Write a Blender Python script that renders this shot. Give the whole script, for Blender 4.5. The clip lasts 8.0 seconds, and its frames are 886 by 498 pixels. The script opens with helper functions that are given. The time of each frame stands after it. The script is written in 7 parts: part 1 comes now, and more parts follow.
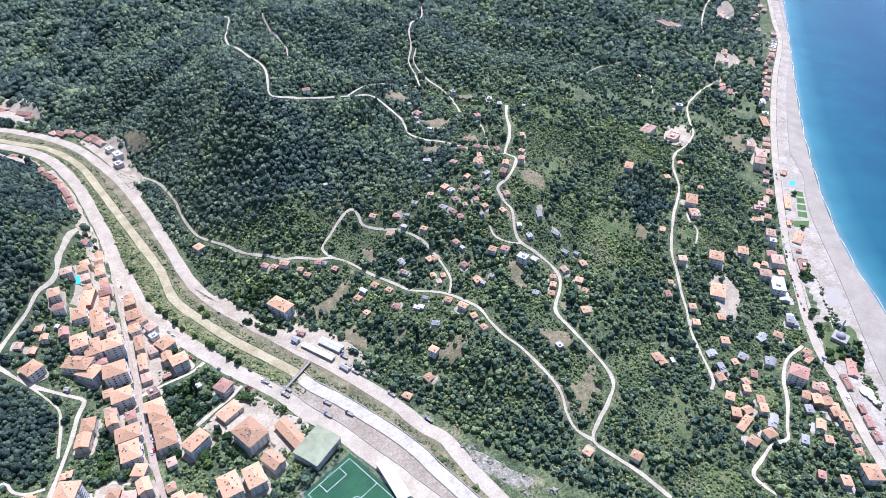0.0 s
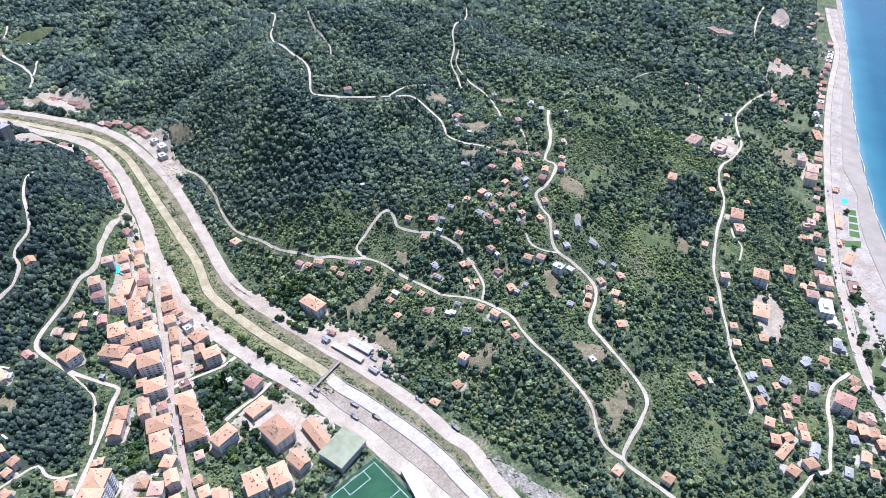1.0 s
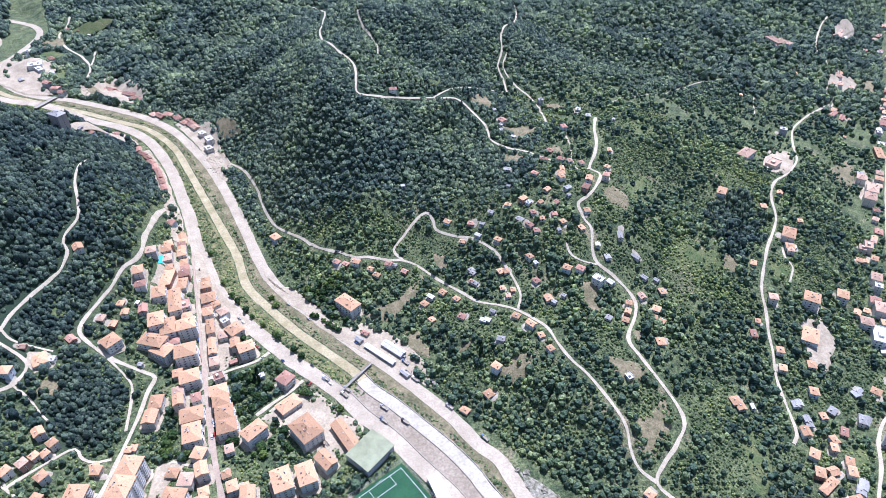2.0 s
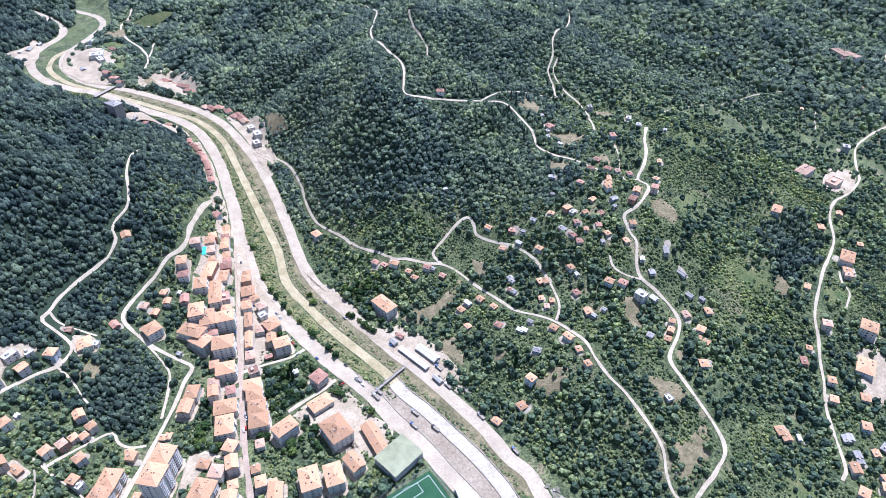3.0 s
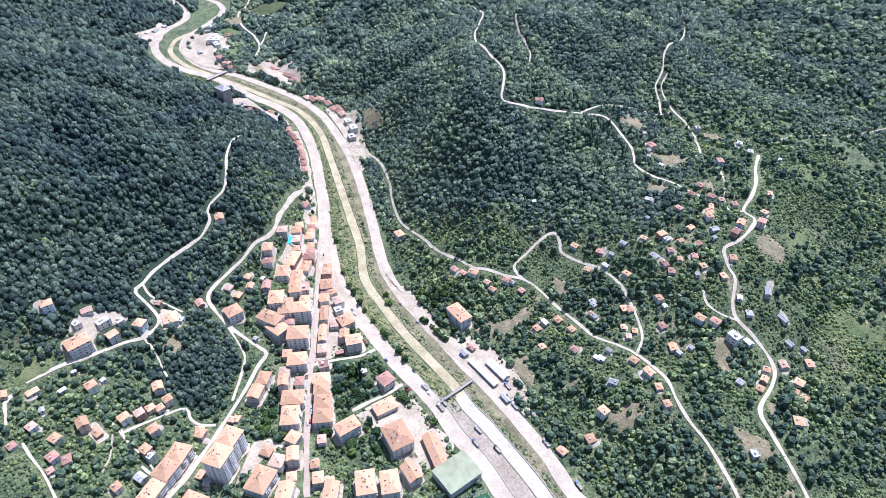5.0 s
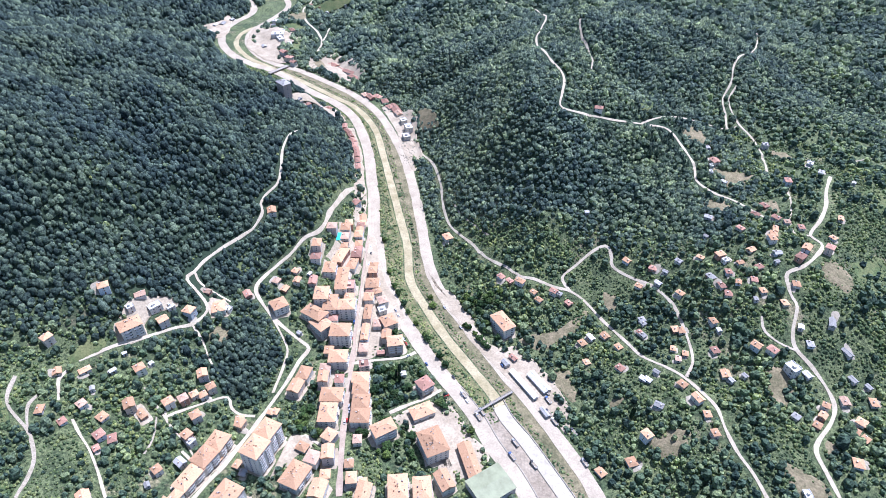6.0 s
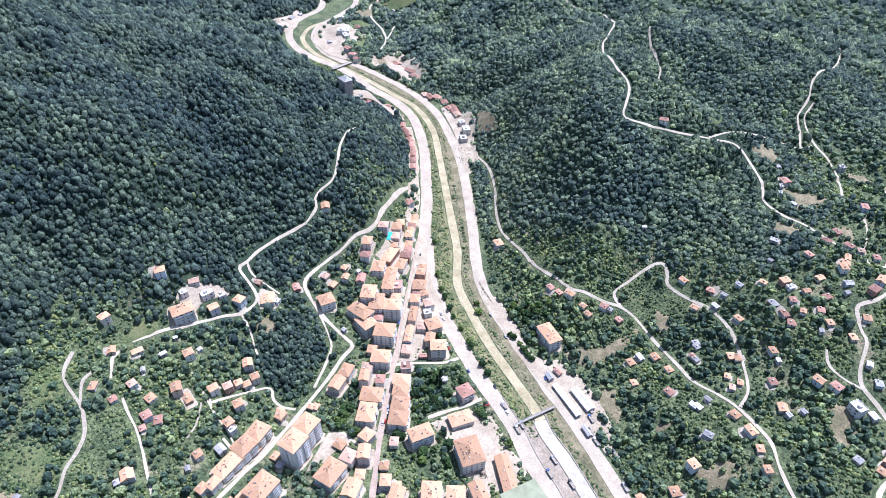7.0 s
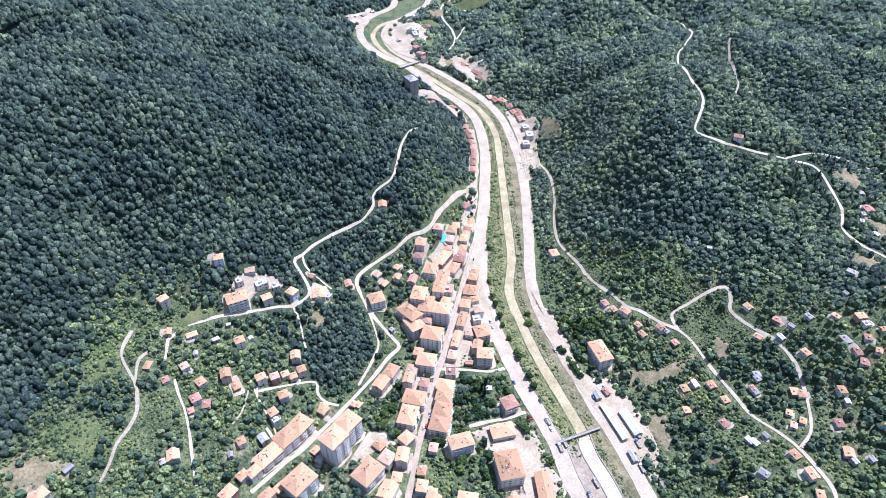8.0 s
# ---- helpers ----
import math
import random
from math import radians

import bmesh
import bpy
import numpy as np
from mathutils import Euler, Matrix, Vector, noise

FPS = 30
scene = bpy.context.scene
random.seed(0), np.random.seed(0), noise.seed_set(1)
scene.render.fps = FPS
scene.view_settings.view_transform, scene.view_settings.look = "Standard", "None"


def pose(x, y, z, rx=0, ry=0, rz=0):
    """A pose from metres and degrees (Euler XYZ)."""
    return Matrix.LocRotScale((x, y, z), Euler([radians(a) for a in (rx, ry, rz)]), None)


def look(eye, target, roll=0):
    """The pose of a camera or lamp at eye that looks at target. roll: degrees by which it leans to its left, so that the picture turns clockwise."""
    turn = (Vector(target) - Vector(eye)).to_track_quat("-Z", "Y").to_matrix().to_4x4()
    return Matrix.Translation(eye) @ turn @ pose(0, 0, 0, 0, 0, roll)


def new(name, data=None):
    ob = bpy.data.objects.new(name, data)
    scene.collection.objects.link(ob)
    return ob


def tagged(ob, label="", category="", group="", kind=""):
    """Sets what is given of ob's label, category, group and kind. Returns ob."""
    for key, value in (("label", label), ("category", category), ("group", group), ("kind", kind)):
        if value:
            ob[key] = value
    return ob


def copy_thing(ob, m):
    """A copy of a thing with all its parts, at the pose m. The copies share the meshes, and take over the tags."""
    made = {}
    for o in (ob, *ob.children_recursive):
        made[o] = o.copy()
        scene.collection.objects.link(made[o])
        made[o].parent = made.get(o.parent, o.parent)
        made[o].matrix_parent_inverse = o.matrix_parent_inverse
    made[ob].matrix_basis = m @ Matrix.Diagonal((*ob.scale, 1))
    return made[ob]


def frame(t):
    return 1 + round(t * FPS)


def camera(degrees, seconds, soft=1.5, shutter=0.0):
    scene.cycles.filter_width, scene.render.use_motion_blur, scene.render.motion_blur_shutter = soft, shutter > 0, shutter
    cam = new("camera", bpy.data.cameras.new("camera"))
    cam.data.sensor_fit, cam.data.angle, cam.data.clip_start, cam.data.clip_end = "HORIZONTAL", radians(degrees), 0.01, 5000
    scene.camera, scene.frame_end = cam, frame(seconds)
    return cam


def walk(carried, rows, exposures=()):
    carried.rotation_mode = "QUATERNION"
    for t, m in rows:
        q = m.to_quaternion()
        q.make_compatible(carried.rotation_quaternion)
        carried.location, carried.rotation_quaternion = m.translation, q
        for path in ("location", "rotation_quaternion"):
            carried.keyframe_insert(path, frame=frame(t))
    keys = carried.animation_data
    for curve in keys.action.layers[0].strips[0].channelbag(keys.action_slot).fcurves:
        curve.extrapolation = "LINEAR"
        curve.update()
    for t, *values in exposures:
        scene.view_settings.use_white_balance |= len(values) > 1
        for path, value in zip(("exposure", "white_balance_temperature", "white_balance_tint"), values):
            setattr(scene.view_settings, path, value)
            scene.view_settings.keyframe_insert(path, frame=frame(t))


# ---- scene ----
# ---- camera and its flight ----
cam = camera(71.34, 8.0, soft=0.8)
walk(cam, [
    (0.0, look((-5.34, -34.15, 445.88), (114.76, 338.49, 134.88), 0.017)),
    (0.5, look((-4.36, -29.89, 445.96), (103.39, 346.33, 134.76), 0.054)),
    (1.0, look((-3.40, -25.63, 446.02), (90.20, 354.20, 134.62), 0.050)),
    (1.5, look((-2.50, -21.40, 446.04), (76.62, 361.56, 134.46), 0.036)),
    (3.0, look((-0.53, -8.67, 445.71), (31.43, 380.97, 134.00), 0.023)),
    (3.5, look((-0.18, -4.36, 445.61), (16.11, 386.11, 133.73), 0.013)),
    (4.0, look((-0.00, -0.00, 445.50), (0.00, 390.83, 133.65), 0.018)),
    (4.5, look((0.02, 4.34, 445.39), (-16.04, 394.77, 133.45), 0.009)),
    (6.0, look((-0.92, 17.31, 444.99), (-73.35, 401.10, 132.82), -0.008)),
    (6.5, look((-1.47, 21.49, 444.82), (-92.39, 401.26, 132.55), -0.018)),
    (7.0, look((-2.11, 25.65, 444.64), (-114.22, 399.68, 132.33), -0.052)),
    (7.5, look((-2.80, 29.78, 444.45), (-135.08, 397.14, 132.12), -0.091)),
    (8.0, look((-3.51, 33.90, 444.25), (-157.61, 392.78, 132.07), -0.136)),
], exposures=[(0.0, 0.57, 5270, 23), (3.0, 0.64, 5270, 23), (5.5, 0.72, 5270, 23), (8.0, 0.72, 5270, 23)])

# ---- daylight: a high, clear summer sun and blue sky ----
SUN = Vector((0.42, 0.76, 1.8)).normalized()
world = bpy.data.worlds.new("sky")
scene.world = world
world.use_nodes = True
wt = world.node_tree
sky = wt.nodes.new("ShaderNodeTexSky")
sky.sky_type, sky.sun_disc = "NISHITA", False
sky.sun_elevation, sky.sun_rotation = math.asin(SUN.z), math.atan2(SUN.x, SUN.y)
sky.air_density, sky.dust_density = 1.2, 1.5
wt.links.new(sky.outputs[0], wt.nodes["Background"].inputs[0])
wt.nodes["Background"].inputs[1].default_value = 0.09
sun = new("sun", bpy.data.lights.new("sun", "SUN"))
sun.data.energy, sun.data.angle, sun.data.color = 5.0, radians(0.5), (1.0, 0.96, 0.91)
sun.matrix_world = look(SUN * 900 + Vector((0, 400, 0)), (0, 400, 0))

# ---- plan of the valley, the shore and the hills ----
RIVER_LINE = [(513, -298), (413, -28), (213, 97), (117, 192), (63, 256), (49, 273), (28, 295), (9, 320), (-15, 358), (-45, 388), (-74, 420), (-101, 455), (-128, 495), (-142, 545), (-164, 598), (-191, 661), (-221, 735), (-253, 805), (-296, 864), (-346, 894), (-414, 937), (-477, 970), (-543, 1005), (-605, 1069), (-620, 1140), (-596, 1290), (-701, 1580), (-550, 2026)]
SHORE_LINE = [(221, -496), (441, -21), (572, 260), (615, 354), (677, 458), (793, 620), (976, 849), (1238, 1172), (2403, 2611)]
# hill heights every 104 m, from west to east; the rows go from south to north
RELIEF_SOUTH = (
    (138, 108, 80, 54, 35, 21, 10, 3, -4, -10, -12, -12, -10, -5, 1, 8),
    (167, 141, 110, 76, 41, 16, 3, -3, -1, 0, -3, -9, -10, -4, 2, 7),
    (193, 172, 144, 102, 47, 11, -6, -12, 2, 15, 12, -1, -5, 1, 4, 5),
    (209, 196, 177, 137, 64, 6, -22, -22, 4, 38, 35, 20, 17, 14, 9, 3),
    (209, 204, 195, 166, 94, 26, 1, 1, 1, 60, 76, 51, 45, 28, 13, 1),
)
RELIEF_MIDDLE = (
    (193, 192, 186, 164, 111, 71, 69, 78, 29, 79, 109, 83, 61, 32, 15, 3),
    (163, 160, 151, 126, 82, 72, 102, 149, 118, 93, 98, 82, 55, 31, 19, 9),
    (122, 114, 102, 78, 49, 57, 94, 134, 137, 101, 89, 76, 53, 36, 26, 19),
    (77, 67, 53, 37, 26, 38, 77, 131, 157, 145, 115, 79, 57, 45, 37, 30),
    (36, 27, 17, 9, 7, 17, 49, 108, 139, 134, 106, 81, 67, 57, 49, 42),
)
RELIEF_NORTH = (
    (6, 1, -3, -4, 1, 15, 42, 82, 109, 113, 101, 88, 78, 69, 61, 53),
    (-11, -10, -7, -2, 9, 25, 48, 72, 91, 100, 100, 94, 87, 79, 71, 62),
    (-16, -9, -1, 9, 23, 40, 57, 74, 87, 96, 100, 99, 95, 88, 80, 72),
    (-15, -3, 10, 24, 40, 56, 69, 80, 89, 97, 102, 103, 101, 96, 88, 80),
)
RELIEF = np.array(RELIEF_SOUTH + RELIEF_MIDDLE + RELIEF_NORTH, float)

# ---- the lie of the land: river, shore and relief ----
def arr(*pairs):
    return np.array(pairs, float).reshape(-1, 2)


RIVER = arr(*RIVER_LINE)
SHORE = arr(*SHORE_LINE)
SEA = -6.0


def smooth(a, b, v):
    u = np.clip((v - a) / (b - a), 0, 1)
    return u * u * (3 - 2 * u)


def along(line, x, y):
    """Distance to a polyline (signed, positive to its left), and the length run along it."""
    x, y = np.asarray(x, float), np.asarray(y, float)
    best = np.full(x.shape, 1e9)
    sign, run, at = np.ones(x.shape), np.zeros(x.shape), 0.0
    for (ax, ay), (bx, by) in zip(line[:-1], line[1:]):
        dx, dy = bx - ax, by - ay
        n = math.hypot(dx, dy)
        u = np.clip(((x - ax) * dx + (y - ay) * dy) / n ** 2, 0, 1)
        d = np.hypot(x - ax - u * dx, y - ay - u * dy)
        s = np.sign(dx * (y - ay) - dy * (x - ax))
        nearer = d < best
        best, sign, run = np.where(nearer, d, best), np.where(nearer, s, sign), np.where(nearer, at + u * n, run)
        at += n
    return best * np.where(sign == 0, 1, sign), run


EAST_SIDE = np.sign(along(RIVER, np.array([150.0]), np.array([500.0]))[0][0])
BEND_SIDE = -1.0
GX, GY, GS = -776.0, 27.0, 104.0


def spline(u):
    """The four weights of a uniform cubic B-spline."""
    return (1 - u) ** 3 / 6, (3 * u ** 3 - 6 * u ** 2 + 4) / 6, (-3 * u ** 3 + 3 * u ** 2 + 3 * u + 1) / 6, u ** 3 / 6


def relief(x, y):
    h = RELIEF
    gx, gy = (np.asarray(x, float) - GX) / GS, (np.asarray(y, float) - GY) / GS
    i, j = np.floor(gx).astype(int), np.floor(gy).astype(int)
    out = 0.0
    for b, wy in enumerate(spline(gy - j)):
        for a, wx in enumerate(spline(gx - i)):
            out = out + wx * wy * h[np.clip(j + b - 1, 0, h.shape[0] - 1), np.clip(i + a - 1, 0, h.shape[1] - 1)]
    return out


def wild(x, y):
    """How far a place is hill (1) rather than valley floor or shore (0), and the level of that floor."""
    d, run = along(RIVER, x, y)
    s, _ = along(SHORE, x, y)
    floor = np.interp(run, (0, 470, 800, 1200, 1900), (-2.0, 0.0, 6.0, 14.0, 26.0))
    inland = np.interp(s, (0, 14, 70), (0.02, 0.22, 1.0))
    floor = np.where(s < 70, SEA * (1 - inland) + np.minimum(floor, -1.5) * inland + 0.25 * np.clip(s, -10, 0), floor)
    inner = np.where(d * BEND_SIDE > 0, np.interp(run, (1180, 1290, 1480, 1620), (30, 52, 52, 36)), 30)
    # the flank of the central spur rises more gently than the other valley sides
    reach = np.where(d * EAST_SIDE > 0, np.interp(run, (980, 1060, 1250, 1400, 1500), (75, 135, 135, 100, 75)), 75)
    k = np.clip((np.abs(d) - inner) / reach, 0, 1)
    w = np.where(reach > 76, 0.55 * k + 0.45 * k * k * (3 - 2 * k), k * k * (3 - 2 * k)) * smooth(80, 170, s)
    return w, floor, d, s


def ravines(x, y):
    """Sharp-bottomed ravines between rounded spurs on the high slopes."""
    u = x / 70 + 0.9 * np.sin(y / 120 + 0.6) + y / 260
    v = (x + 1.6 * y) / 150 + 0.8 * np.sin(x / 110)
    return (np.abs(np.sin(u)) - 0.55 + 0.6 * (np.abs(np.sin(v)) - 0.6)) * smooth(480, 640, y - 0.5 * x)


def ripple(x, y):
    """Gullies and knolls on the slopes."""
    a = np.sin(x / 23 + 1.7 * np.sin(y / 41)) * np.sin(y / 29 + 1.3 * np.sin(x / 37 + 1))
    b = np.sin(x / 61 + y / 47 + 1.2 * np.sin(y / 70)) + np.sin(y / 53 - x / 80)
    return 3.0 * a + 4.5 * b + 9.0 * ravines(x, y)


def plain_height(x, y):
    x, y = np.asarray(x, float), np.asarray(y, float)
    w, floor, d, s = wild(x, y)
    hill = np.maximum(relief(x, y), 1.0)
    z = floor + w * (hill + ripple(x, y) * smooth(8, 60, hill))
    return np.where(s < -10, SEA - 2.5 - np.clip((-10 - s) * 0.04, 0, 12), z)

# ---- lines of the roads ----
WEST_BANK = arr((258, -45), (130, 108), (57, 209), (42, 232), (23, 258), (3, 287), (-18, 311), (-35, 335), (-57, 359), (-77, 379), (-102, 409), (-126, 438), (-147, 470), (-164, 502), (-176, 537), (-188, 564), (-205, 624), (-222, 673), (-241, 727), (-264, 778), (-295, 830), (-337, 869), (-389, 900), (-439, 938), (-480, 964), (-526, 982), (-580, 1016), (-622, 1064), (-645, 1119), (-647, 1169), (-637, 1225), (-652, 1271), (-701, 1330), (-758, 1382))
EAST_BANK = arr((261, -88), (160, 79), (111, 192), (102, 212), (94, 235), (87, 254), (74, 269), (58, 297), (38, 324), (6, 364), (-16, 387), (-36, 412), (-57, 437), (-83, 467), (-104, 500), (-119, 536), (-136, 588), (-160, 655), (-187, 722), (-220, 786), (-263, 853), (-318, 905), (-378, 943), (-436, 975), (-483, 991), (-533, 1024), (-574, 1075), (-591, 1131), (-582, 1194), (-576, 1273), (-604, 1334), (-673, 1384))
MAIN_STREET = arr((-124, 246), (-132, 276), (-139, 304), (-145, 334), (-151, 363), (-158, 399), (-164, 430), (-172, 474), (-180, 516), (-193, 578))
CROSS_STREET = arr((-151.9, 371.3), (-132.6, 379.3), (-109.3, 387.3), (-98.4, 396.3))
LANE_HALL = arr((-105.4, 325.6), (-92.6, 336.2), (-77.6, 347.3), (-67.0, 358.3))
VALLEY_LANE = arr((-228.7, 663.9), (-229.2, 617.4), (-224.0, 561.5), (-222.2, 530.1), (-221.2, 511.8), (-225.3, 497.3), (-235.8, 485.6), (-243.2, 468.3), (-252.3, 452.0), (-261.5, 433.2), (-261.9, 419.5), (-250.4, 407.4), (-236.1, 397.4), (-222.7, 391.4), (-205.9, 384.8), (-197.0, 380.0), (-200.6, 364.6), (-202.5, 343.0), (-205.9, 322.6), (-208.8, 306.9), (-211.5, 292.0), (-215.7, 270.1), (-219.0, 249.3), (-222.6, 237.6), (-230.9, 202.5))
INNER_LANE = arr((-242.1, 401.8), (-221.8, 381.7), (-214.2, 371.7), (-212.2, 358.2), (-211.1, 338.1), (-210.4, 326.1))
HILL_LANE = arr((-289.5, 625.9), (-292.2, 609.9), (-288.2, 578.9), (-280.5, 552.3), (-278.0, 534.4), (-284.9, 516.7), (-286.2, 504.8), (-281.6, 496.1), (-285.4, 479.9), (-291.9, 470.3), (-303.5, 451.0), (-311.6, 427.5), (-313.9, 408.7), (-315.4, 397.5), (-304.8, 391.5), (-293.8, 384.9), (-289.6, 376.6), (-294.5, 360.6), (-305.1, 350.0), (-314.7, 338.3), (-324.0, 327.2), (-337.1, 313.6), (-345.8, 302.6), (-354.1, 292.0))
HILL_SPUR = arr((-313.9, 408.7), (-305.3, 400.9), (-289.7, 398.9), (-276.4, 397.0))
HILL_DROP = arr((-294.0, 358.9), (-282.2, 350.2), (-272.3, 338.5), (-265.8, 332.3))
MID_SLOPE = arr((-181.0, 747.5), (-170.4, 747.9), (-145.4, 710.7), (-124.2, 654.2), (-114.5, 617.6), (-101.1, 583.9), (-85.3, 563.0), (-65.8, 541.6), (-53.8, 525.0), (-42.9, 515.2), (-26.0, 502.7), (-12.2, 491.2), (3.4, 489.5), (23.3, 485.1), (38.8, 482.7), (53.9, 472.2), (71.4, 449.5), (90.7, 424.2), (102.9, 408.4), (121.3, 395.8), (134.6, 385.5), (147.1, 372.7), (157.5, 358.7), (161.7, 339.8), (168.4, 320.5), (179.1, 301.2), (193.3, 261.6), (191.7, 238.8), (193.6, 223.9), (203.2, 211.7))
TRIANGLE = arr((38.8, 482.7), (30.2, 495.8), (42.1, 509.1), (58.6, 524.4), (70.5, 528.5), (76.0, 517.3), (77.7, 507.2), (95.5, 491.9), (112.7, 479.9), (128.7, 461.1), (135.8, 444.0), (140.5, 426.9), (143.1, 409.5), (142.4, 398.6), (136.9, 385.8))
VILLAGE = arr((292.7, 629.6), (278.5, 595.4), (271.5, 569.3), (262.9, 550.0), (250.7, 530.3), (258.9, 518.7), (248.0, 500.3), (236.1, 488.3), (222.5, 481.2), (222.1, 469.1), (224.0, 460.3), (227.5, 450.8), (222.0, 429.4), (223.0, 415.6), (234.3, 402.8), (244.5, 387.3), (247.5, 373.3), (241.3, 358.0), (227.3, 338.8), (224.0, 328.0), (228.8, 312.3), (244.6, 260.3), (230.7, 237.9), (214.9, 224.9), (203.2, 211.7), (213.4, 194.9), (226.7, 176.2), (238.8, 151.8))
VILLAGE_PATH = arr((242.4, 598.9), (242.0, 573.7), (236.6, 546.9), (237.0, 529.4), (250.3, 529.3))
VILLAGE_SPUR = arr((198.4, 440.7), (200.0, 428.5), (210.1, 419.1), (222.6, 414.0))
RIDGE = arr((-137.7, 1274.1), (-121.0, 1249.7), (-95.5, 1219.3), (-65.7, 1198.4), (-45.1, 1192.6), (-24.9, 1034.0), (-27.8, 935.3), (-31.7, 883.9), (-22.5, 816.3), (-8.3, 764.6), (6.0, 735.9), (11.1, 714.8), (9.9, 682.7), (9.0, 666.0), (15.8, 663.1), (47.5, 672.9), (74.8, 676.9), (106.8, 681.0), (132.8, 685.6), (148.8, 662.3), (157.2, 628.5), (158.5, 606.4), (174.3, 588.6), (192.2, 577.1), (213.9, 551.2))
RIDGE_LINK = arr((102.3, 681.6), (127.6, 704.7), (153.5, 718.7), (184.5, 726.7), (204.0, 726.0), (219.5, 733.8))
RIDGE_NORTH = arr((291.9, 1076.1), (280.7, 974.6), (266.4, 921.2), (223.1, 832.5), (216.3, 800.8), (205.1, 774.1), (207.3, 749.7), (206.7, 728.7))
RIDGE_BRANCH = arr((222.3, 795.9), (212.3, 772.4), (220.4, 740.2), (234.3, 711.1), (235.7, 670.8), (230.2, 627.9))
SHELF = arr((327.3, 674.4), (366.0, 702.6), (412.0, 722.8), (465.9, 762.5), (519.2, 797.9), (552.9, 808.3), (614.4, 814.2), (613.4, 794.8))
SHELF_DROP = arr((603.7, 766.4), (578.9, 721.4))
UPPER_COAST = arr((908.9, 1035.6), (871.0, 998.9), (810.3, 919.4), (813.3, 891.3), (796.2, 848.1), (757.2, 801.9), (759.5, 781.9), (709.3, 749.9), (650.5, 711.1), (617.6, 682.7), (586.8, 634.5), (567.6, 599.4), (527.5, 561.7), (480.4, 524.0), (463.2, 501.5), (449.3, 467.8), (432.8, 445.9), (411.9, 422.1), (381.5, 378.5), (373.2, 352.7), (365.1, 331.8), (358.6, 310.8), (349.6, 290.3), (344.6, 269.9), (342.7, 254.1), (338.7, 236.7), (330.7, 228.3))
COAST_LINK = arr((452.5, 249.4), (425.9, 239.8), (405.7, 222.0), (390.5, 199.8), (370.3, 177.1), (362.2, 167.8), (346.1, 167.1), (329.8, 159.1), (313.2, 150.3), (313.7, 139.8), (320.1, 126.2))
COAST_MAIN = arr((1202, 1177), (1099, 1039), (1030, 942), (895, 800), (783, 674), (698, 572), (630, 486), (575, 414), (548, 378), (514, 325), (485, 280), (463, 238), (452, 207), (439, 177), (428, 151), (418, 121))
SCHOOL_LANE = arr((432.7, 426.1), (427.3, 411.0), (428.0, 398.6), (415.3, 381.7))
FIELD_TRACK = arr((-382.3, 261.3), (-377.9, 246.8), (-372.0, 238.2), (-360.7, 232.0), (-351.5, 227.3), (-341.8, 217.6), (-335.8, 208.5), (-332.7, 195.5), (-331.8, 184.1), (-325.8, 170.6), (-321.7, 157.3))
FIELD_BRANCH = arr((-361.8, 254.1), (-362.3, 244.9), (-357.0, 234.9), (-351.5, 227.3))
GARDEN_LANE = arr((-332.3, 246.9), (-321.7, 238.3), (-309.6, 230.0), (-295.4, 217.0), (-281.3, 202.2), (-266.0, 187.5))
GARDEN_TOP = arr((-357.0, 281.2), (-358.3, 272.5), (-353.6, 264.7), (-348.8, 256.7))
STAIR_LANE = arr((-298.3, 286.4), (-284.1, 278.4), (-273.9, 271.2), (-265.4, 266.3))
COTTAGE_LANE = arr((-275.8, 274.0), (-267.1, 284.9), (-254.3, 298.8), (-242.5, 309.4), (-235.8, 301.1), (-226.5, 297.8), (-215.5, 300.6))
TOWER_LANE = arr((-252.1, 251.9), (-241.9, 246.8), (-233.8, 242.3))
FAR_LANE = arr((-543.7, 1368.6), (-535.2, 1315.4), (-537.3, 1272.9), (-506.2, 1205.1), (-462.0, 1148.9), (-437.9, 1105.8), (-430.9, 1061.5))
FAR_FORK = arr((-444.2, 1169.0), (-437.9, 1105.8))
GARDEN_TRACK = arr((-98.9, 607.9), (-87.7, 588.9), (-67.8, 565.9), (-51.4, 548.7))
GOAT_TRACK = arr((25.0, 901.8), (26.7, 867.2), (34.9, 814.0), (41.6, 770.6), (41.6, 741.3))
GARDEN_PATH = arr((-300.9, 289.8), (-292.3, 284.3), (-284.6, 276.6), (-279.2, 265.2), (-275.0, 252.4), (-274.8, 240.1))
ORCHARD_PATH = arr((-278.7, 278.2), (-272.7, 270.2), (-263.8, 264.9), (-252.1, 258.5), (-237.9, 247.4))
COURT_LANE = arr((-178.0, 265.1), (-171.6, 284.1), (-169.0, 291.3), (-156.6, 286.6), (-143.3, 282.1))
CHANNEL = arr((-569, 1199), (-603, 1126), (-594, 1067), (-544, 1010), (-483, 974), (-411, 932), (-344, 890), (-293, 855), (-251, 800), (-220, 731), (-189, 657), (-163, 595), (-142, 544), (-127, 492), (-101, 453), (-74, 418), (-45, 386), (-20, 358), (-8, 339), (10, 320), (31, 294), (51, 268), (67, 242), (77, 221), (139, 113), (254, -47))
HAUL_STRIP = arr((251, -58), (136, 101), (73, 208), (61, 233), (44, 263), (24, 291), (2, 314), (-20, 337))

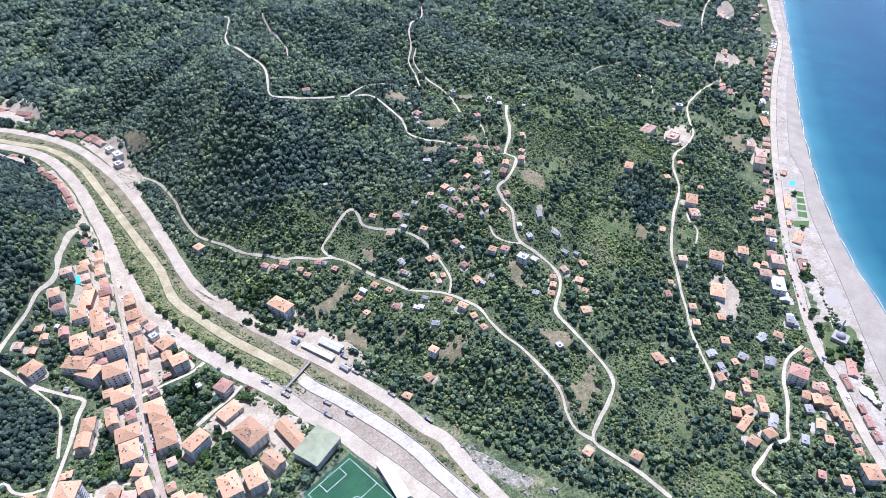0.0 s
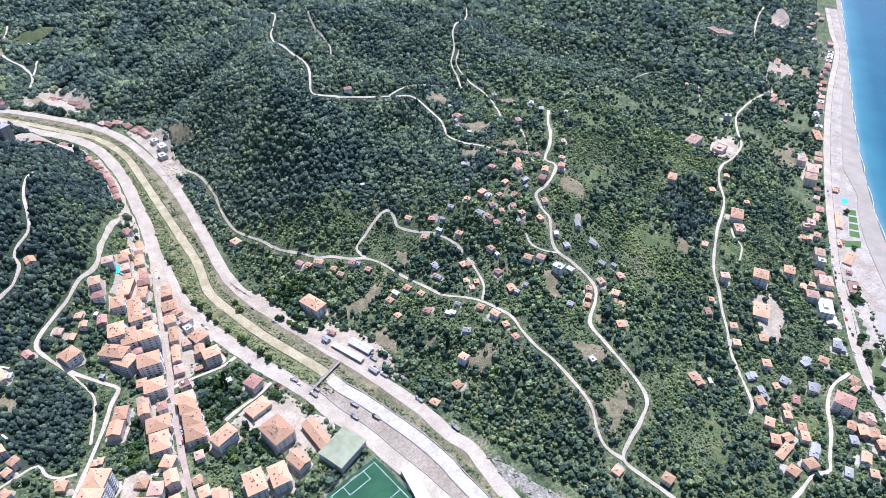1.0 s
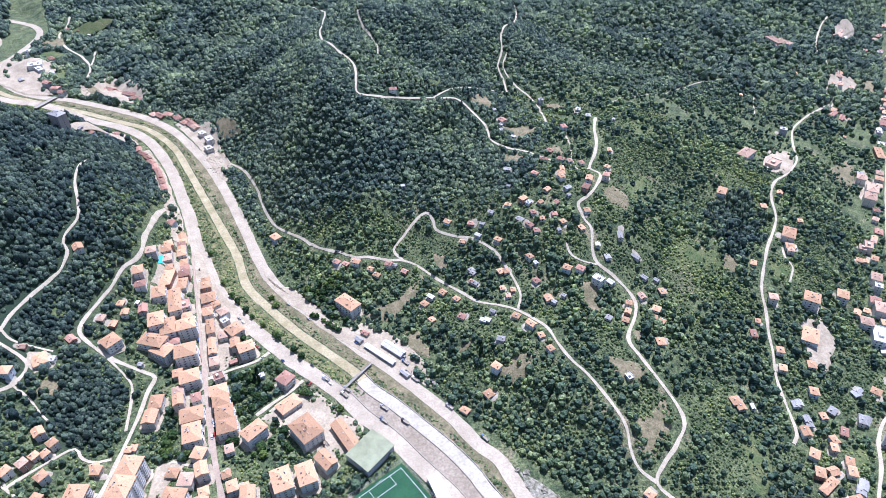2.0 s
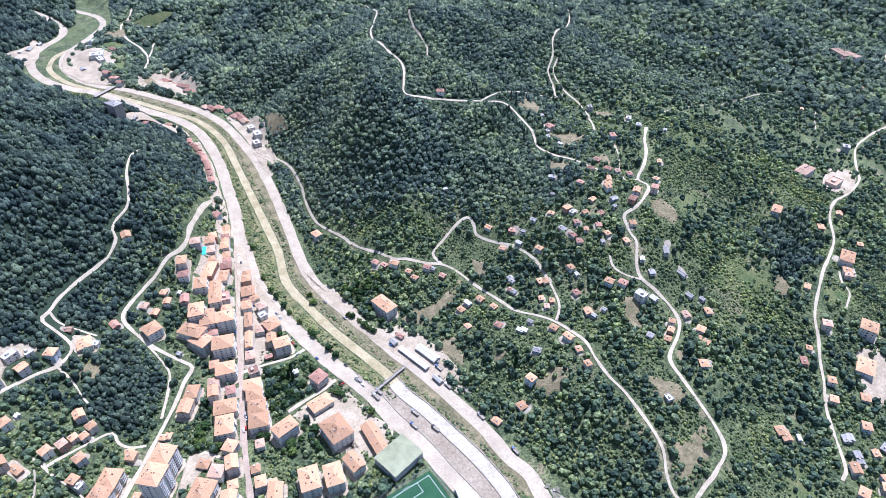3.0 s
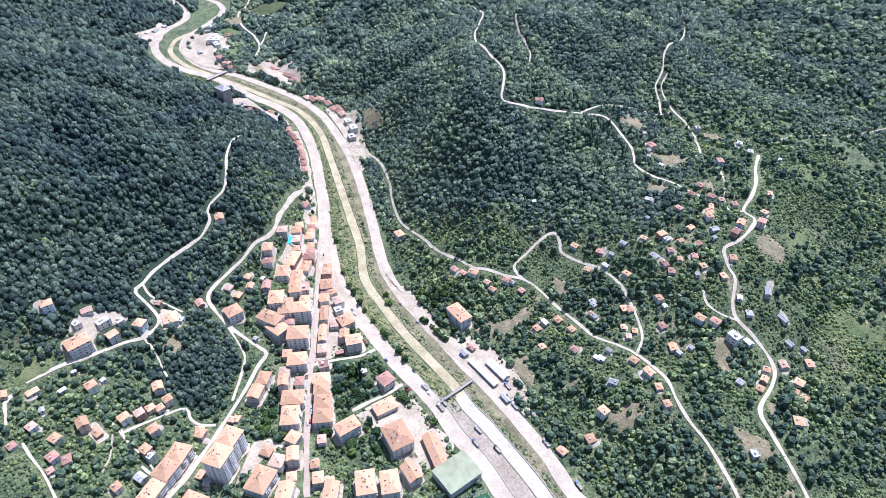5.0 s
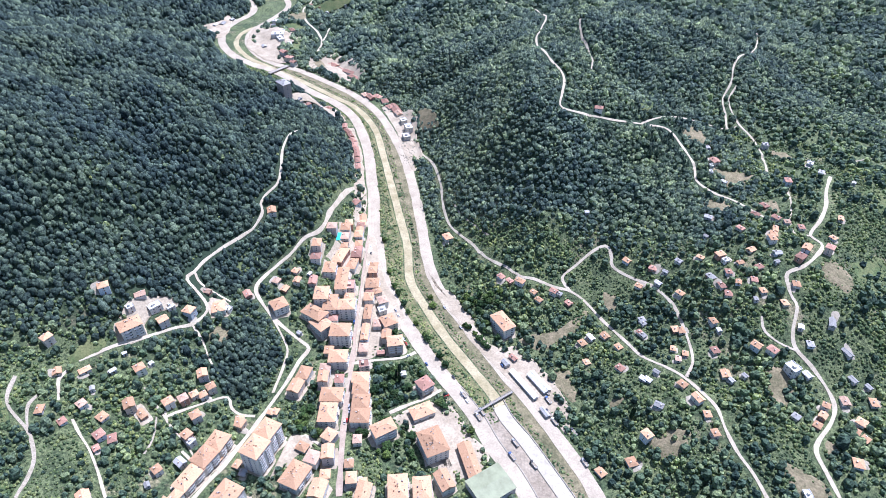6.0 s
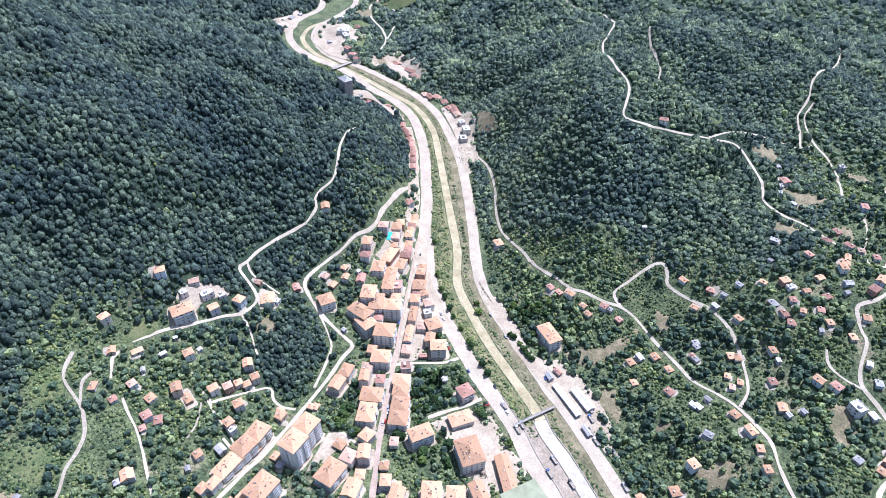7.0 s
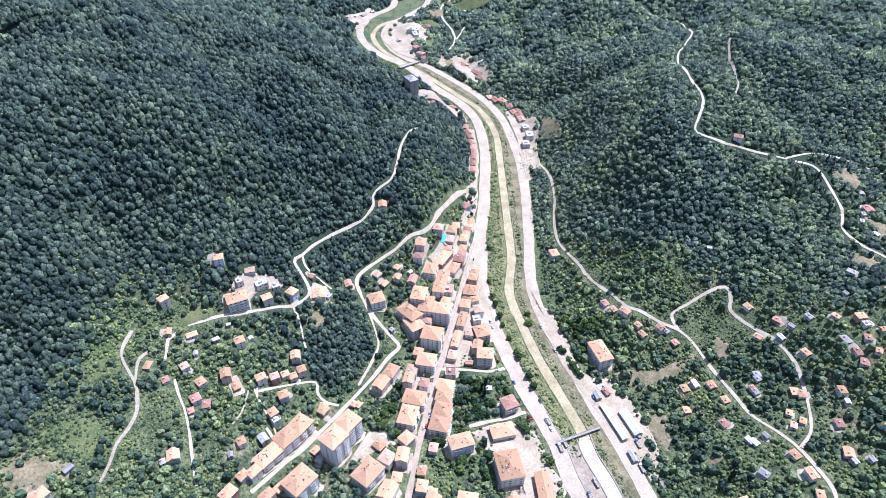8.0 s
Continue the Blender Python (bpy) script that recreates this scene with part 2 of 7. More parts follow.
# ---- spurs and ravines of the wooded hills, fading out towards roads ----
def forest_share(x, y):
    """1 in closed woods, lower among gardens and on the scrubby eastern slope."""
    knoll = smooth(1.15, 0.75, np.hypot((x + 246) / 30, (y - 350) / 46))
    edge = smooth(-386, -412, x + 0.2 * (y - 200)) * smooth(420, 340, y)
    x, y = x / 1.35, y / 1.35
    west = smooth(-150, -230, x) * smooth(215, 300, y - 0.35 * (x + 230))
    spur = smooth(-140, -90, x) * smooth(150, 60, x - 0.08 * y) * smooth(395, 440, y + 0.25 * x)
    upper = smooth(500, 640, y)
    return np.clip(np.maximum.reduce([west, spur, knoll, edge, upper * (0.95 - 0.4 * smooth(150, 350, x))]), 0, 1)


ROADS = [WEST_BANK, EAST_BANK, HILL_LANE, HILL_SPUR, HILL_DROP, MID_SLOPE, TRIANGLE, VILLAGE, RIDGE, RIDGE_LINK, RIDGE_NORTH, RIDGE_BRANCH, SHELF,
         UPPER_COAST, VALLEY_LANE, FAR_LANE, FAR_FORK, FIELD_TRACK, SHELF_DROP, VILLAGE_PATH, INNER_LANE, GARDEN_TOP]
RX, RY, RSTEP = np.arange(-1000, 1400, 12.0), np.arange(0, 1800, 12.0), 12.0
GRIDX, GRIDY = np.meshgrid(RX, RY, indexing="ij")
AWAY = np.minimum.reduce([np.abs(along(line, GRIDX, GRIDY)[0]) for line in ROADS])
AWAY = smooth(10, 60, AWAY) * forest_share(GRIDX, GRIDY) * smooth(90, 220, along(SHORE, GRIDX, GRIDY)[0])


def spurs(x, y):
    u, v = (x - RX[0]) / RSTEP, (y - RY[0]) / RSTEP
    i, j = np.clip(np.floor(u).astype(int), 0, len(RX) - 2), np.clip(np.floor(v).astype(int), 0, len(RY) - 2)
    u, v = np.clip(u - i, 0, 1), np.clip(v - j, 0, 1)
    k = (AWAY[i, j] * (1 - u) + AWAY[i + 1, j] * u) * (1 - v) + (AWAY[i, j + 1] * (1 - u) + AWAY[i + 1, j + 1] * u) * v
    a = (x * 0.62 + y * 0.78) / 36 + 0.9 * np.sin((y - x) / 95 + 0.4) + 0.4 * np.sin(x / 47)
    b = (y * 0.9 - x * 0.45) / 44 + 1.1 * np.sin(x / 83 + 1.1)
    c = (x - y) / 17 + 1.3 * np.sin(y / 31) + np.sin(x / 29)
    k = k * (1 - 0.6 * smooth(170, 110, np.abs(x + 70)) * smooth(150, 90, np.abs(y - 660)))
    return k * (17 * (np.abs(np.sin(a)) - 0.6) + 11 * (np.abs(np.sin(b)) - 0.6) + 2.5 * np.sin(c))


def height(x, y):
    """The lie of the land with the spurs of the woods on it."""
    x, y = np.asarray(x, float), np.asarray(y, float)
    return plain_height(x, y) + spurs(x, y)

# ---- materials ----
def material(name, rough=0.85):
    m = bpy.data.materials.new(name)
    m.use_nodes = True
    b = m.node_tree.nodes["Principled BSDF"]
    b.inputs["Roughness"].default_value = rough
    b.inputs["Specular IOR Level"].default_value = 0.25
    return m, m.node_tree, b


def link(tree, a, b):
    tree.links.new(a, b)


def node(tree, kind, **values):
    n = tree.nodes.new(kind)
    for k, v in values.items():
        n.inputs[k].default_value = v
    return n


def noise_of(tree, scale, detail=4.0, rough=0.6):
    g = tree.nodes.new("ShaderNodeNewGeometry")
    n = node(tree, "ShaderNodeTexNoise", Scale=scale, Detail=detail, Roughness=rough)
    link(tree, g.outputs["Position"], n.inputs["Vector"])
    return n.outputs[0]


def ramp(tree, value, *stops):
    r = tree.nodes.new("ShaderNodeValToRGB")
    e = r.color_ramp.elements
    while len(e) < len(stops):
        e.new(0.5)
    for el, (p, c) in zip(e, stops):
        el.position, el.color = p, (*c, 1)
    link(tree, value, r.inputs[0])
    return r.outputs[0]


def mix(tree, a, b, fac, mode="MIX"):
    n = tree.nodes.new("ShaderNodeMix")
    n.data_type, n.blend_type = "RGBA", mode
    for sock, v in ((n.inputs[0], fac), (n.inputs[6], a), (n.inputs[7], b)):
        if isinstance(v, (int, float)):
            sock.default_value = v
        elif isinstance(v, tuple):
            sock.default_value = (*v, 1)
        else:
            link(tree, v, sock)
    return n.outputs[2]


def bumped(tree, shader, value, strength, distance):
    n = node(tree, "ShaderNodeBump", Strength=strength, Distance=distance)
    link(tree, value, n.inputs["Height"])
    link(tree, n.outputs[0], shader.inputs["Normal"])


def surface(name, low, high, coarse=0.05, fine=0.9, stain=None, rough=0.85, bump=0.3, depth=0.2, mottle=0.75):
    """Two colours mixed by a coarse noise and broken up by a fine one, with an optional stain."""
    m, t, b = material(name, rough)
    big, small = noise_of(t, coarse, 5.0), noise_of(t, fine, 4.0)
    col = mix(t, low, high, ramp(t, big, (0.35, (0, 0, 0)), (0.65, (1, 1, 1))))
    col = mix(t, col, ramp(t, small, (0.3, (0.55, 0.55, 0.55)), (0.7, (1.25, 1.25, 1.25))), mottle, "MULTIPLY")
    if stain:
        col = mix(t, col, stain, ramp(t, noise_of(t, coarse * 4.3, 6.0, 0.7), (0.55, (0, 0, 0)), (0.72, (0.8, 0.8, 0.8))))
    link(t, col, b.inputs["Base Color"])
    bumped(t, b, small, bump, depth)
    return m


def painted(name, colour, spread=0.25, rough=0.75, warm=0.0, grain=1.3):
    """Paint or tiles that differ from object to object, weathered in patches."""
    m, t, b = material(name, rough)
    o = t.nodes.new("ShaderNodeObjectInfo")
    dark = tuple(c * (1 - spread) for c in colour)
    light = tuple(min(1, c * (1 + spread) + warm * k) for c, k in zip(colour, (0.05, 0.03, 0.02)))
    col = ramp(t, o.outputs["Random"], (0.0, dark), (0.5, colour), (1.0, light))
    weather = ramp(t, noise_of(t, grain, 5.0, 0.7), (0.3, (0.66, 0.64, 0.62)), (0.6, (1.08, 1.08, 1.08)))
    link(t, mix(t, col, weather, 0.8, "MULTIPLY"), b.inputs["Base Color"])
    bumped(t, b, noise_of(t, grain * 4, 3.0), 0.25, 0.06)
    return m


def foliage(name, dark, mid, light, fine=0.55):
    """Leaf masses: each crown its own green, mottled by leaf clumps with shade put into the colour."""
    m, t, b = material(name, 0.75)
    b.inputs["Specular IOR Level"].default_value = 0.1
    g = t.nodes.new("ShaderNodeNewGeometry")
    col = ramp(t, g.outputs["Random Per Island"], (0.0, dark), (0.5, mid), (0.86, light), (1.0, tuple(c * 1.25 for c in light)))
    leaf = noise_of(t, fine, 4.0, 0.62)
    # hollows painted dark and bluish, clump tops bright and warm, as if sunlit
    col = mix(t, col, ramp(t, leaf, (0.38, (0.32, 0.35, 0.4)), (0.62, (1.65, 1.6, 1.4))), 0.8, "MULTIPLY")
    col = mix(t, col, ramp(t, noise_of(t, 0.013, 4.0), (0.38, (0.74, 0.79, 0.87)), (0.62, (1.26, 1.22, 1.0))), 0.85, "MULTIPLY")
    col = mix(t, col, ramp(t, noise_of(t, 0.075, 3.0), (0.4, (0.8, 0.82, 0.86)), (0.6, (1.2, 1.18, 1.06))), 0.7, "MULTIPLY")
    link(t, col, b.inputs["Base Color"])
    bumped(t, b, leaf, 1.0, 1.8)
    thin = t.nodes.new("ShaderNodeBsdfTranslucent")
    link(t, mix(t, col, (1.25, 1.3, 0.8), 1.0, "MULTIPLY"), thin.inputs["Color"])
    both = node(t, "ShaderNodeMixShader", Fac=0.3)
    link(t, b.outputs[0], both.inputs[1])
    link(t, thin.outputs[0], both.inputs[2])
    link(t, both.outputs[0], t.nodes["Material Output"].inputs["Surface"])
    return m


def rough_ground(name):
    """Grass, bracken and bare earth in patches of many sizes, with painted shade under the woods."""
    m, t, b = material(name, 0.9)
    col = mix(t, (0.056, 0.081, 0.041), (0.14, 0.167, 0.08), ramp(t, noise_of(t, 0.05, 6.0, 0.7), (0.38, (0, 0, 0)), (0.6, (1, 1, 1))))
    col = mix(t, col, (0.27, 0.23, 0.15), ramp(t, noise_of(t, 0.028, 8.0, 0.72), (0.56, (0, 0, 0)), (0.66, (0.8, 0.8, 0.8))))
    tuft = noise_of(t, 0.42, 5.0, 0.7)
    col = mix(t, col, ramp(t, tuft, (0.4, (0.3, 0.34, 0.32)), (0.62, (1.5, 1.46, 1.36))), 0.85, "MULTIPLY")
    # dark green stands in for the shaded gaps between crowns
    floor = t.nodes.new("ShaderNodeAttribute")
    floor.attribute_name = "wood_shade"
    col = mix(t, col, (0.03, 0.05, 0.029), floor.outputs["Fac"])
    link(t, col, b.inputs["Base Color"])
    bumped(t, b, tuft, 1.0, 1.2)
    return m


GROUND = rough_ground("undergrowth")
PALE = surface("pale_gravel_road", (0.348, 0.295, 0.217), (0.455, 0.393, 0.294), 0.06, 0.7, stain=(0.278, 0.245, 0.180), bump=0.3, mottle=0.5)
LANE = surface("white_gravel_lane", (0.387, 0.334, 0.242), (0.523, 0.459, 0.343), 0.1, 0.9, stain=(0.360, 0.310, 0.216), bump=0.25, mottle=0.55)
STREET = surface("pinkish_paved_street", (0.330, 0.257, 0.193), (0.407, 0.324, 0.246), 0.09, 0.8, stain=(0.299, 0.265, 0.225), bump=0.15, mottle=0.5)
EARTH = surface("earth_track", (0.3, 0.26, 0.19), (0.4, 0.35, 0.27), 0.08, 0.9, stain=(0.2, 0.2, 0.1))
GREY = surface("brown_gravel", (0.26, 0.215, 0.155), (0.345, 0.292, 0.218), 0.09, 0.5, stain=(0.18, 0.148, 0.108))
BED = surface("tan_river_bed", (0.3, 0.255, 0.14), (0.44, 0.38, 0.235), 0.07, 0.5, stain=(0.22, 0.2, 0.1), mottle=0.6)
WHITE_BED = surface("white_river_gravel", (0.37, 0.335, 0.26), (0.5, 0.46, 0.37), 0.07, 0.4, stain=(0.3, 0.285, 0.17), mottle=0.6)
VERGE = surface("green_verge", (0.1, 0.112, 0.045), (0.24, 0.215, 0.105), 0.1, 0.35, stain=(0.05, 0.075, 0.028), bump=0.8, depth=0.6)
SCRUB = surface("olive_scrub_bank", (0.12, 0.115, 0.058), (0.26, 0.22, 0.13), 0.08, 0.5, stain=(0.06, 0.07, 0.032), bump=0.8, depth=0.6, mottle=0.95)
YARD = surface("pale_yard", (0.319, 0.263, 0.183), (0.445, 0.378, 0.275), 0.07, 0.5, stain=(0.247, 0.210, 0.144), mottle=0.6)
PEBBLE = surface("grey_pebble_beach", (0.268, 0.234, 0.180), (0.340, 0.299, 0.234), 0.05, 0.6, stain=(0.242, 0.215, 0.169), mottle=0.3)
SANDY = surface("trodden_sand_and_concrete", (0.3, 0.255, 0.19), (0.42, 0.37, 0.3), 0.05, 0.4, stain=(0.12, 0.14, 0.06), mottle=0.55)
DRY = surface("dry_field", (0.15, 0.135, 0.072), (0.275, 0.225, 0.135), 0.09, 0.55, stain=(0.075, 0.1, 0.042), bump=0.9, depth=0.6, mottle=0.9)
MEADOW = surface("rough_meadow", (0.075, 0.115, 0.04), (0.15, 0.16, 0.066), 0.07, 0.5, stain=(0.045, 0.085, 0.03), bump=0.9, depth=0.7, mottle=0.95)
ROCK = surface("broken_rock", (0.13, 0.128, 0.08), (0.42, 0.385, 0.31), 0.22, 0.5, stain=(0.06, 0.085, 0.04), bump=1.0, depth=1.6, mottle=0.95)
# OAK and YOUNG carry the blue of distant haze in their base greens
OAK = foliage("hazy_broadleaf_foliage", (0.039, 0.061, 0.061), (0.074, 0.109, 0.104), (0.136, 0.184, 0.156))
YOUNG = foliage("hazy_young_wood_foliage", (0.088, 0.125, 0.114), (0.158, 0.212, 0.178), (0.262, 0.322, 0.234))
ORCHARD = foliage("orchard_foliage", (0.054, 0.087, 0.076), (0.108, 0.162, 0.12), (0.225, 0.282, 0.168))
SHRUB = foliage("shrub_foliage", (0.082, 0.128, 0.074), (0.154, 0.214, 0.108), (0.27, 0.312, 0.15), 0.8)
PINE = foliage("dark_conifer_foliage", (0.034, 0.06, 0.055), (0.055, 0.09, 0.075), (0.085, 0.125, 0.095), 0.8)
BARK = surface("bark", (0.09, 0.07, 0.05), (0.14, 0.11, 0.08), 0.8, 4.0)


def water(name):
    m, t, b = material(name, 0.12)
    a = t.nodes.new("ShaderNodeAttribute")
    a.attribute_name = "deep_sheen"
    # last stop lightened again: haze and sky reflection painted into the open sea
    col = ramp(t, a.outputs["Fac"], (0.0, (0.14, 0.22, 0.22)), (0.03, (0.045, 0.16, 0.185)), (0.12, (0.014, 0.092, 0.125)), (0.45, (0.006, 0.058, 0.098)), (1.0, (0.014, 0.09, 0.15)))
    col = mix(t, col, ramp(t, noise_of(t, 0.012, 3.0), (0.4, (0.82, 0.85, 0.9)), (0.62, (1.1, 1.08, 1.05))), 0.8, "MULTIPLY")
    link(t, col, b.inputs["Base Color"])
    b.inputs["Specular IOR Level"].default_value = 0.5
    bumped(t, b, noise_of(t, 0.35, 4.0), 0.35, 0.5)
    return m


WATER = water("sea_water")
FOAM = surface("surf_foam", (0.55, 0.6, 0.6), (0.8, 0.82, 0.82), 0.2, 1.5)

# ---- helpers for meshes ----
def mesh_object(name, verts, faces, mat, parent=None, label="", smooth_shade=False):
    me = bpy.data.meshes.new(name)
    me.from_pydata([tuple(v) for v in verts], [], [tuple(f) for f in faces])
    for m in mat if isinstance(mat, (list, tuple)) else (mat,):
        me.materials.append(m)
    if smooth_shade:
        me.polygons.foreach_set("use_smooth", [True] * len(me.polygons))
    ob = new(name, me)
    ob.parent = parent
    if label:
        ob["label"] = label
    return ob


def big_mesh(name, verts, tris, mat, smooth_shade=False):
    """A large triangle mesh straight from arrays."""
    me = bpy.data.meshes.new(name)
    verts, tris = np.asarray(verts, np.float32), np.asarray(tris, np.int32)
    me.vertices.add(len(verts))
    me.vertices.foreach_set("co", verts.ravel())
    me.loops.add(tris.size)
    me.loops.foreach_set("vertex_index", tris.ravel())
    me.polygons.add(len(tris))
    me.polygons.foreach_set("loop_start", np.arange(0, tris.size, 3, dtype=np.int32))
    me.polygons.foreach_set("use_smooth", np.full(len(tris), smooth_shade))
    me.update(calc_edges=True)
    me.materials.append(mat)
    return new(name, me)


def resample(pts, step):
    """Points at even steps along a rounded line through pts."""
    p = np.array(pts, float)
    if len(p) > 2:
        q = np.vstack([2 * p[0] - p[1], p, 2 * p[-1] - p[-2]])
        u = np.linspace(0, 1, 8, endpoint=False)[:, None]
        out = []
        for a, b, c, d in zip(q[:-3], q[1:-2], q[2:-1], q[3:]):
            out.append(0.5 * (2 * b + (c - a) * u + (2 * a - 5 * b + 4 * c - d) * u ** 2 + (3 * b - a - 3 * c + d) * u ** 3))
        p = np.vstack(out + [p[-1:]])
    run = np.r_[0, np.cumsum(np.hypot(*np.diff(p, axis=0).T))]
    at = np.linspace(0, run[-1], max(2, int(run[-1] / step) + 1))
    return np.c_[np.interp(at, run, p[:, 0]), np.interp(at, run, p[:, 1])]


def across(p):
    t = np.gradient(p, axis=0)
    t /= np.hypot(t[:, 0], t[:, 1])[:, None] + 1e-9
    return np.c_[-t[:, 1], t[:, 0]]


def grid_faces(n, m):
    i = np.arange(n * m).reshape(n, m)
    return np.stack([i[:-1, :-1], i[1:, :-1], i[1:, 1:], i[:-1, 1:]], -1).reshape(-1, 4)


# ---- the ground, one sheet out to the horizon ----
def spread(lo, hi, step):
    mid = np.arange(lo, hi + step, step)
    out = step * np.cumsum(1.35 ** np.arange(1, 22))
    out = out[out < 3600]
    return np.r_[lo - out[::-1], mid, mid[-1] + out]


gx, gy = spread(-820, 1250, 5.0), spread(120, 1540, 5.0)
X, Y = np.meshgrid(gx, gy, indexing="ij")
Z = height(X, Y)
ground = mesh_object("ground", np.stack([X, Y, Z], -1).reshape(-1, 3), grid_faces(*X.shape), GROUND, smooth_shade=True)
# how much painted canopy shade the ground colour takes
wood_shade = ground.data.attributes.new("wood_shade", "FLOAT", "POINT")
wood_shade.data.foreach_set("value", (forest_share(X, Y) * wild(X, Y)[0]).ravel().astype(np.float32))
tagged(ground, "green hilly ground with grass and scrub between sea and valley", "ground", kind="structure")

# ---- the sea, its surf and the beach ----
shore = resample(SHORE, 12)
side = -across(shore)
rows = [-3, 0, 4, 12, 30, 60, 120, 240, 500, 1100, 2400, 4300]
V = np.stack([np.c_[shore + side * r, np.full(len(shore), SEA)] for r in rows], 1)
sea = mesh_object("water", V.reshape(-1, 3), grid_faces(*V.shape[:2]), WATER, smooth_shade=True)
# distance offshore: drives the depth colours and the painted far sheen
deep_sheen = sea.data.attributes.new("deep_sheen", "FLOAT", "POINT")
deep_sheen.data.foreach_set("value", np.tile(np.clip(np.array(rows) / 330.0, 0, 1), len(shore)).astype(np.float32))
tagged(sea, "calm blue-green sea, turquoise along the beach", "sea", kind="structure")


def ribbon(name, line, width, mat, lift, label, category, step=4.0, skirt=0.8, sides=4, wobble=0.0):
    """A strip laid along a line over the ground, with a thickness at its edges."""
    p = resample(line, step)
    n = across(p)
    k = np.linspace(-0.5, 0.5, sides + 1)
    i = np.arange(len(p)) * step
    w = width * (1 + wobble * (np.sin(i / 9.0 + 1.6 * np.sin(i / 23.0)) + 0.5 * np.sin(i / 4.1)))
    xy = p[:, None] + n[:, None] * (k[None, :, None] * w[:, None, None])
    z = height(xy[..., 0], xy[..., 1]) + lift
    top = np.concatenate([xy, z[..., None]], -1)
    low = top.copy()
    low[..., 2] -= skirt + lift
    full = np.concatenate([low[:, :1], top, low[:, -1:]], 1)
    ob = mesh_object(name, full.reshape(-1, 3), grid_faces(*full.shape[:2])[:, ::-1], mat)
    return tagged(ob, label, category, kind="structure")


def band(name, a, b, mat, lift, label, category, step=5.0, sides=4):
    """A strip between two lines."""
    pa = resample(a, step)
    fine = resample(b, 1.0)
    pb = fine[np.argmin(((pa[:, None] - fine[None]) ** 2).sum(-1), 1)]
    k = np.linspace(0, 1, sides + 1)[None, :, None]
    xy = pa[:, None] * (1 - k) + pb[:, None] * k
    z = height(xy[..., 0], xy[..., 1]) + lift
    v = np.concatenate([xy, z[..., None]], -1)
    f = grid_faces(*v.shape[:2])
    c = v.reshape(-1, 3)[f]
    up = (c[:, 1, 0] - c[:, 0, 0]) * (c[:, 2, 1] - c[:, 0, 1]) - (c[:, 1, 1] - c[:, 0, 1]) * (c[:, 2, 0] - c[:, 0, 0])
    f = np.where((up < 0)[:, None], f[:, ::-1], f)
    return tagged(mesh_object(name, v.reshape(-1, 3), f, mat), label, category, kind="structure")


def shifted(line, d):
    p = resample(line, 6)
    return p + across(p) * d


surf = shore + side * (1.5 + 1.2 * np.sin(np.arange(len(shore)) * 0.9))[:, None]
v = np.stack([np.c_[surf - side * 0.25, np.full(len(surf), SEA + 0.14)], np.c_[surf, np.full(len(surf), SEA + 0.2)],
              np.c_[surf + side * (0.25 + 0.25 * np.sin(np.arange(len(surf)) * 2.3))[:, None], np.full(len(surf), SEA + 0.08)]], 1)
tagged(mesh_object("surf", v.reshape(-1, 3), grid_faces(*v.shape[:2]), FOAM), "thin white line of surf along the beach", "surf", kind="structure")

# ---- roads, lanes and the dry river ----
LOOK = {"pale": (PALE, "pale dusty gravel road"), "street": (STREET, "pinkish paved town street"), "earth": (EARTH, "brown earth track")}


def road(name, line, width, look_of, words=""):
    mat, label = LOOK[look_of]
    mat = LANE if look_of == "pale" and width < 7 else mat
    return ribbon(name, line, width, mat, 0.36, words or label, "road", wobble=0.17 if width < 7 else 0.04)


WEST_ROAD, EAST_ROAD, BED_LINE = shifted(WEST_BANK, -2.6), shifted(EAST_BANK, -1.6), shifted(CHANNEL, 1.2)
road("west_bank_road", WEST_ROAD, 14.0, "pale", "wide pale road along the west bank of the dry river")
road("east_bank_road", EAST_ROAD, 12.0, "pale", "wide pale road along the east bank of the dry river")
road("main_road", MAIN_STREET, 4.6, "street", "pinkish paved main street between apartment houses")
road("cross_road", CROSS_STREET, 3.0, "pale")
road("lane_hall_road", LANE_HALL, 3.1, "pale")
road("valley_road", VALLEY_LANE, 3.3, "pale")
road("inner_road", INNER_LANE, 2.0, "pale")
road("hill_road", HILL_LANE, 2.5, "pale", "pale lane up the wooded western hill")
road("hill_spur_road", HILL_SPUR, 1.9, "pale")
road("hill_drop_road", HILL_DROP, 1.8, "pale")
road("mid_slope_road", MID_SLOPE, 2.5, "pale")
road("triangle_road", TRIANGLE, 2.6, "pale")
road("village_road", VILLAGE, 3.1, "pale", "pale winding road through the hillside village")
road("village_path_road", VILLAGE_PATH, 1.6, "pale")
road("village_spur_road", VILLAGE_SPUR, 1.8, "pale")
road("ridge_road", RIDGE, 2.6, "pale", "pale gravel road climbing the wooded ridge")
road("ridge_link_road", RIDGE_LINK, 2.0, "pale")
road("ridge_north_road", RIDGE_NORTH, 2.2, "pale")
road("ridge_branch_road", RIDGE_BRANCH, 2.0, "pale")
road("shelf_road", SHELF, 1.8, "earth")
road("shelf_drop_road", SHELF_DROP, 1.6, "pale")
road("upper_coast_road", UPPER_COAST, 2.8, "pale", "pale road along the slope above the coast")
road("coast_link_road", COAST_LINK, 2.9, "pale")
road("coast_main_road", COAST_MAIN, 9.0, "pale", "wide pale coast road with parked cars")
road("school_road", SCHOOL_LANE, 2.0, "pale")
road("field_track_road", FIELD_TRACK, 2.3, "earth")
road("field_branch_road", FIELD_BRANCH, 1.8, "earth")
road("garden_road", GARDEN_LANE, 1.8, "pale")
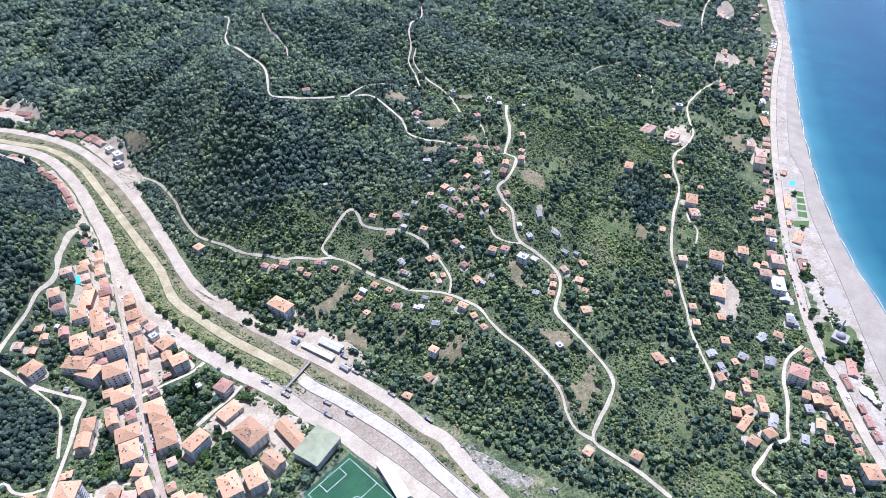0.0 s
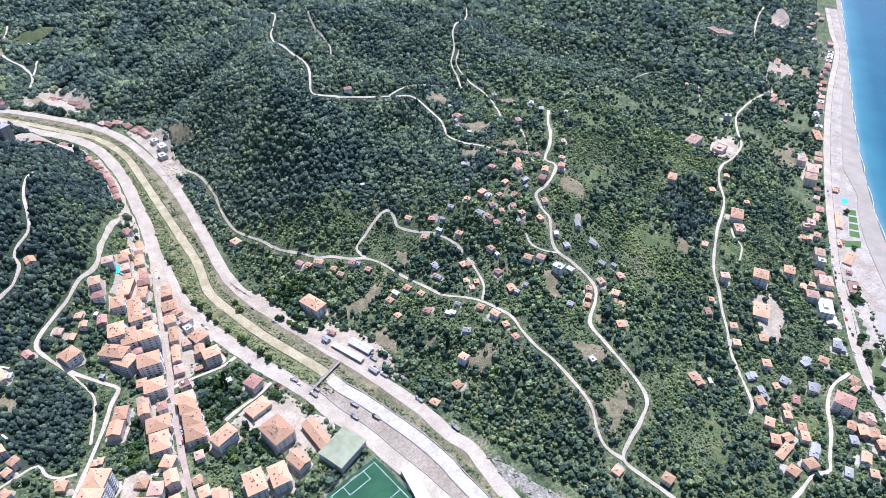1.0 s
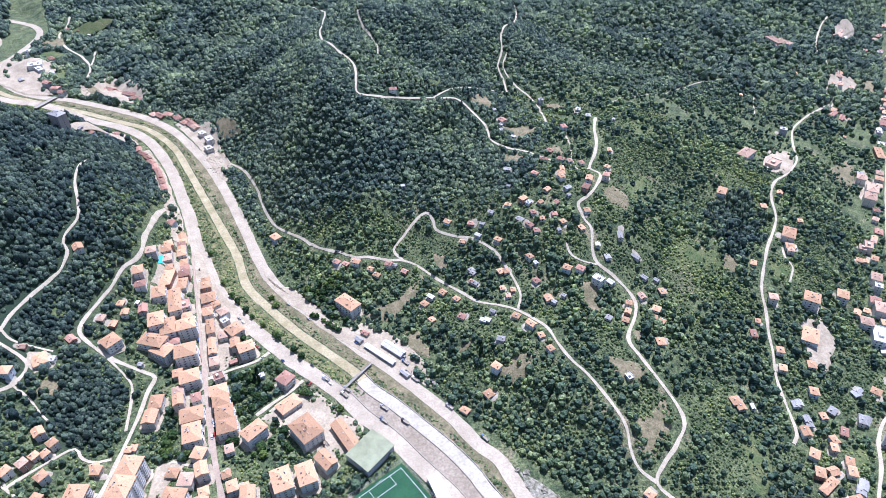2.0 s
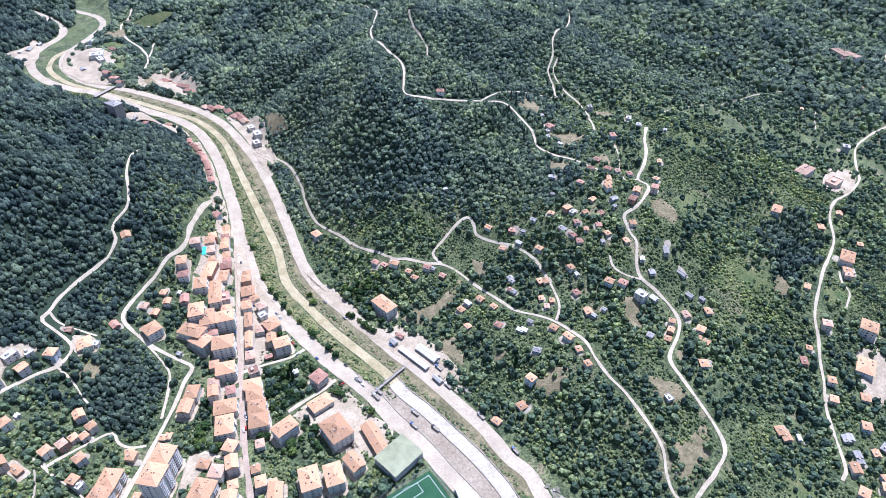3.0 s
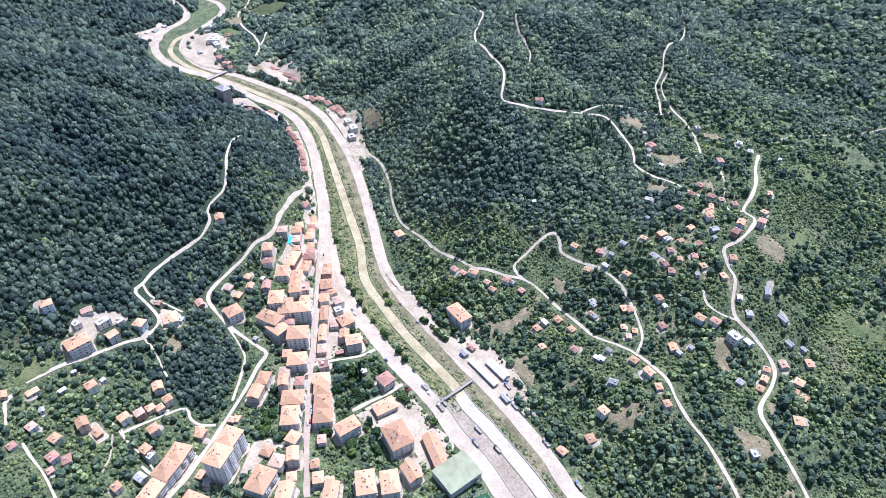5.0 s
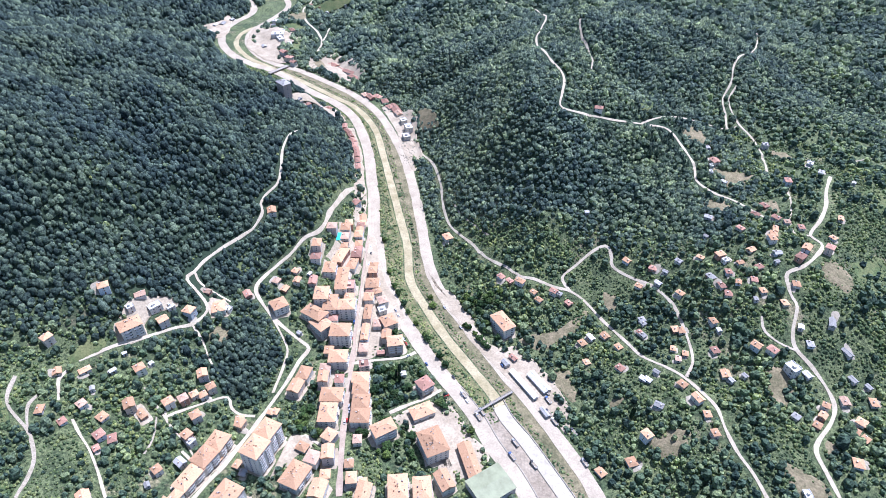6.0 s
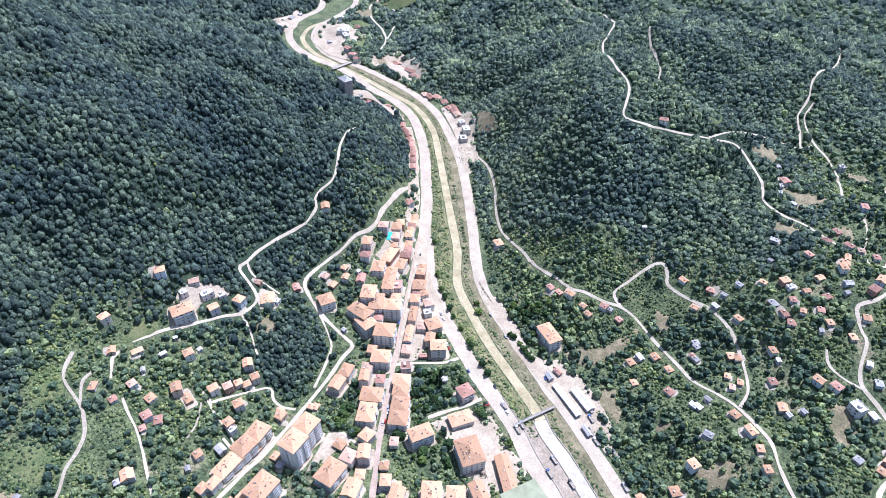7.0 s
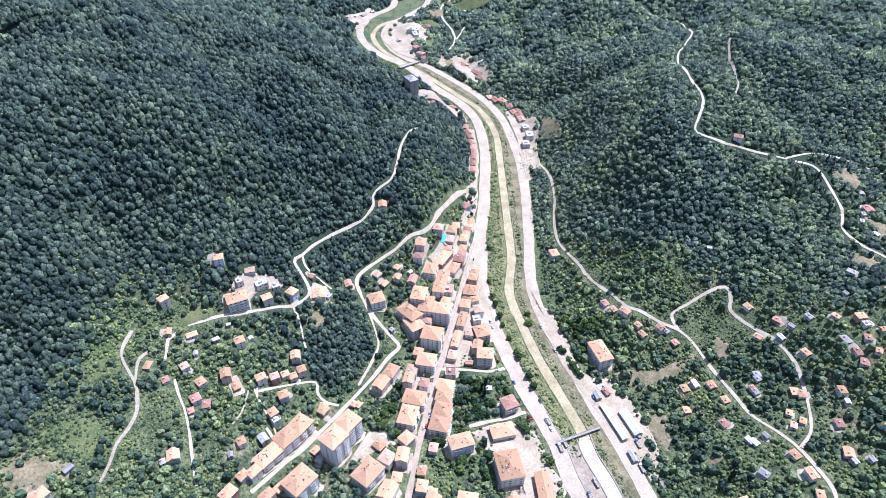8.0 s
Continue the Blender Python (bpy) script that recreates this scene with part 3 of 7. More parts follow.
road("garden_top_road", GARDEN_TOP, 2.0, "pale")
road("stair_road", STAIR_LANE, 1.6, "pale")
road("cottage_road", COTTAGE_LANE, 2.0, "pale")
road("tower_road", TOWER_LANE, 2.0, "pale")
road("far_road", FAR_LANE, 4.0, "pale")
road("far_fork_road", FAR_FORK, 3.0, "pale")
road("garden_track_road", GARDEN_TRACK, 1.5, "earth")
road("goat_track_road", GOAT_TRACK, 2.4, "earth")
road("garden_path_road", GARDEN_PATH, 1.3, "earth")
road("orchard_path_road", ORCHARD_PATH, 1.5, "pale")
road("court_road", COURT_LANE, 2.6, "pale")
LOWER = int(np.argmin(np.abs(BED_LINE[:, 1] - 352)))
ribbon("river_bed_upper", BED_LINE[:LOWER + 1], 9.0, BED, 0.2, "dry tan river bed in a straight-sided channel", "river bed", wobble=0.05)
ribbon("river_bed_lower", BED_LINE[LOWER:], 11.0, WHITE_BED, 0.2, "dry white gravel river bed in a straight-sided channel", "river bed", wobble=0.04)
band("haul_road", shifted(WEST_BANK[:8], -8.6), shifted(CHANNEL, -4.9), GREY, 0.24, "grey gravel strip with parked lorries beside the river", "gravel strip")
band("verge_west", shifted(CHANNEL[5:-7], -4.7), shifted(WEST_BANK, -9.0), VERGE, 0.14, "bright green grass verge beside the dry river", "verge")
band("verge_east", shifted(CHANNEL[3:], 7.0), shifted(EAST_BANK, 4.2), SCRUB, 0.14, "olive scrubby bank beside the dry river", "verge")
PROM_EDGE = arr(*[tuple(q) for q in shifted(COAST_MAIN, 21) if q[1] > 560], (689, 505), (668, 480), (627, 423), (577, 334), (539, 270), (505, 213), (490, 185), (470, 152), (441, 100))
band("beach", shore, PROM_EDGE, PEBBLE, 0.2, "grey pebble beach along the sea", "beach")
band("promenade", PROM_EDGE, shifted(COAST_MAIN, 5.0), SANDY, 0.3, "sandy strip of plots between coast road and beach", "pavement")

CLEARED = [(WEST_ROAD, 15.0), (EAST_ROAD, 13.0), (MAIN_STREET, 7.5), (CROSS_STREET, 6.0), (LANE_HALL, 6.0), (VALLEY_LANE, 6.5), (INNER_LANE, 4.0), (HILL_LANE, 5.0), (HILL_SPUR, 4.0), (HILL_DROP, 3.5), (MID_SLOPE, 5.2), (TRIANGLE, 5.0), (VILLAGE, 6.0), (VILLAGE_PATH, 3.2), (VILLAGE_SPUR, 3.5), (RIDGE[:7], 13.0), (RIDGE, 8.0), (RIDGE_LINK, 4.0), (RIDGE_NORTH, 4.5), (RIDGE_BRANCH, 4.0), (SHELF, 3.4), (SHELF_DROP, 3.0), (UPPER_COAST, 5.5), (COAST_LINK, 5.5), (COAST_MAIN, 11.0), (SCHOOL_LANE, 4.0), (FIELD_TRACK, 4.5), (FIELD_BRANCH, 3.5), (GARDEN_LANE, 3.5), (GARDEN_TOP, 4.0), (STAIR_LANE, 3.2), (COTTAGE_LANE, 4.0), (TOWER_LANE, 4.0), (FAR_LANE, 17.0), (FAR_FORK, 14.0), (GARDEN_TRACK, 3.0), (GOAT_TRACK, 5.0), (GARDEN_PATH, 3.0), (ORCHARD_PATH, 3.0), (COURT_LANE, 5.0), (BED_LINE, 8.5), (HAUL_STRIP, 8.0)]

# ---- yards, fields and meadows ----
PATCHES = []


def patch(name, outline, mat, label, lift=0.4):
    """A piece of open ground with its own surface, laid over the slope."""
    o = resample(list(outline) + [outline[0]], 4.0)[:-1]
    c = o.mean(0)
    o = o + (o - c) * (0.35 if mat is YARD else 1.0) * (0.05 * np.sin(np.arange(len(o)) * 0.9 + len(o)) + 0.06 * np.sin(np.arange(len(o)) * 0.4 + c[0]) + 0.02 * np.sin(np.arange(len(o)) * 2.3))[:, None]
    PATCHES.append((o, 0.95 if mat is YARD or c[1] > 900 else 0.12 if mat is ROCK else 0.66 if mat is DRY else 0.22))
    n = max(3, int(np.hypot(*(o - c).T).max() / 3.5))
    rings = np.stack([c + (o - c) * k for k in np.linspace(0.02, 1, n + 1)], 0)
    rings = np.concatenate([rings, rings[:, :1]], 1)
    e = 1.2 if c[1] < 620 and abs(c[0]) < 420 else 5.0
    z = np.maximum.reduce([height(rings[..., 0] + dx * e, rings[..., 1] + dy * e) for dx, dy in ((0, 0), (1, 0), (-1, 0), (0, 1), (0, -1))]) + lift
    z += 1.0 if c[1] > 900 else 0.0
    z[-1] -= 0.8
    v = np.concatenate([rings, z[..., None]], -1)
    f = grid_faces(*v.shape[:2])
    a = v.reshape(-1, 3)
    area = ((o[:, 0] * np.roll(o[:, 1], -1)) - (np.roll(o[:, 0], -1) * o[:, 1])).sum()
    if area < 0:
        f = f[:, ::-1]
    return tagged(mesh_object(name, a, f, mat, smooth_shade=True), label, "field" if mat in (DRY, MEADOW) else "yard", kind="structure")


west_line = shifted(WEST_BANK, 13.0)
WEST_YARD = (west_line[:, 1] > 560) & (west_line[:, 1] < 800)
patch("school_court", [(-102, 320), (-92, 334), (-63, 349), (-34, 321), (-15, 300), (-34, 277), (-47, 257), (-55, 266), (-42, 284), (-62, 286), (-77, 303)], YARD, "pale paved court round the white school block")
patch("depot_yard", [(-70, 447), (-43, 425), (-18, 418), (-5, 420), (27, 392), (47, 354), (46, 332), (35, 342), (9, 365), (-23, 393), (-49, 418)], YARD, "pale depot yard with sheds beside the river road")
patch("spoil_ground", [(-111, 511), (-97, 488), (-80, 484), (-62, 459), (-49, 448), (-52, 435), (-69, 447), (-91, 470)], YARD, "pale bulldozed ground beside the river road")
patch("market_strip", [(-186, 547), (-181, 555), (-166, 518), (-151, 487), (-129, 456), (-116, 430), (-128, 409), (-137, 379), (-152, 378), (-170, 461)], YARD, "pale paved strip between main street and river road")
patch("works_yard", [(-263, 876), (-230, 867), (-195, 833), (-183, 784), (-167, 742), (-167, 699), (-183, 723), (-197, 752), (-220, 804)], YARD, "pale construction yard with rubble")
patch("quarry_scar", [(-194, 837), (-185, 840), (-170, 818), (-160, 801), (-150, 781), (-162, 784), (-180, 796)], DRY, "pale broken cut in the hillside above the works yard")
patch("schoolyard", [(403, 338), (416, 345), (431, 342), (432, 321), (417, 303), (403, 290), (392, 296), (397, 318)], YARD, "pale yard round the hillside school")
patch("factory_yard", [(-566, 1053), (-587, 1113), (-585, 1162), (-556, 1181), (-523, 1136), (-491, 1139), (-480, 1101), (-502, 1067), (-505, 1041), (-484, 1010), (-466, 997), (-497, 1000), (-534, 1024)], YARD, "pale works yard on the valley floor")
patch("shed_yard", [(-439, 1001), (-416, 1038), (-391, 1057), (-344, 1012), (-314, 969), (-329, 955), (-348, 943), (-387, 968)], YARD, "pale yard round the red-roofed sheds")
ribbon("roadside_yard", shifted(WEST_BANK, 13.0)[WEST_YARD], 13.0, YARD, 0.4, "pale strip of house yards along the valley road", "yard", wobble=0.12)
patch("row_yard", [(-361, 768), (-351, 795), (-342, 861), (-302, 822), (-305, 814), (-329, 813), (-347, 769)], YARD, "pale strip of yards along the river")
patch("white_terrace", [(-344, 335), (-340, 354), (-318, 374), (-310, 369), (-324, 351), (-327, 333)], YARD, "pale concrete yard among hillside houses")
patch("tower_court", [(-181, 249), (-180, 284), (-176, 291), (-165, 287), (-175, 260)], YARD, "pale paved ramp beside the tall blocks", lift=0.75)
patch("brick_court", [(-178, 263), (-173, 288), (-167, 292), (-156, 285), (-168, 271), (-172, 258)], YARD, "pale court behind the apartment houses")
patch("slope_clearing", [(44, 389), (41, 383), (37, 375), (32, 376), (30, 385), (28, 394), (31, 403), (36, 403), (41, 403), (45, 398)], DRY, "bare dry plot of brown earth and stubble")
patch("bare_garden", [(216, 388), (214, 381), (209, 379), (205, 379), (200, 380), (201, 386), (205, 391), (208, 396), (213, 396), (215, 391)], DRY, "bare dry plot of brown earth and stubble")
patch("terrace_plot", [(175, 689), (174, 680), (165, 676), (157, 679), (150, 683), (149, 690), (156, 696), (163, 701), (173, 705), (177, 696)], DRY, "bare dry plot of brown earth and stubble")
patch("ridge_plot", [(186, 561), (181, 557), (174, 559), (167, 561), (161, 569), (164, 574), (166, 579), (172, 581), (178, 575), (182, 569)], DRY, "bare dry plot of brown earth and stubble")
patch("brown_field", [(-6, 425), (11, 420), (30, 425), (51, 438), (60, 454), (55, 463), (43, 452), (25, 439), (3, 435)], DRY, "long bare field of dry brown stubble")
patch("garden_clearing", [(27, 402), (40, 396), (51, 377), (48, 366), (35, 380)], DRY, "trodden dry clearing among garden trees")
patch("orchard_clearing", [(107, 330), (123, 337), (135, 329), (125, 317), (113, 317)], DRY, "dry grassy clearing in an orchard")
patch("road_clearing", [(198, 391), (211, 387), (216, 372), (204, 363), (196, 378)], DRY, "bare earth beside the village road")
patch("pale_clearing", [(251, 495), (264, 500), (277, 490), (277, 477), (269, 466), (262, 473), (252, 482)], DRY, "pale dry clearing on the village slope")
patch("high_clearing", [(316, 612), (341, 613), (357, 584), (339, 572), (314, 582)], MEADOW, "pale mown meadow on the upper slope")
patch("olive_meadow", [(359, 417), (367, 411), (372, 400), (364, 393), (351, 392), (349, 402)], DRY, "bare brown earth at the edge of a meadow")
patch("yard_plot", [(174, 637), (196, 632), (204, 600), (185, 603)], DRY, "bare plot beside the upper village")
patch("wall_plot", [(160, 581), (187, 575), (185, 555), (162, 561)], DRY, "bare terraced plot at the wood's edge")
patch("hut_plot", [(200, 313), (219, 310), (230, 297), (213, 290), (200, 299)], DRY, "dry plot round a small hut")
patch("ridge_clearing", [(150, 700), (173, 707), (183, 673), (163, 665)], DRY, "bare terraced plot under the ridge road")
patch("lane_plot", [(70, 483), (84, 474), (86, 457), (71, 461)], DRY, "small dry plot beside the lane")
patch("corner_field", [(-383, 134), (-379, 148), (-362, 157), (-341, 153), (-350, 134), (-364, 124)], DRY, "pale dry field beside the earth track")
patch("track_meadow", [(-378, 165), (-371, 182), (-359, 189), (-343, 190), (-336, 184), (-334, 173), (-353, 156), (-367, 154)], MEADOW, "rough brownish green meadow beside the earth track")
patch("bracken_slope", [(-393, 232), (-390, 241), (-385, 247), (-375, 238), (-367, 230), (-364, 224), (-372, 218), (-377, 210), (-388, 220)], MEADOW, "bright green bracken slope above the track")
patch("knoll_plot", [(-283, 358), (-272, 375), (-262, 368), (-272, 352)], DRY, "small bare garden plot on the knoll")
patch("hilltop_plot", [(232, 566), (231, 559), (225, 557), (220, 559), (214, 561), (213, 570), (219, 575), (223, 579), (229, 580), (231, 572)], DRY, "bare dry plot of brown earth and stubble")
patch("vine_plot", [(216, 613), (209, 612), (203, 610), (192, 612), (188, 618), (189, 625), (190, 632), (200, 635), (207, 629), (215, 623)], DRY, "bare dry plot of brown earth and stubble")
patch("spoil_plot", [(264, 669), (257, 663), (252, 657), (247, 664), (249, 675), (245, 678), (249, 686), (254, 683), (262, 685), (266, 679)], DRY, "bare dry plot of brown earth and stubble")
patch("lower_plot", [(137, 337), (136, 333), (129, 333), (124, 332), (116, 332), (117, 336), (119, 337), (123, 340), (129, 339), (133, 338)], DRY, "bare dry plot of brown earth and stubble")
patch("quarry_plot", [(212, 306), (210, 305), (204, 304), (198, 307), (196, 311), (193, 316), (198, 319), (205, 316), (211, 314), (216, 309)], DRY, "bare dry plot of brown earth and stubble")
patch("stony_plot", [(242, 335), (237, 331), (235, 327), (230, 325), (229, 329), (231, 333), (232, 340), (236, 343), (239, 341), (241, 339)], DRY, "bare dry plot of brown earth and stubble")
patch("side_plot", [(89, 369), (88, 366), (85, 364), (82, 360), (78, 359), (77, 361), (77, 364), (78, 366), (82, 369), (86, 369)], DRY, "bare dry plot of brown earth and stubble")
patch("garden_plot", [(-269, 369), (-269, 365), (-270, 361), (-273, 356), (-277, 355), (-278, 358), (-281, 359), (-280, 364), (-276, 367), (-273, 369)], DRY, "bare dry plot of brown earth and stubble")
patch("bare_plot", [(-515, 1276), (-446, 1290), (-436, 1283), (-469, 1264), (-498, 1254)], MEADOW, "pale green fields at the head of the valley")
patch("stone_bank", [(201, 267), (206, 260), (218, 265), (234, 275), (236, 264), (229, 250), (217, 237), (206, 225), (201, 226), (200, 239), (200, 252)], DRY, "dry stony slope with low scrub between two lanes")
patch("ridge_meadow", [(116, 719), (116, 712), (111, 705), (106, 704), (102, 702), (99, 705), (103, 717), (108, 728), (115, 745), (120, 737)], MEADOW, "light green meadow among trees")
patch("slope_meadow", [(311, 431), (321, 426), (337, 419), (353, 414), (344, 398), (325, 393), (310, 396), (297, 402), (299, 414)], MEADOW, "broad olive meadow on the scrub slope")
patch("forest_glade", [(591, 874), (554, 842), (531, 832), (512, 831), (504, 842), (507, 847), (507, 848), (569, 924), (578, 903), (590, 895)], MEADOW, "light green meadow among trees")
patch("wood_glade", [(318, 516), (317, 509), (305, 501), (297, 499), (288, 498), (288, 504), (296, 512), (304, 519), (314, 525), (318, 521)], MEADOW, "light green meadow among trees")
patch("west_glade", [(-348, 316), (-343, 314), (-344, 305), (-349, 299), (-354, 292), (-360, 288), (-361, 296), (-359, 303), (-358, 313), (-352, 318)], MEADOW, "light green meadow among trees")
patch("coast_glade", [(623, 757), (608, 737), (591, 719), (594, 730), (599, 742), (609, 761), (621, 773), (630, 779), (642, 787), (637, 774)], MEADOW, "light green meadow among trees")
patch("valley_field", [(-558, 1233), (-528, 1254), (-513, 1205), (-534, 1190)], DRY, "dry field on the valley floor")
patch("valley_green", [(-547, 1179), (-510, 1181), (-478, 1148), (-495, 1143), (-527, 1138)], MEADOW, "green meadow behind the works on the valley floor")
patch("sports_field", [(-433, 991), (-411, 1020), (-382, 987), (-388, 970)], DRY, "trodden tan field beside the sheds")
patch("field_strip", [(-269, 452), (-267, 446), (-277, 438), (-285, 432), (-294, 424), (-298, 428), (-297, 437), (-295, 446), (-284, 454), (-277, 453)], MEADOW, "light green meadow among trees")
patch("shore_green", [(515, 258), (507, 254), (499, 255), (489, 255), (485, 259), (490, 264), (496, 267), (506, 271), (512, 268), (513, 263)], MEADOW, "light green meadow among trees")
patch("brick_flats_yard", [(655, 584), (685, 610), (694, 612), (681, 589), (647, 540), (637, 539), (641, 557)], YARD, "pale yard beside the brown apartment houses")
patch("hill_flats_yard", [(535, 620), (569, 624), (565, 603), (534, 567), (505, 551), (489, 559)], YARD, "pale yard round hillside apartment houses")
patch("upper_yard", [(907, 1010), (981, 1055), (976, 1028), (891, 968)], YARD, "pale yard round a hillside building")
patch("terrace_yard", [(800, 857), (891, 893), (849, 844), (786, 825)], YARD, "pale yard round a group of hillside houses")
patch("brown_slope", [(887, 887), (925, 911), (921, 880), (884, 824), (857, 814), (859, 844)], DRY, "bare dry slope above the coast road")
patch("dry_slope", [(625, 603), (679, 634), (677, 611), (646, 577), (627, 581)], DRY, "dry grassy slope among trees")
patch("school_garden", [(409, 410), (425, 401), (415, 384), (395, 389)], MEADOW, "green garden plot between pale paths")
patch("mosque_garden", [(489, 274), (520, 260), (513, 237), (503, 222), (483, 218), (464, 232)], MEADOW, "green garden round the small mosque")
patch("bright_slope", [(294, 251), (303, 235), (303, 214), (284, 192), (277, 196), (280, 219)], MEADOW, "light green open slope with bracken")
patch("green_field", [(277, 163), (297, 161), (307, 152), (307, 142), (288, 143), (271, 150)], MEADOW, "bright green meadow beside the pale lane")
patch("lane_meadow", [(383, 223), (390, 218), (382, 199), (373, 199), (373, 208)], MEADOW, "light green garden among houses")
patch("clearing_grass", [(278, 505), (312, 514), (314, 503), (288, 480), (281, 479), (280, 493)], MEADOW, "light green grass above a dry clearing")
patch("terrace_grass", [(200, 398), (211, 399), (221, 389), (212, 375), (199, 375), (194, 385)], DRY, "dry terraced plot below the village road")
patch("rock_face", [(103, 240), (116, 231), (131, 212), (144, 197), (132, 193), (114, 209), (104, 225)], ROCK, "grey broken rock face above the river road")
patch("valley_meadow", [(-490, 1073), (-476, 1094), (-447, 1025), (-463, 1027)], MEADOW, "green meadow on the valley floor")
patch("bend_yard", [(-700, 1131), (-671, 1164), (-678, 1230), (-638, 1140), (-629, 1089), (-652, 1088)], YARD, "pale works yard at the river bend")

# ---- spots for single things ----
HALL = [(-33.0, 270.9), (-9.8, 291.9), (6.8, 274.6), (-14.2, 255.7)]
PITCH = [(-31.4, 237.4), (11.4, 262.2), (34.4, 215.6)]
ANNEX = [(26.3, 243.5), (34.7, 246.2), (51.6, 212.1), (42.1, 210.2)]
BRIDGE = [(-33.3, 339.3), (-6.2, 365.8)]
FAR_BRIDGE = [(-476.2, 950.3), (-458.7, 985.0)]
TERRACE = [(658.9, 510.3), (683.5, 502.5), (663.9, 481.1), (643.3, 492.6)]
POOL = [(662.3, 501.5), (669.6, 498.9), (661.5, 490.0), (654.2, 492.5)]
LAWN = [(652.4, 480.5), (662.1, 475.6), (621.5, 421.9), (608.6, 428.9)]
LAWN_B = [(597.0, 423.6), (618.4, 418.5), (607.1, 407.4), (590.2, 413.3)]
MOSQUE = [(493.2, 245.5)]
TENTS = [(465.7, 186.5), (464.9, 180.0), (464.4, 174.8)]
PLAZA = [(542.1, 314.5), (556.2, 307.2), (541.2, 280.9), (522.4, 287.6)]
TOWN_POOL = [(-210.1, 513.4), (-206.3, 520.2), (-204.1, 510.2), (-208.0, 503.8)]
LORRIES = [(-30.6, 336.0), (2.4, 317.1), (1.0, 304.3), (18.7, 300.3), (-46.6, 356.4), (-28.3, 341.6)]
TRAILERS = [(26.3, 364.4), (27.3, 351.2), (32.7, 343.6), (58.2, 309.8), (81.7, 274.6), (48.8, 336.2), (24.3, 373.4)]
OUTCROP = [(103.1, 241.0), (109.6, 231.7), (118.9, 221.6), (130.8, 210.8), (141.9, 198.8), (153.5, 188.4), (134.5, 189.4), (118.5, 204.3), (197.8, 172.6), (210.6, 171.7), (205.9, 265.5), (197.5, 240.0), (313.4, 254.9), (300.3, 247.6)]
RUBBLE = [(-213.3, 822.8), (-194.9, 779.4), (-181.8, 752.8), (-171.3, 723.1), (-183.5, 732.3), (-197.0, 762.4), (-216.5, 809.1), (-192.0, 809.8)]
POPLARS = [(-106.8, 366.7), (-107.7, 359.9), (-103.9, 357.9)]
POPLARS_B = [(92.3, 347.7), (93.4, 349.2)]
CARS_Z = [(-181.1, 534.2), (-177.5, 523.1), (-174.8, 504.5), (-170.1, 505.4), (-170.1, 445.3), (-161.7, 401.2), (-176.3, 476.6), (-85.5, 383.9), (-62.3, 434.6), (-104.3, 390.0), (-164.9, 495.5), (-125.9, 439.6), (-129.9, 445.2), (-113.0, 409.1), (-109.4, 404.4), (-185.6, 509.5), (-165.0, 419.3)]
CARS_Y = [(-140.8, 324.7), (-139.0, 321.0), (-146.8, 312.8), (-139.7, 309.4), (-48.4, 356.3), (-42.6, 350.2), (-138.2, 311.3), (-58.6, 373.6)]
CARS_K1 = [(573.2, 419.2), (565.2, 410.0), (551.0, 387.3), (542.1, 373.5), (531.0, 359.2), (547.2, 383.0), (521.4, 345.0), (516.1, 336.7), (512.9, 331.0), (654.2, 518.6), (648.5, 510.2), (545.6, 379.7), (536.5, 366.3)]
CARS_K2 = [(513.2, 328.9), (508.8, 322.3), (504.4, 315.7), (500.6, 309.2), (491.0, 289.7), (458.7, 229.8), (460.8, 227.6), (448.5, 207.7), (446.3, 202.8), (443.9, 185.5), (494.5, 297.8), (474.7, 268.3)]
CARS_E = [(-60.8, 352.6), (-31.8, 338.4), (-17.2, 395.6), (-82.7, 458.6), (58.0, 309.1)]
STREET_TREES = [(-145.1, 478.6), (-136.4, 464.5), (-129.4, 453.5), (-122.1, 439.7), (-112.2, 427.0), (-102.7, 414.6), (-96.4, 409.9), (-81.0, 391.2), (-72.6, 382.2), (-171.4, 546.6), (-152.7, 496.7), (-98.8, 468.9), (-94.4, 457.6), (-53.7, 435.1), (-47.4, 428.8), (-42.2, 422.7), (-37.4, 417.6), (-33.3, 414.1), (-57.8, 437.4)]

# ---- buildings ----
rng = np.random.default_rng(7)
WALLS = {
    "white": painted("white_plaster", (0.62, 0.61, 0.56), 0.1, 0.85),
    "cream": painted("cream_plaster", (0.6, 0.55, 0.47), 0.12, 0.85),
    "pinkish": painted("pinkish_plaster", (0.58, 0.48, 0.41), 0.14, 0.85),
    "pale blue": painted("pale_blue_plaster", (0.5, 0.56, 0.6), 0.12, 0.85),
    "grey": painted("grey_render", (0.45, 0.44, 0.43), 0.15, 0.9),
    "brown brick": painted("brown_brick", (0.34, 0.2, 0.15), 0.2, 0.9, grain=2.5),
}
ROOFS = {
    "orange": painted("orange_roof_tiles", (0.47, 0.285, 0.165), 0.22, 0.8, 0.8, 0.9),
    "red": painted("dark_red_roof_tiles", (0.33, 0.185, 0.135), 0.3, 0.8, 0.5, 0.9),
    "pink": painted("faded_pink_roof_tiles", (0.43, 0.29, 0.205), 0.22, 0.8, 0.5, 0.9),
    "grey": painted("grey_sheet_roof", (0.31, 0.305, 0.29), 0.25, 0.6, 0.0, 0.7),
    "white": painted("white_flat_roof", (0.55, 0.54, 0.52), 0.15, 0.8, 0.0, 0.5),
    "raw": painted("raw_concrete", (0.46, 0.43, 0.38), 0.15, 0.9, 0.0, 0.6),
}
GLASS, gt, gb = material("dark_window_glass", 0.12)
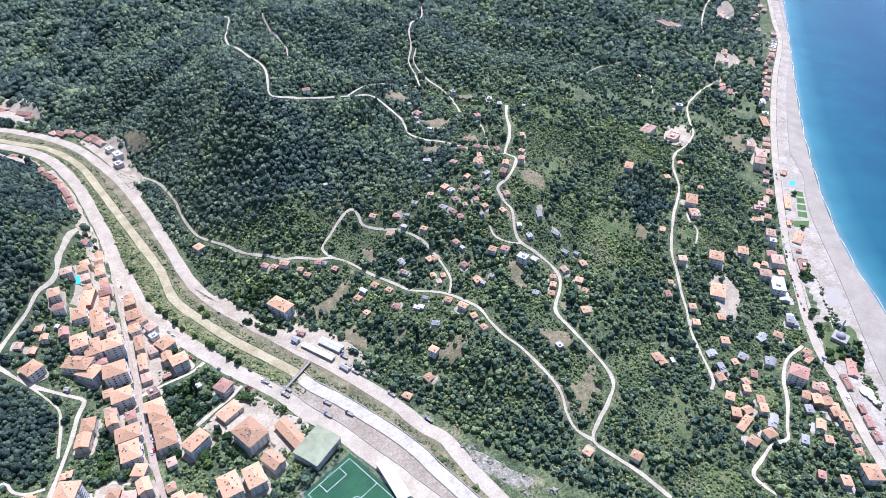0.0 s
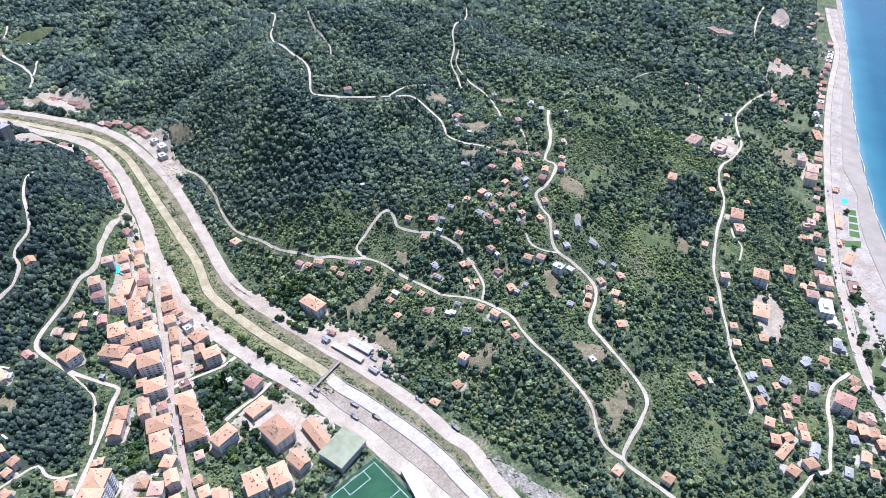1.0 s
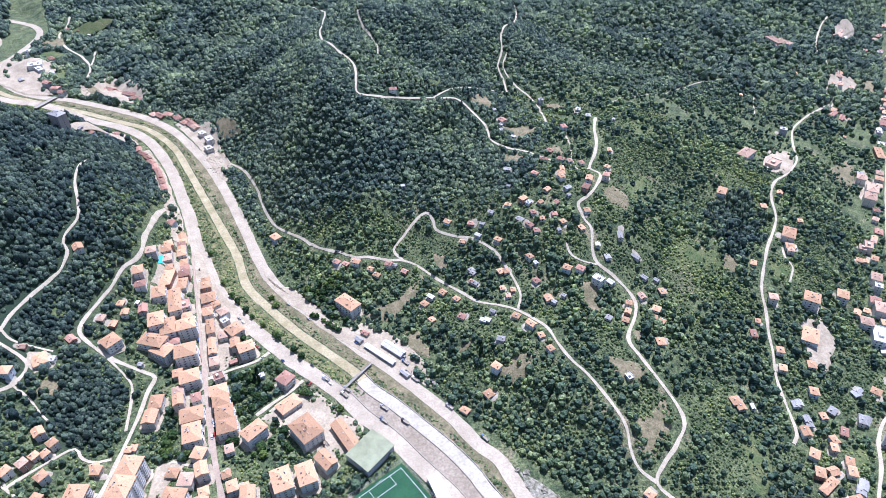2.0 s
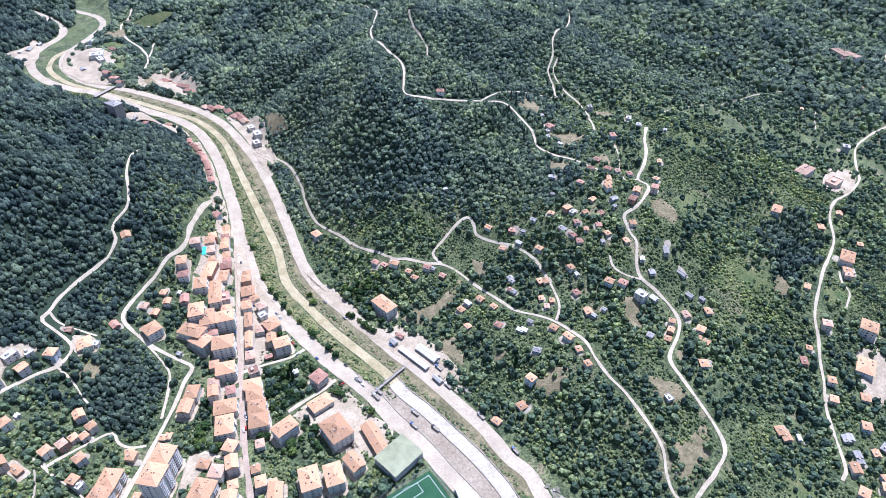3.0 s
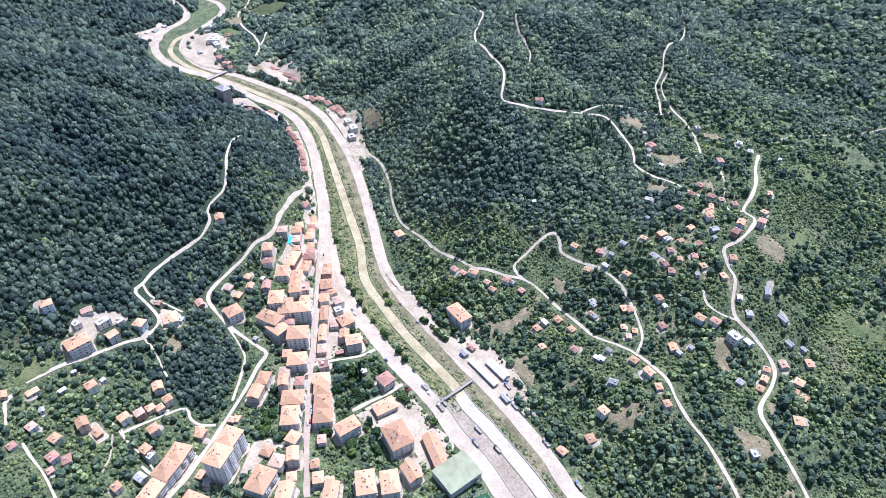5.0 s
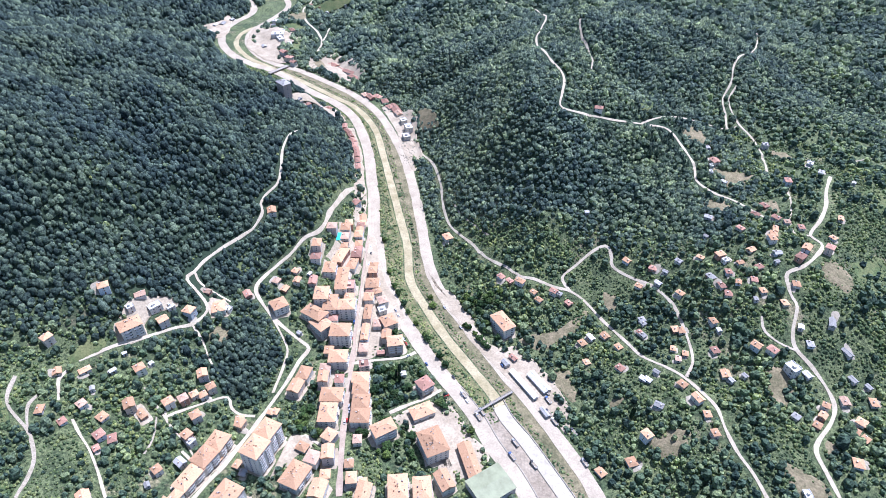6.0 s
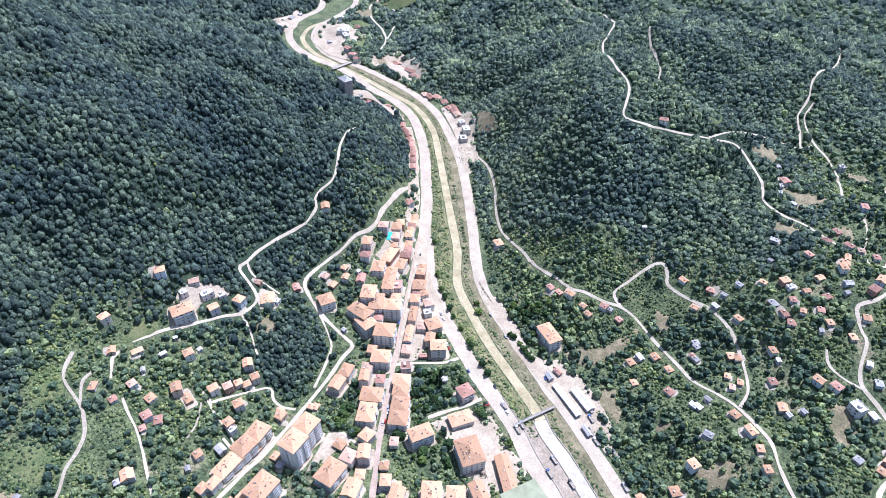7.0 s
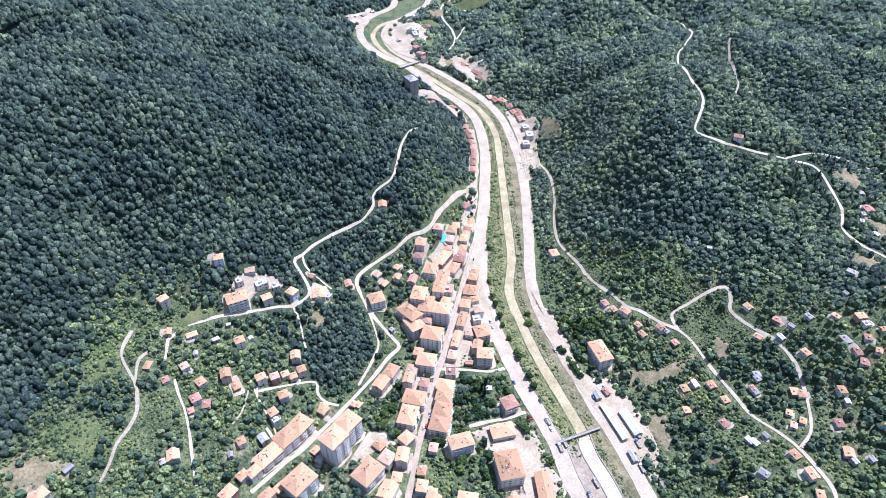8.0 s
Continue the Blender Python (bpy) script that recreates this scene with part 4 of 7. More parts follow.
gb.inputs["Base Color"].default_value = (0.03, 0.04, 0.05, 1)
gb.inputs["Specular IOR Level"].default_value = 0.5
FRAME, ft, fb = material("white_window_frame", 0.5)
fb.inputs["Base Color"].default_value = (0.7, 0.7, 0.7, 1)
WOOD = surface("brown_door_wood", (0.12, 0.07, 0.04), (0.2, 0.12, 0.07), 1.0, 5.0)
DARK, dt, db = material("dark_solar_panel", 0.25)
db.inputs["Base Color"].default_value = (0.02, 0.025, 0.04, 1)
STEEL = painted("grey_sheet_metal", (0.5, 0.51, 0.52), 0.15, 0.45)
PLACE = [""]
FEET = []


def box(lo, hi):
    (a, b, c), (d, e, f) = lo, hi
    v = [(a, b, c), (d, b, c), (d, e, c), (a, e, c), (a, b, f), (d, b, f), (d, e, f), (a, e, f)]
    return v, [(3, 2, 1, 0), (4, 5, 6, 7), (0, 1, 5, 4), (1, 2, 6, 5), (2, 3, 7, 6), (3, 0, 4, 7)]


def joined(*pieces):
    v, f = [], []
    for pv, pf in pieces:
        f += [tuple(i + len(v) for i in q) for q in pf]
        v += pv
    return v, f


def mesh_of(name, pieces, mats):
    """A mesh from (verts, faces, material number) pieces, for several objects to share."""
    me = bpy.data.meshes.new(name)
    v, f, k = [], [], []
    for pv, pf, n in pieces:
        f += [tuple(i + len(v) for i in q) for q in pf]
        k += [n] * len(pf)
        v += pv
    me.from_pydata(v, [], f)
    for m in mats:
        me.materials.append(m)
    me.polygons.foreach_set("material_index", k)
    return me


def child(name, me, parent, m):
    ob = new(name, me)
    ob.parent = parent
    ob.matrix_basis = m
    return ob


def window_mesh(w, h):
    """Frame, reveal, pane and sill in one closed piece: the pane sits back in its frame."""
    a, t = w / 2, 0.13
    rings = [(a, 0.0, h, 0.06), (a, 0.0, h, -0.09), (a - t, t, h - t, -0.09), (a - t, t, h - t, -0.02)]
    v = []
    for x, z0, z1, y in rings:
        v += [(-x, y, z0), (x, y, z0), (x, y, z1), (-x, y, z1)]
    f = [(4 * r + i, 4 * r + (i + 1) % 4, 4 * r + 4 + (i + 1) % 4, 4 * r + 4 + i) for r in range(3) for i in range(4)]
    me = mesh_of("window", [(v, f + [(12, 13, 14, 15)], 0)], [FRAME, GLASS])
    me.polygons[-1].material_index = 1
    return me


WINDOW, WIDE_WINDOW = window_mesh(1.4, 1.45), window_mesh(2.3, 1.6)
DOOR = mesh_of("door", [(*box((-0.55, -0.08, 0), (0.55, 0.06, 2.1)), 0), (*box((-0.68, -0.05, 0), (-0.55, 0.06, 2.2)), 1), (*box((0.55, -0.05, 0), (0.68, 0.06, 2.2)), 1), (*box((-0.68, -0.05, 2.1), (0.68, 0.06, 2.25)), 1)], [WOOD, FRAME])
CHIMNEY = mesh_of("chimney", [(*box((-0.4, -0.4, -1.2), (0.4, 0.4, 1.1)), 0), (*box((-0.55, -0.55, 1.1), (0.55, 0.55, 1.25)), 1)], [WALLS["brown brick"], ROOFS["raw"]])
HEATER = mesh_of("solar_heater", [
    ([(-0.9, -0.9, 0.2), (0.9, -0.9, 0.2), (0.9, 0.6, 1.2), (-0.9, 0.6, 1.2), (-0.9, -0.9, 0.1), (0.9, -0.9, 0.1), (0.9, 0.6, 1.1), (-0.9, 0.6, 1.1)], box((0, 0, 0), (1, 1, 1))[1][::1], 0),
    (*box((-0.9, 0.55, 1.15), (0.9, 1.05, 1.65)), 1), (*box((-0.8, 0.7, -1.0), (-0.7, 0.8, 1.2)), 1), (*box((0.7, 0.7, -1.0), (0.8, 0.8, 1.2)), 1)], [DARK, WALLS["grey"]])
DORMER = mesh_of("roof_hatch", [(*box((-0.7, -0.7, -1.0), (0.7, 0.7, 0.55)), 0), (*box((-0.85, -0.85, 0.55), (0.85, 0.85, 0.7)), 1)], [GLASS, WOOD])


def hip_roof(L, W, h, over=0.55, gable=False):
    a, b = L / 2 + over, W / 2 + over
    rise = b * 0.42
    r = a if gable else max(a - b, a * 0.12)
    v = [(-a, -b, h), (a, -b, h), (a, b, h), (-a, b, h), (-a, -b, h + 0.22), (a, -b, h + 0.22), (a, b, h + 0.22), (-a, b, h + 0.22),
         (-r, 0, h + 0.22 + rise), (r, 0, h + 0.22 + rise)]
    f = [(3, 2, 1, 0), (0, 1, 5, 4), (1, 2, 6, 5), (2, 3, 7, 6), (3, 0, 4, 7), (4, 5, 9, 8), (6, 7, 8, 9), (5, 6, 9), (7, 4, 8)]
    # a ridge of cap tiles
    return joined((v, f), box((-r, -0.16, h + rise + 0.15), (r, 0.16, h + rise + 0.34))), rise


COUNT = {1: "single-storey", 2: "two-storey", 3: "three-storey", 4: "four-storey", 5: "five-storey", 6: "six-storey", 7: "seven-storey", 8: "eight-storey", 9: "nine-storey", 10: "ten-storey"}
ROOF_WORDS = {"orange": "orange tiled roof", "red": "dark red tiled roof", "pink": "faded pink tiled roof", "grey": "grey sheet roof", "white": "white flat roof", "raw": "raw concrete top"}


def base(name, x, y, L, W, deg, label, category):
    a = radians(deg)
    c, s = math.cos(a), math.sin(a)
    px = np.array([x + u * L / 2 * c - w * W / 2 * s for u in (-1, 0, 1) for w in (-1, 0, 1)])
    py = np.array([y + u * L / 2 * s + w * W / 2 * c for u in (-1, 0, 1) for w in (-1, 0, 1)])
    g = height(px, py)
    e = new(name)
    e.empty_display_size = 1.0
    z = float(g.min() + 0.35 * (np.median(g) - g.min())) + 0.2
    e.matrix_basis = pose(x, y, z, 0, 0, deg)
    FEET.append((x, y, L, W, a))
    tagged(e, label, category, PLACE[0])
    return e, float(g.min()) - z - 1.0


def facades(L, W):
    """The four sides: outward turn, length, and how far out it stands."""
    return ((0, L, W / 2), (180, L, W / 2), (90, W, L / 2), (270, W, L / 2))


def set_windows(e, L, W, storeys, gap, first, big=False, tall=3.0):
    n = 0
    for turn, run, out in facades(L, W):
        k = max(1, int((run - 1.2) / gap))
        if (e.matrix_basis.to_3x3() @ Vector((math.sin(radians(turn)), -math.cos(radians(turn)), 0))).y > 0.45 and turn != 0:
            continue  # the far side stays plain
        side_turn = pose(0, 0, 0, 0, 0, turn)
        for s in range(storeys):
            for i in range(k):
                u = (i + 0.5 - k / 2) * (run - 1.0) / k
                if s == 0 and turn == 0 and i == k // 2:
                    child("door", DOOR, e, side_turn @ pose(u, -out, 0.05))
                    continue
                child("window", WIDE_WINDOW if big and i % 2 else WINDOW, e, side_turn @ pose(u, -out, s * tall + 0.9))
                n += 1
    return n


def clutter(e, L, W, h, rise, many):
    for i in range(many):
        u, w = rng.uniform(-0.42, 0.42), rng.uniform(-0.36, 0.36)
        z = h + 0.2 + rise * (1 - min(1, abs(w) * 2 / (1 + 1.1 / W)))
        z = min(z, h + 0.2 + max(0.0, (L / 2 - abs(u) * L)) * 0.42)
        kind, me = (("chimney", CHIMNEY), ("roof_hatch", DORMER), ("solar_heater", HEATER), ("roof_hatch", DORMER))[int(rng.integers(0, 4))]
        child(kind, me, e, pose(u * L, w * W, z, 0, 0, float(rng.integers(0, 4)) * 90) @ Matrix.Diagonal((0.58, 0.58, 0.6, 1)))


def house(x, y, L, W, storeys, deg, roof):
    wall = ("white", "cream", "white", "pinkish", "white", "pale blue", "grey", "brown brick")[int(rng.integers(0, 8))]
    e, low = base("house", x, y, L, W, deg, f"{COUNT[storeys]} {wall} plastered house with a {ROOF_WORDS[roof]}", "house")
    h = storeys * 2.6
    mesh_object("wall", *box((-L / 2, -W / 2, low), (L / 2, W / 2, h)), WALLS[wall], e)
    (v, f), rise = hip_roof(L, W, h, gable=rng.random() < 0.3 and L > W)
    mesh_object("roof", v, f, ROOFS[roof], e)
    set_windows(e, L, W, storeys, 20.0 if math.hypot(x, y) > 600 else 8.0, 0, tall=2.6)
    child("chimney", CHIMNEY, e, pose(L * rng.uniform(-0.3, 0.3), W * rng.uniform(0.1, 0.25), h + rise * 0.6))
    if L > 14:
        clutter(e, L, W, h, rise, int(L / 5))
    return e


def block(x, y, L, W, storeys, deg, roof, name="apartment_house"):
    wall = ("white", "white", "cream", "white", "white")[int(rng.integers(0, 5))]
    wall = "pinkish" if name == "tower_block" and roof == "grey" else wall
    e, low = base(name, x, y, L, W, deg, f"{COUNT[storeys]} {wall} apartment house with balconies and a {ROOF_WORDS[roof]}", "apartment house")
    h = storeys * 2.9
    mesh_object("wall", *box((-L / 2, -W / 2, low), (L / 2, W / 2, h)), WALLS[wall], e)
    (v, f), rise = hip_roof(L, W, h, 0.8)
    mesh_object("roof", v, f, ROOFS[roof], e)
    far = math.hypot(x, y) > 600
    set_windows(e, L, W, storeys, 7.0 if far else 3.9, 0, True, 2.9)
    if not far:
        for s in range(1, storeys):
            for sign in (-1, 1):
                u, span = sign * L * 0.24, L * 0.3
                z = s * 2.9
                slab = box((u - span / 2, -W / 2 - 1.2, z - 0.18), (u + span / 2, -W / 2, z))
                rail = [box((u - span / 2, -W / 2 - 1.2, z), (u + span / 2, -W / 2 - 1.08, z + 1.0)), box((u - span / 2, -W / 2 - 1.08, z), (u - span / 2 + 0.12, -W / 2, z + 1.0)), box((u + span / 2 - 0.12, -W / 2 - 1.08, z), (u + span / 2, -W / 2, z + 1.0))]
                b = mesh_object("balcony", *slab, WALLS[wall], e)
                mesh_object("railing", *joined(*rail), FRAME, b)
    clutter(e, L, W, h, rise, int(L * W / 20))
    return e


def tower(x, y, L, W, storeys, deg, roof):
    return block(x, y, L, W, storeys, deg, roof, "tower_block")


def flat_house(x, y, L, W, storeys, deg, roof):
    wall = "grey" if roof == "raw" else "white" if roof == "white" else "pinkish"
    e, low = base("flat_roofed_house", x, y, L, W, deg, f"{COUNT[storeys]} {wall} building with a low parapet and {ROOF_WORDS[roof].split()[0]} top", "building")
    h = storeys * 3.0
    mesh_object("wall", *box((-L / 2, -W / 2, low), (L / 2, W / 2, h)), WALLS[wall], e)
    a, b = L / 2 + 0.15, W / 2 + 0.15
    mesh_object("roof", *box((-a, -b, h), (a, b, h + 0.18)), ROOFS[roof], e)
    rim = [box((-a, -b, h + 0.18), (a, -b + 0.25, h + 0.8)), box((-a, b - 0.25, h + 0.18), (a, b, h + 0.8)), box((-a, -b + 0.25, h + 0.18), (-a + 0.25, b - 0.25, h + 0.8)), box((a - 0.25, -b + 0.25, h + 0.18), (a, b - 0.25, h + 0.8))]
    mesh_object("parapet", *joined(*rim), WALLS[wall], e)
    mesh_object("stair_head", *box((-L * 0.2, -W * 0.15, h + 0.18), (L * 0.05, W * 0.2, h + 2.3)), WALLS[wall], e)
    set_windows(e, L, W, storeys, 8.0 if math.hypot(x, y) > 600 else 3.6, 0, True)
    return e


def shed(x, y, L, W, storeys, deg, roof):
    e, low = base("shed", x, y, L, W, deg, f"long low shed with a {'white' if roof == 'white' else 'grey'} sheet metal gable roof", "shed")
    h = 3.0
    mesh_object("wall", *box((-L / 2, -W / 2, low), (L / 2, W / 2, h)), WALLS["grey"], e)
    (v, f), rise = hip_roof(L, W, h, 0.4, True)
    mesh_object("roof", v, f, ROOFS[roof], e)
    set_windows(e, L, W, 1, 14.0, 0)
    return e


# town
PLACE[0] = "houses of the valley town"
house(-200.9, 490.9, 23.5, 13.5, 2, 85, "orange")
house(-187.7, 489.6, 16.7, 10.1, 2, 91, "orange")
block(-202.9, 467.0, 15.2, 11.1, 3, 100, "orange")
block(-189.1, 461.4, 32.9, 11.3, 3, 102, "orange")
flat_house(-179.6, 456.8, 13.0, 9.3, 3, 102, "red")
block(-200.3, 432.7, 17.5, 13.3, 4, 102, "orange")
block(-189.8, 426.3, 20.7, 12.5, 4, 102, "orange")
block(-173.7, 426.9, 13.6, 15.7, 5, 102, "orange")
block(-200.6, 411.4, 22.9, 13.5, 4, 157, "orange")
block(-191.5, 402.4, 17.9, 13.6, 4, 147, "orange")
block(-170.5, 396.7, 15.9, 18.1, 5, 100, "orange")
block(-163.5, 368.0, 13.8, 15.9, 4, 102, "orange")
house(-155.7, 346.5, 8.9, 7.4, 3, 101, "red")
block(-156.6, 328.4, 13.8, 18.1, 3, 100, "orange")
block(-154.0, 310.5, 18.1, 13.8, 3, 100, "orange")
house(-146.0, 290.8, 9.9, 9.9, 3, 161, "orange")
house(-152.4, 269.1, 10.6, 10.6, 3, 172, "pink")
house(-165.2, 279.2, 7.4, 9.0, 1, 76, "orange")
block(-160.2, 252.2, 20.2, 16.0, 3, 76, "orange")
house(-139.6, 245.0, 14.3, 11.5, 3, 90, "orange")
house(-139.6, 260.1, 7.4, 7.4, 1, 105, "orange")
block(-160.7, 471.0, 13.7, 12.7, 3, 102, "orange")
house(-152.8, 461.7, 7.3, 7.3, 3, 124, "orange")
house(-153.8, 430.0, 19.0, 6.7, 3, 100, "orange")
house(-149.3, 404.7, 20.0, 6.7, 3, 100, "orange")
block(-131.1, 423.4, 13.7, 12.8, 3, 128, "orange")
flat_house(-142.1, 439.2, 7.4, 7.4, 2, 124, "white")
block(-117.8, 396.5, 13.7, 11.7, 4, 19, "orange")
house(-129.6, 387.7, 6.5, 4.0, 1, 19, "red")
flat_house(-139.1, 366.2, 8.9, 8.2, 3, 22, "red")
block(-137.6, 350.9, 10.6, 13.8, 3, 101, "orange")
block(-134.2, 339.4, 10.6, 12.8, 3, 101, "orange")
block(-130.0, 326.1, 14.9, 13.8, 3, 100, "orange")
block(-126.8, 312.9, 13.8, 14.9, 3, 100, "orange")
house(-124.2, 272.2, 6.5, 6.5, 1, 105, "orange")
block(-104.1, 303.1, 18.1, 11.7, 4, 40, "orange")
house(-105.3, 246.4, 19.2, 10.6, 3, 93, "orange")
house(-108.6, 259.2, 6.5, 5.7, 1, 113, "orange")
block(-81.2, 356.2, 11.7, 11.7, 3, 47, "red")
house(-78.1, 330.1, 19.1, 12.4, 2, 36, "orange")
block(-62.4, 299.0, 23.5, 18.1, 4, 124, "orange")
house(-31.6, 292.7, 30.6, 10.6, 2, 117, "orange")
house(-47.6, 270.0, 16.3, 10.6, 3, 127, "orange")
block(-62.1, 257.9, 18.2, 12.8, 4, 105, "orange")
block(-80.2, 255.7, 19.2, 13.8, 4, 105, "orange")
flat_house(-103.9, 366.9, 6.5, 4.9, 1, 19, "white")
block(-234.7, 409.3, 13.5, 13.5, 3, 134, "orange")
house(-247.3, 435.9, 7.2, 6.3, 1, 75, "pink")
house(-233.6, 452.1, 6.3, 6.3, 1, 79, "orange")
house(-228.2, 441.4, 7.1, 6.3, 2, 91, "orange")
house(-237.2, 430.3, 7.2, 6.3, 1, 80, "orange")
house(-266.4, 411.4, 8.8, 6.4, 1, 133, "red")
house(-188.4, 347.1, 13.4, 10.5, 3, 88, "orange")
house(-190.5, 331.8, 13.4, 10.5, 3, 85, "orange")
tower(-191.6, 278.5, 16.0, 15.0, 7, 76, "orange")
tower(-193.3, 260.0, 16.9, 16.0, 8, 76, "orange")
block(-227.9, 264.0, 15.4, 14.2, 4, 81, "orange")
block(-230.8, 248.8, 15.3, 14.2, 4, 73, "orange")
house(-199.4, 307.0, 5.8, 5.0, 1, 84, "orange")
house(-221.8, 288.1, 7.6, 6.7, 2, 81, "orange")
block(-22.3, 440.5, 23.4, 12.8, 4, 130, "orange")
shed(-14.3, 397.9, 7.4, 4.9, 1, 129, "grey")
house(-8.1, 405.6, 7.4, 4.0, 1, 139, "red")
shed(3.7, 377.0, 36.4, 4.7, 1, 132, "white")
house(-30.5, 493.8, 7.2, 5.7, 1, 138, "red")
house(-21.3, 487.1, 6.5, 4.9, 1, 138, "red")
house(-10.8, 484.8, 8.9, 5.7, 2, 151, "orange")
house(9.4, 469.8, 6.5, 4.9, 1, 141, "orange")
house(-225.0, 254.9, 7.6, 6.7, 1, 81, "orange")
shed(-259.9, 218.4, 4.2, 3.4, 1, 135, "grey")
shed(-333.0, 274.0, 4.2, 3.3, 1, 129, "grey")
shed(-327.2, 293.0, 5.1, 3.3, 1, 54, "white")
shed(-305.4, 310.6, 3.3, 3.3, 1, 150, "white")
shed(-219.4, 453.0, 3.9, 3.1, 1, 76, "white")
shed(-209.7, 390.9, 4.0, 3.2, 1, 157, "grey")
shed(-326.6, 310.0, 3.3, 2.5, 1, 49, "white")
house(-297.0, 395.9, 6.4, 4.9, 1, 176, "pink")
house(-123.4, 292.9, 7.4, 6.5, 2, 104, "pink")
block(-158.2, 449.1, 10.5, 8.4, 3, 102, "orange")
block(-144.3, 449.5, 9.5, 8.4, 3, 124, "pink")

# hamlet
PLACE[0] = "houses of the western hillside"
house(-358.8, 348.6, 8.3, 7.5, 3, 41, "orange")
house(-336.6, 360.0, 8.3, 6.6, 2, 38, "pink")
flat_house(-338.5, 346.1, 5.8, 5.8, 2, 55, "white")
flat_house(-324.2, 357.4, 10.8, 7.5, 2, 56, "white")
flat_house(-315.8, 365.5, 6.6, 8.2, 1, 52, "white")
block(-331.6, 331.4, 17.4, 13.0, 4, 49, "orange")
house(-313.8, 348.9, 8.3, 7.5, 3, 56, "orange")
house(-299.9, 367.9, 8.2, 9.0, 3, 82, "orange")
house(-282.5, 385.4, 14.3, 11.4, 2, 119, "orange")
flat_house(-274.7, 387.8, 5.7, 5.7, 1, 174, "white")
house(-378.0, 295.5, 7.6, 6.7, 3, 69, "orange")
house(-362.1, 277.2, 6.7, 5.9, 1, 129, "orange")
house(-346.0, 286.2, 8.4, 5.1, 1, 52, "orange")
house(-309.2, 301.2, 7.6, 7.6, 3, 143, "orange")
house(-353.8, 244.3, 7.6, 5.1, 1, 110, "orange")
house(-336.5, 242.2, 5.9, 5.1, 1, 150, "red")
house(-331.9, 259.1, 6.7, 5.9, 2, 153, "pink")
house(-315.1, 256.0, 7.6, 6.7, 1, 159, "orange")
house(-300.9, 270.2, 9.3, 7.7, 3, 133, "orange")
house(-292.1, 268.7, 11.0, 5.1, 1, 150, "orange")
house(-308.2, 241.4, 7.6, 6.7, 2, 150, "red")
house(-300.0, 242.9, 7.7, 5.9, 1, 126, "red")
house(-305.3, 232.0, 5.1, 4.2, 1, 141, "red")
house(-277.8, 283.8, 7.6, 6.7, 3, 54, "orange")
house(-269.5, 291.1, 6.7, 6.7, 3, 50, "pink")
house(-265.0, 299.1, 5.9, 5.9, 2, 50, "orange")
house(-258.8, 301.4, 5.9, 5.9, 2, 50, "orange")
house(-255.6, 309.6, 6.7, 6.7, 3, 48, "orange")
house(-266.5, 318.0, 8.4, 7.6, 3, 125, "orange")
house(-255.0, 281.3, 7.6, 7.6, 3, 50, "orange")
house(-252.8, 263.1, 7.7, 6.7, 3, 155, "orange")
flat_house(-248.5, 259.9, 6.7, 5.9, 2, 155, "white")
house(-259.1, 230.7, 6.8, 5.9, 2, 148, "orange")
house(-247.1, 241.5, 7.7, 5.9, 2, 155, "grey")
house(-292.2, 196.5, 9.3, 8.4, 2, 135, "orange")
house(-295.8, 189.2, 4.2, 3.4, 1, 143, "grey")
house(-224.7, 292.5, 6.7, 6.7, 1, 19, "orange")
house(-203.3, 305.9, 5.0, 5.0, 1, 84, "orange")
block(-234.4, 231.1, 20.8, 12.0, 3, 75, "orange")
block(-201.3, 222.6, 20.6, 17.4, 5, 75, "orange")
house(-236.0, 214.4, 9.2, 7.6, 3, 75, "orange")
house(-242.1, 208.8, 7.6, 6.7, 2, 75, "orange")
house(-241.4, 192.1, 10.9, 9.1, 3, 81, "orange")
house(-213.6, 214.3, 7.5, 5.9, 2, 75, "orange")
house(-217.1, 203.8, 10.0, 7.5, 3, 75, "orange")
house(-209.2, 254.6, 6.7, 5.1, 1, 81, "orange")
house(-202.4, 249.0, 5.0, 5.0, 1, 92, "grey")
house(-346.2, 131.8, 9.1, 9.1, 2, 81, "orange")
shed(-344.9, 154.0, 6.6, 4.1, 1, 83, "grey")

# valley
PLACE[0] = "houses up the valley"
house(-273.2, 500.8, 10.2, 8.2, 2, 118, "orange")
house(-98.2, 561.0, 10.7, 8.4, 2, 127, "orange")
flat_house(-527.2, 1103.4, 18.6, 14.4, 3, 106, "white")
flat_house(-514.2, 1090.9, 27.4, 9.5, 2, 128, "white")
flat_house(-559.5, 1179.3, 12.6, 9.5, 3, 83, "white")
house(-512.7, 1146.6, 15.0, 8.6, 2, 128, "red")
house(-480.1, 1024.7, 13.6, 9.4, 3, 147, "red")
house(-463.7, 1008.2, 13.7, 9.5, 3, 167, "red")
house(-449.9, 992.8, 9.5, 8.5, 3, 161, "red")
house(-388.4, 1022.5, 21.3, 10.6, 2, 143, "red")
house(-346.0, 983.3, 23.0, 10.5, 2, 156, "red")
house(-333.5, 967.3, 21.3, 10.7, 2, 151, "red")
house(-382.7, 1048.5, 12.8, 8.5, 1, 109, "red")
house(-285.0, 898.8, 19.0, 9.5, 1, 135, "red")
house(-258.1, 886.8, 14.8, 9.6, 1, 118, "red")
house(-236.2, 867.2, 27.8, 11.8, 1, 123, "red")
flat_house(-200.1, 803.1, 15.0, 9.6, 3, 117, "white")
tower(-367.4, 770.8, 19.4, 12.0, 7, 142, "grey")
house(-350.8, 774.7, 9.5, 6.7, 2, 161, "grey")
house(-341.4, 781.2, 9.7, 7.7, 2, 153, "red")
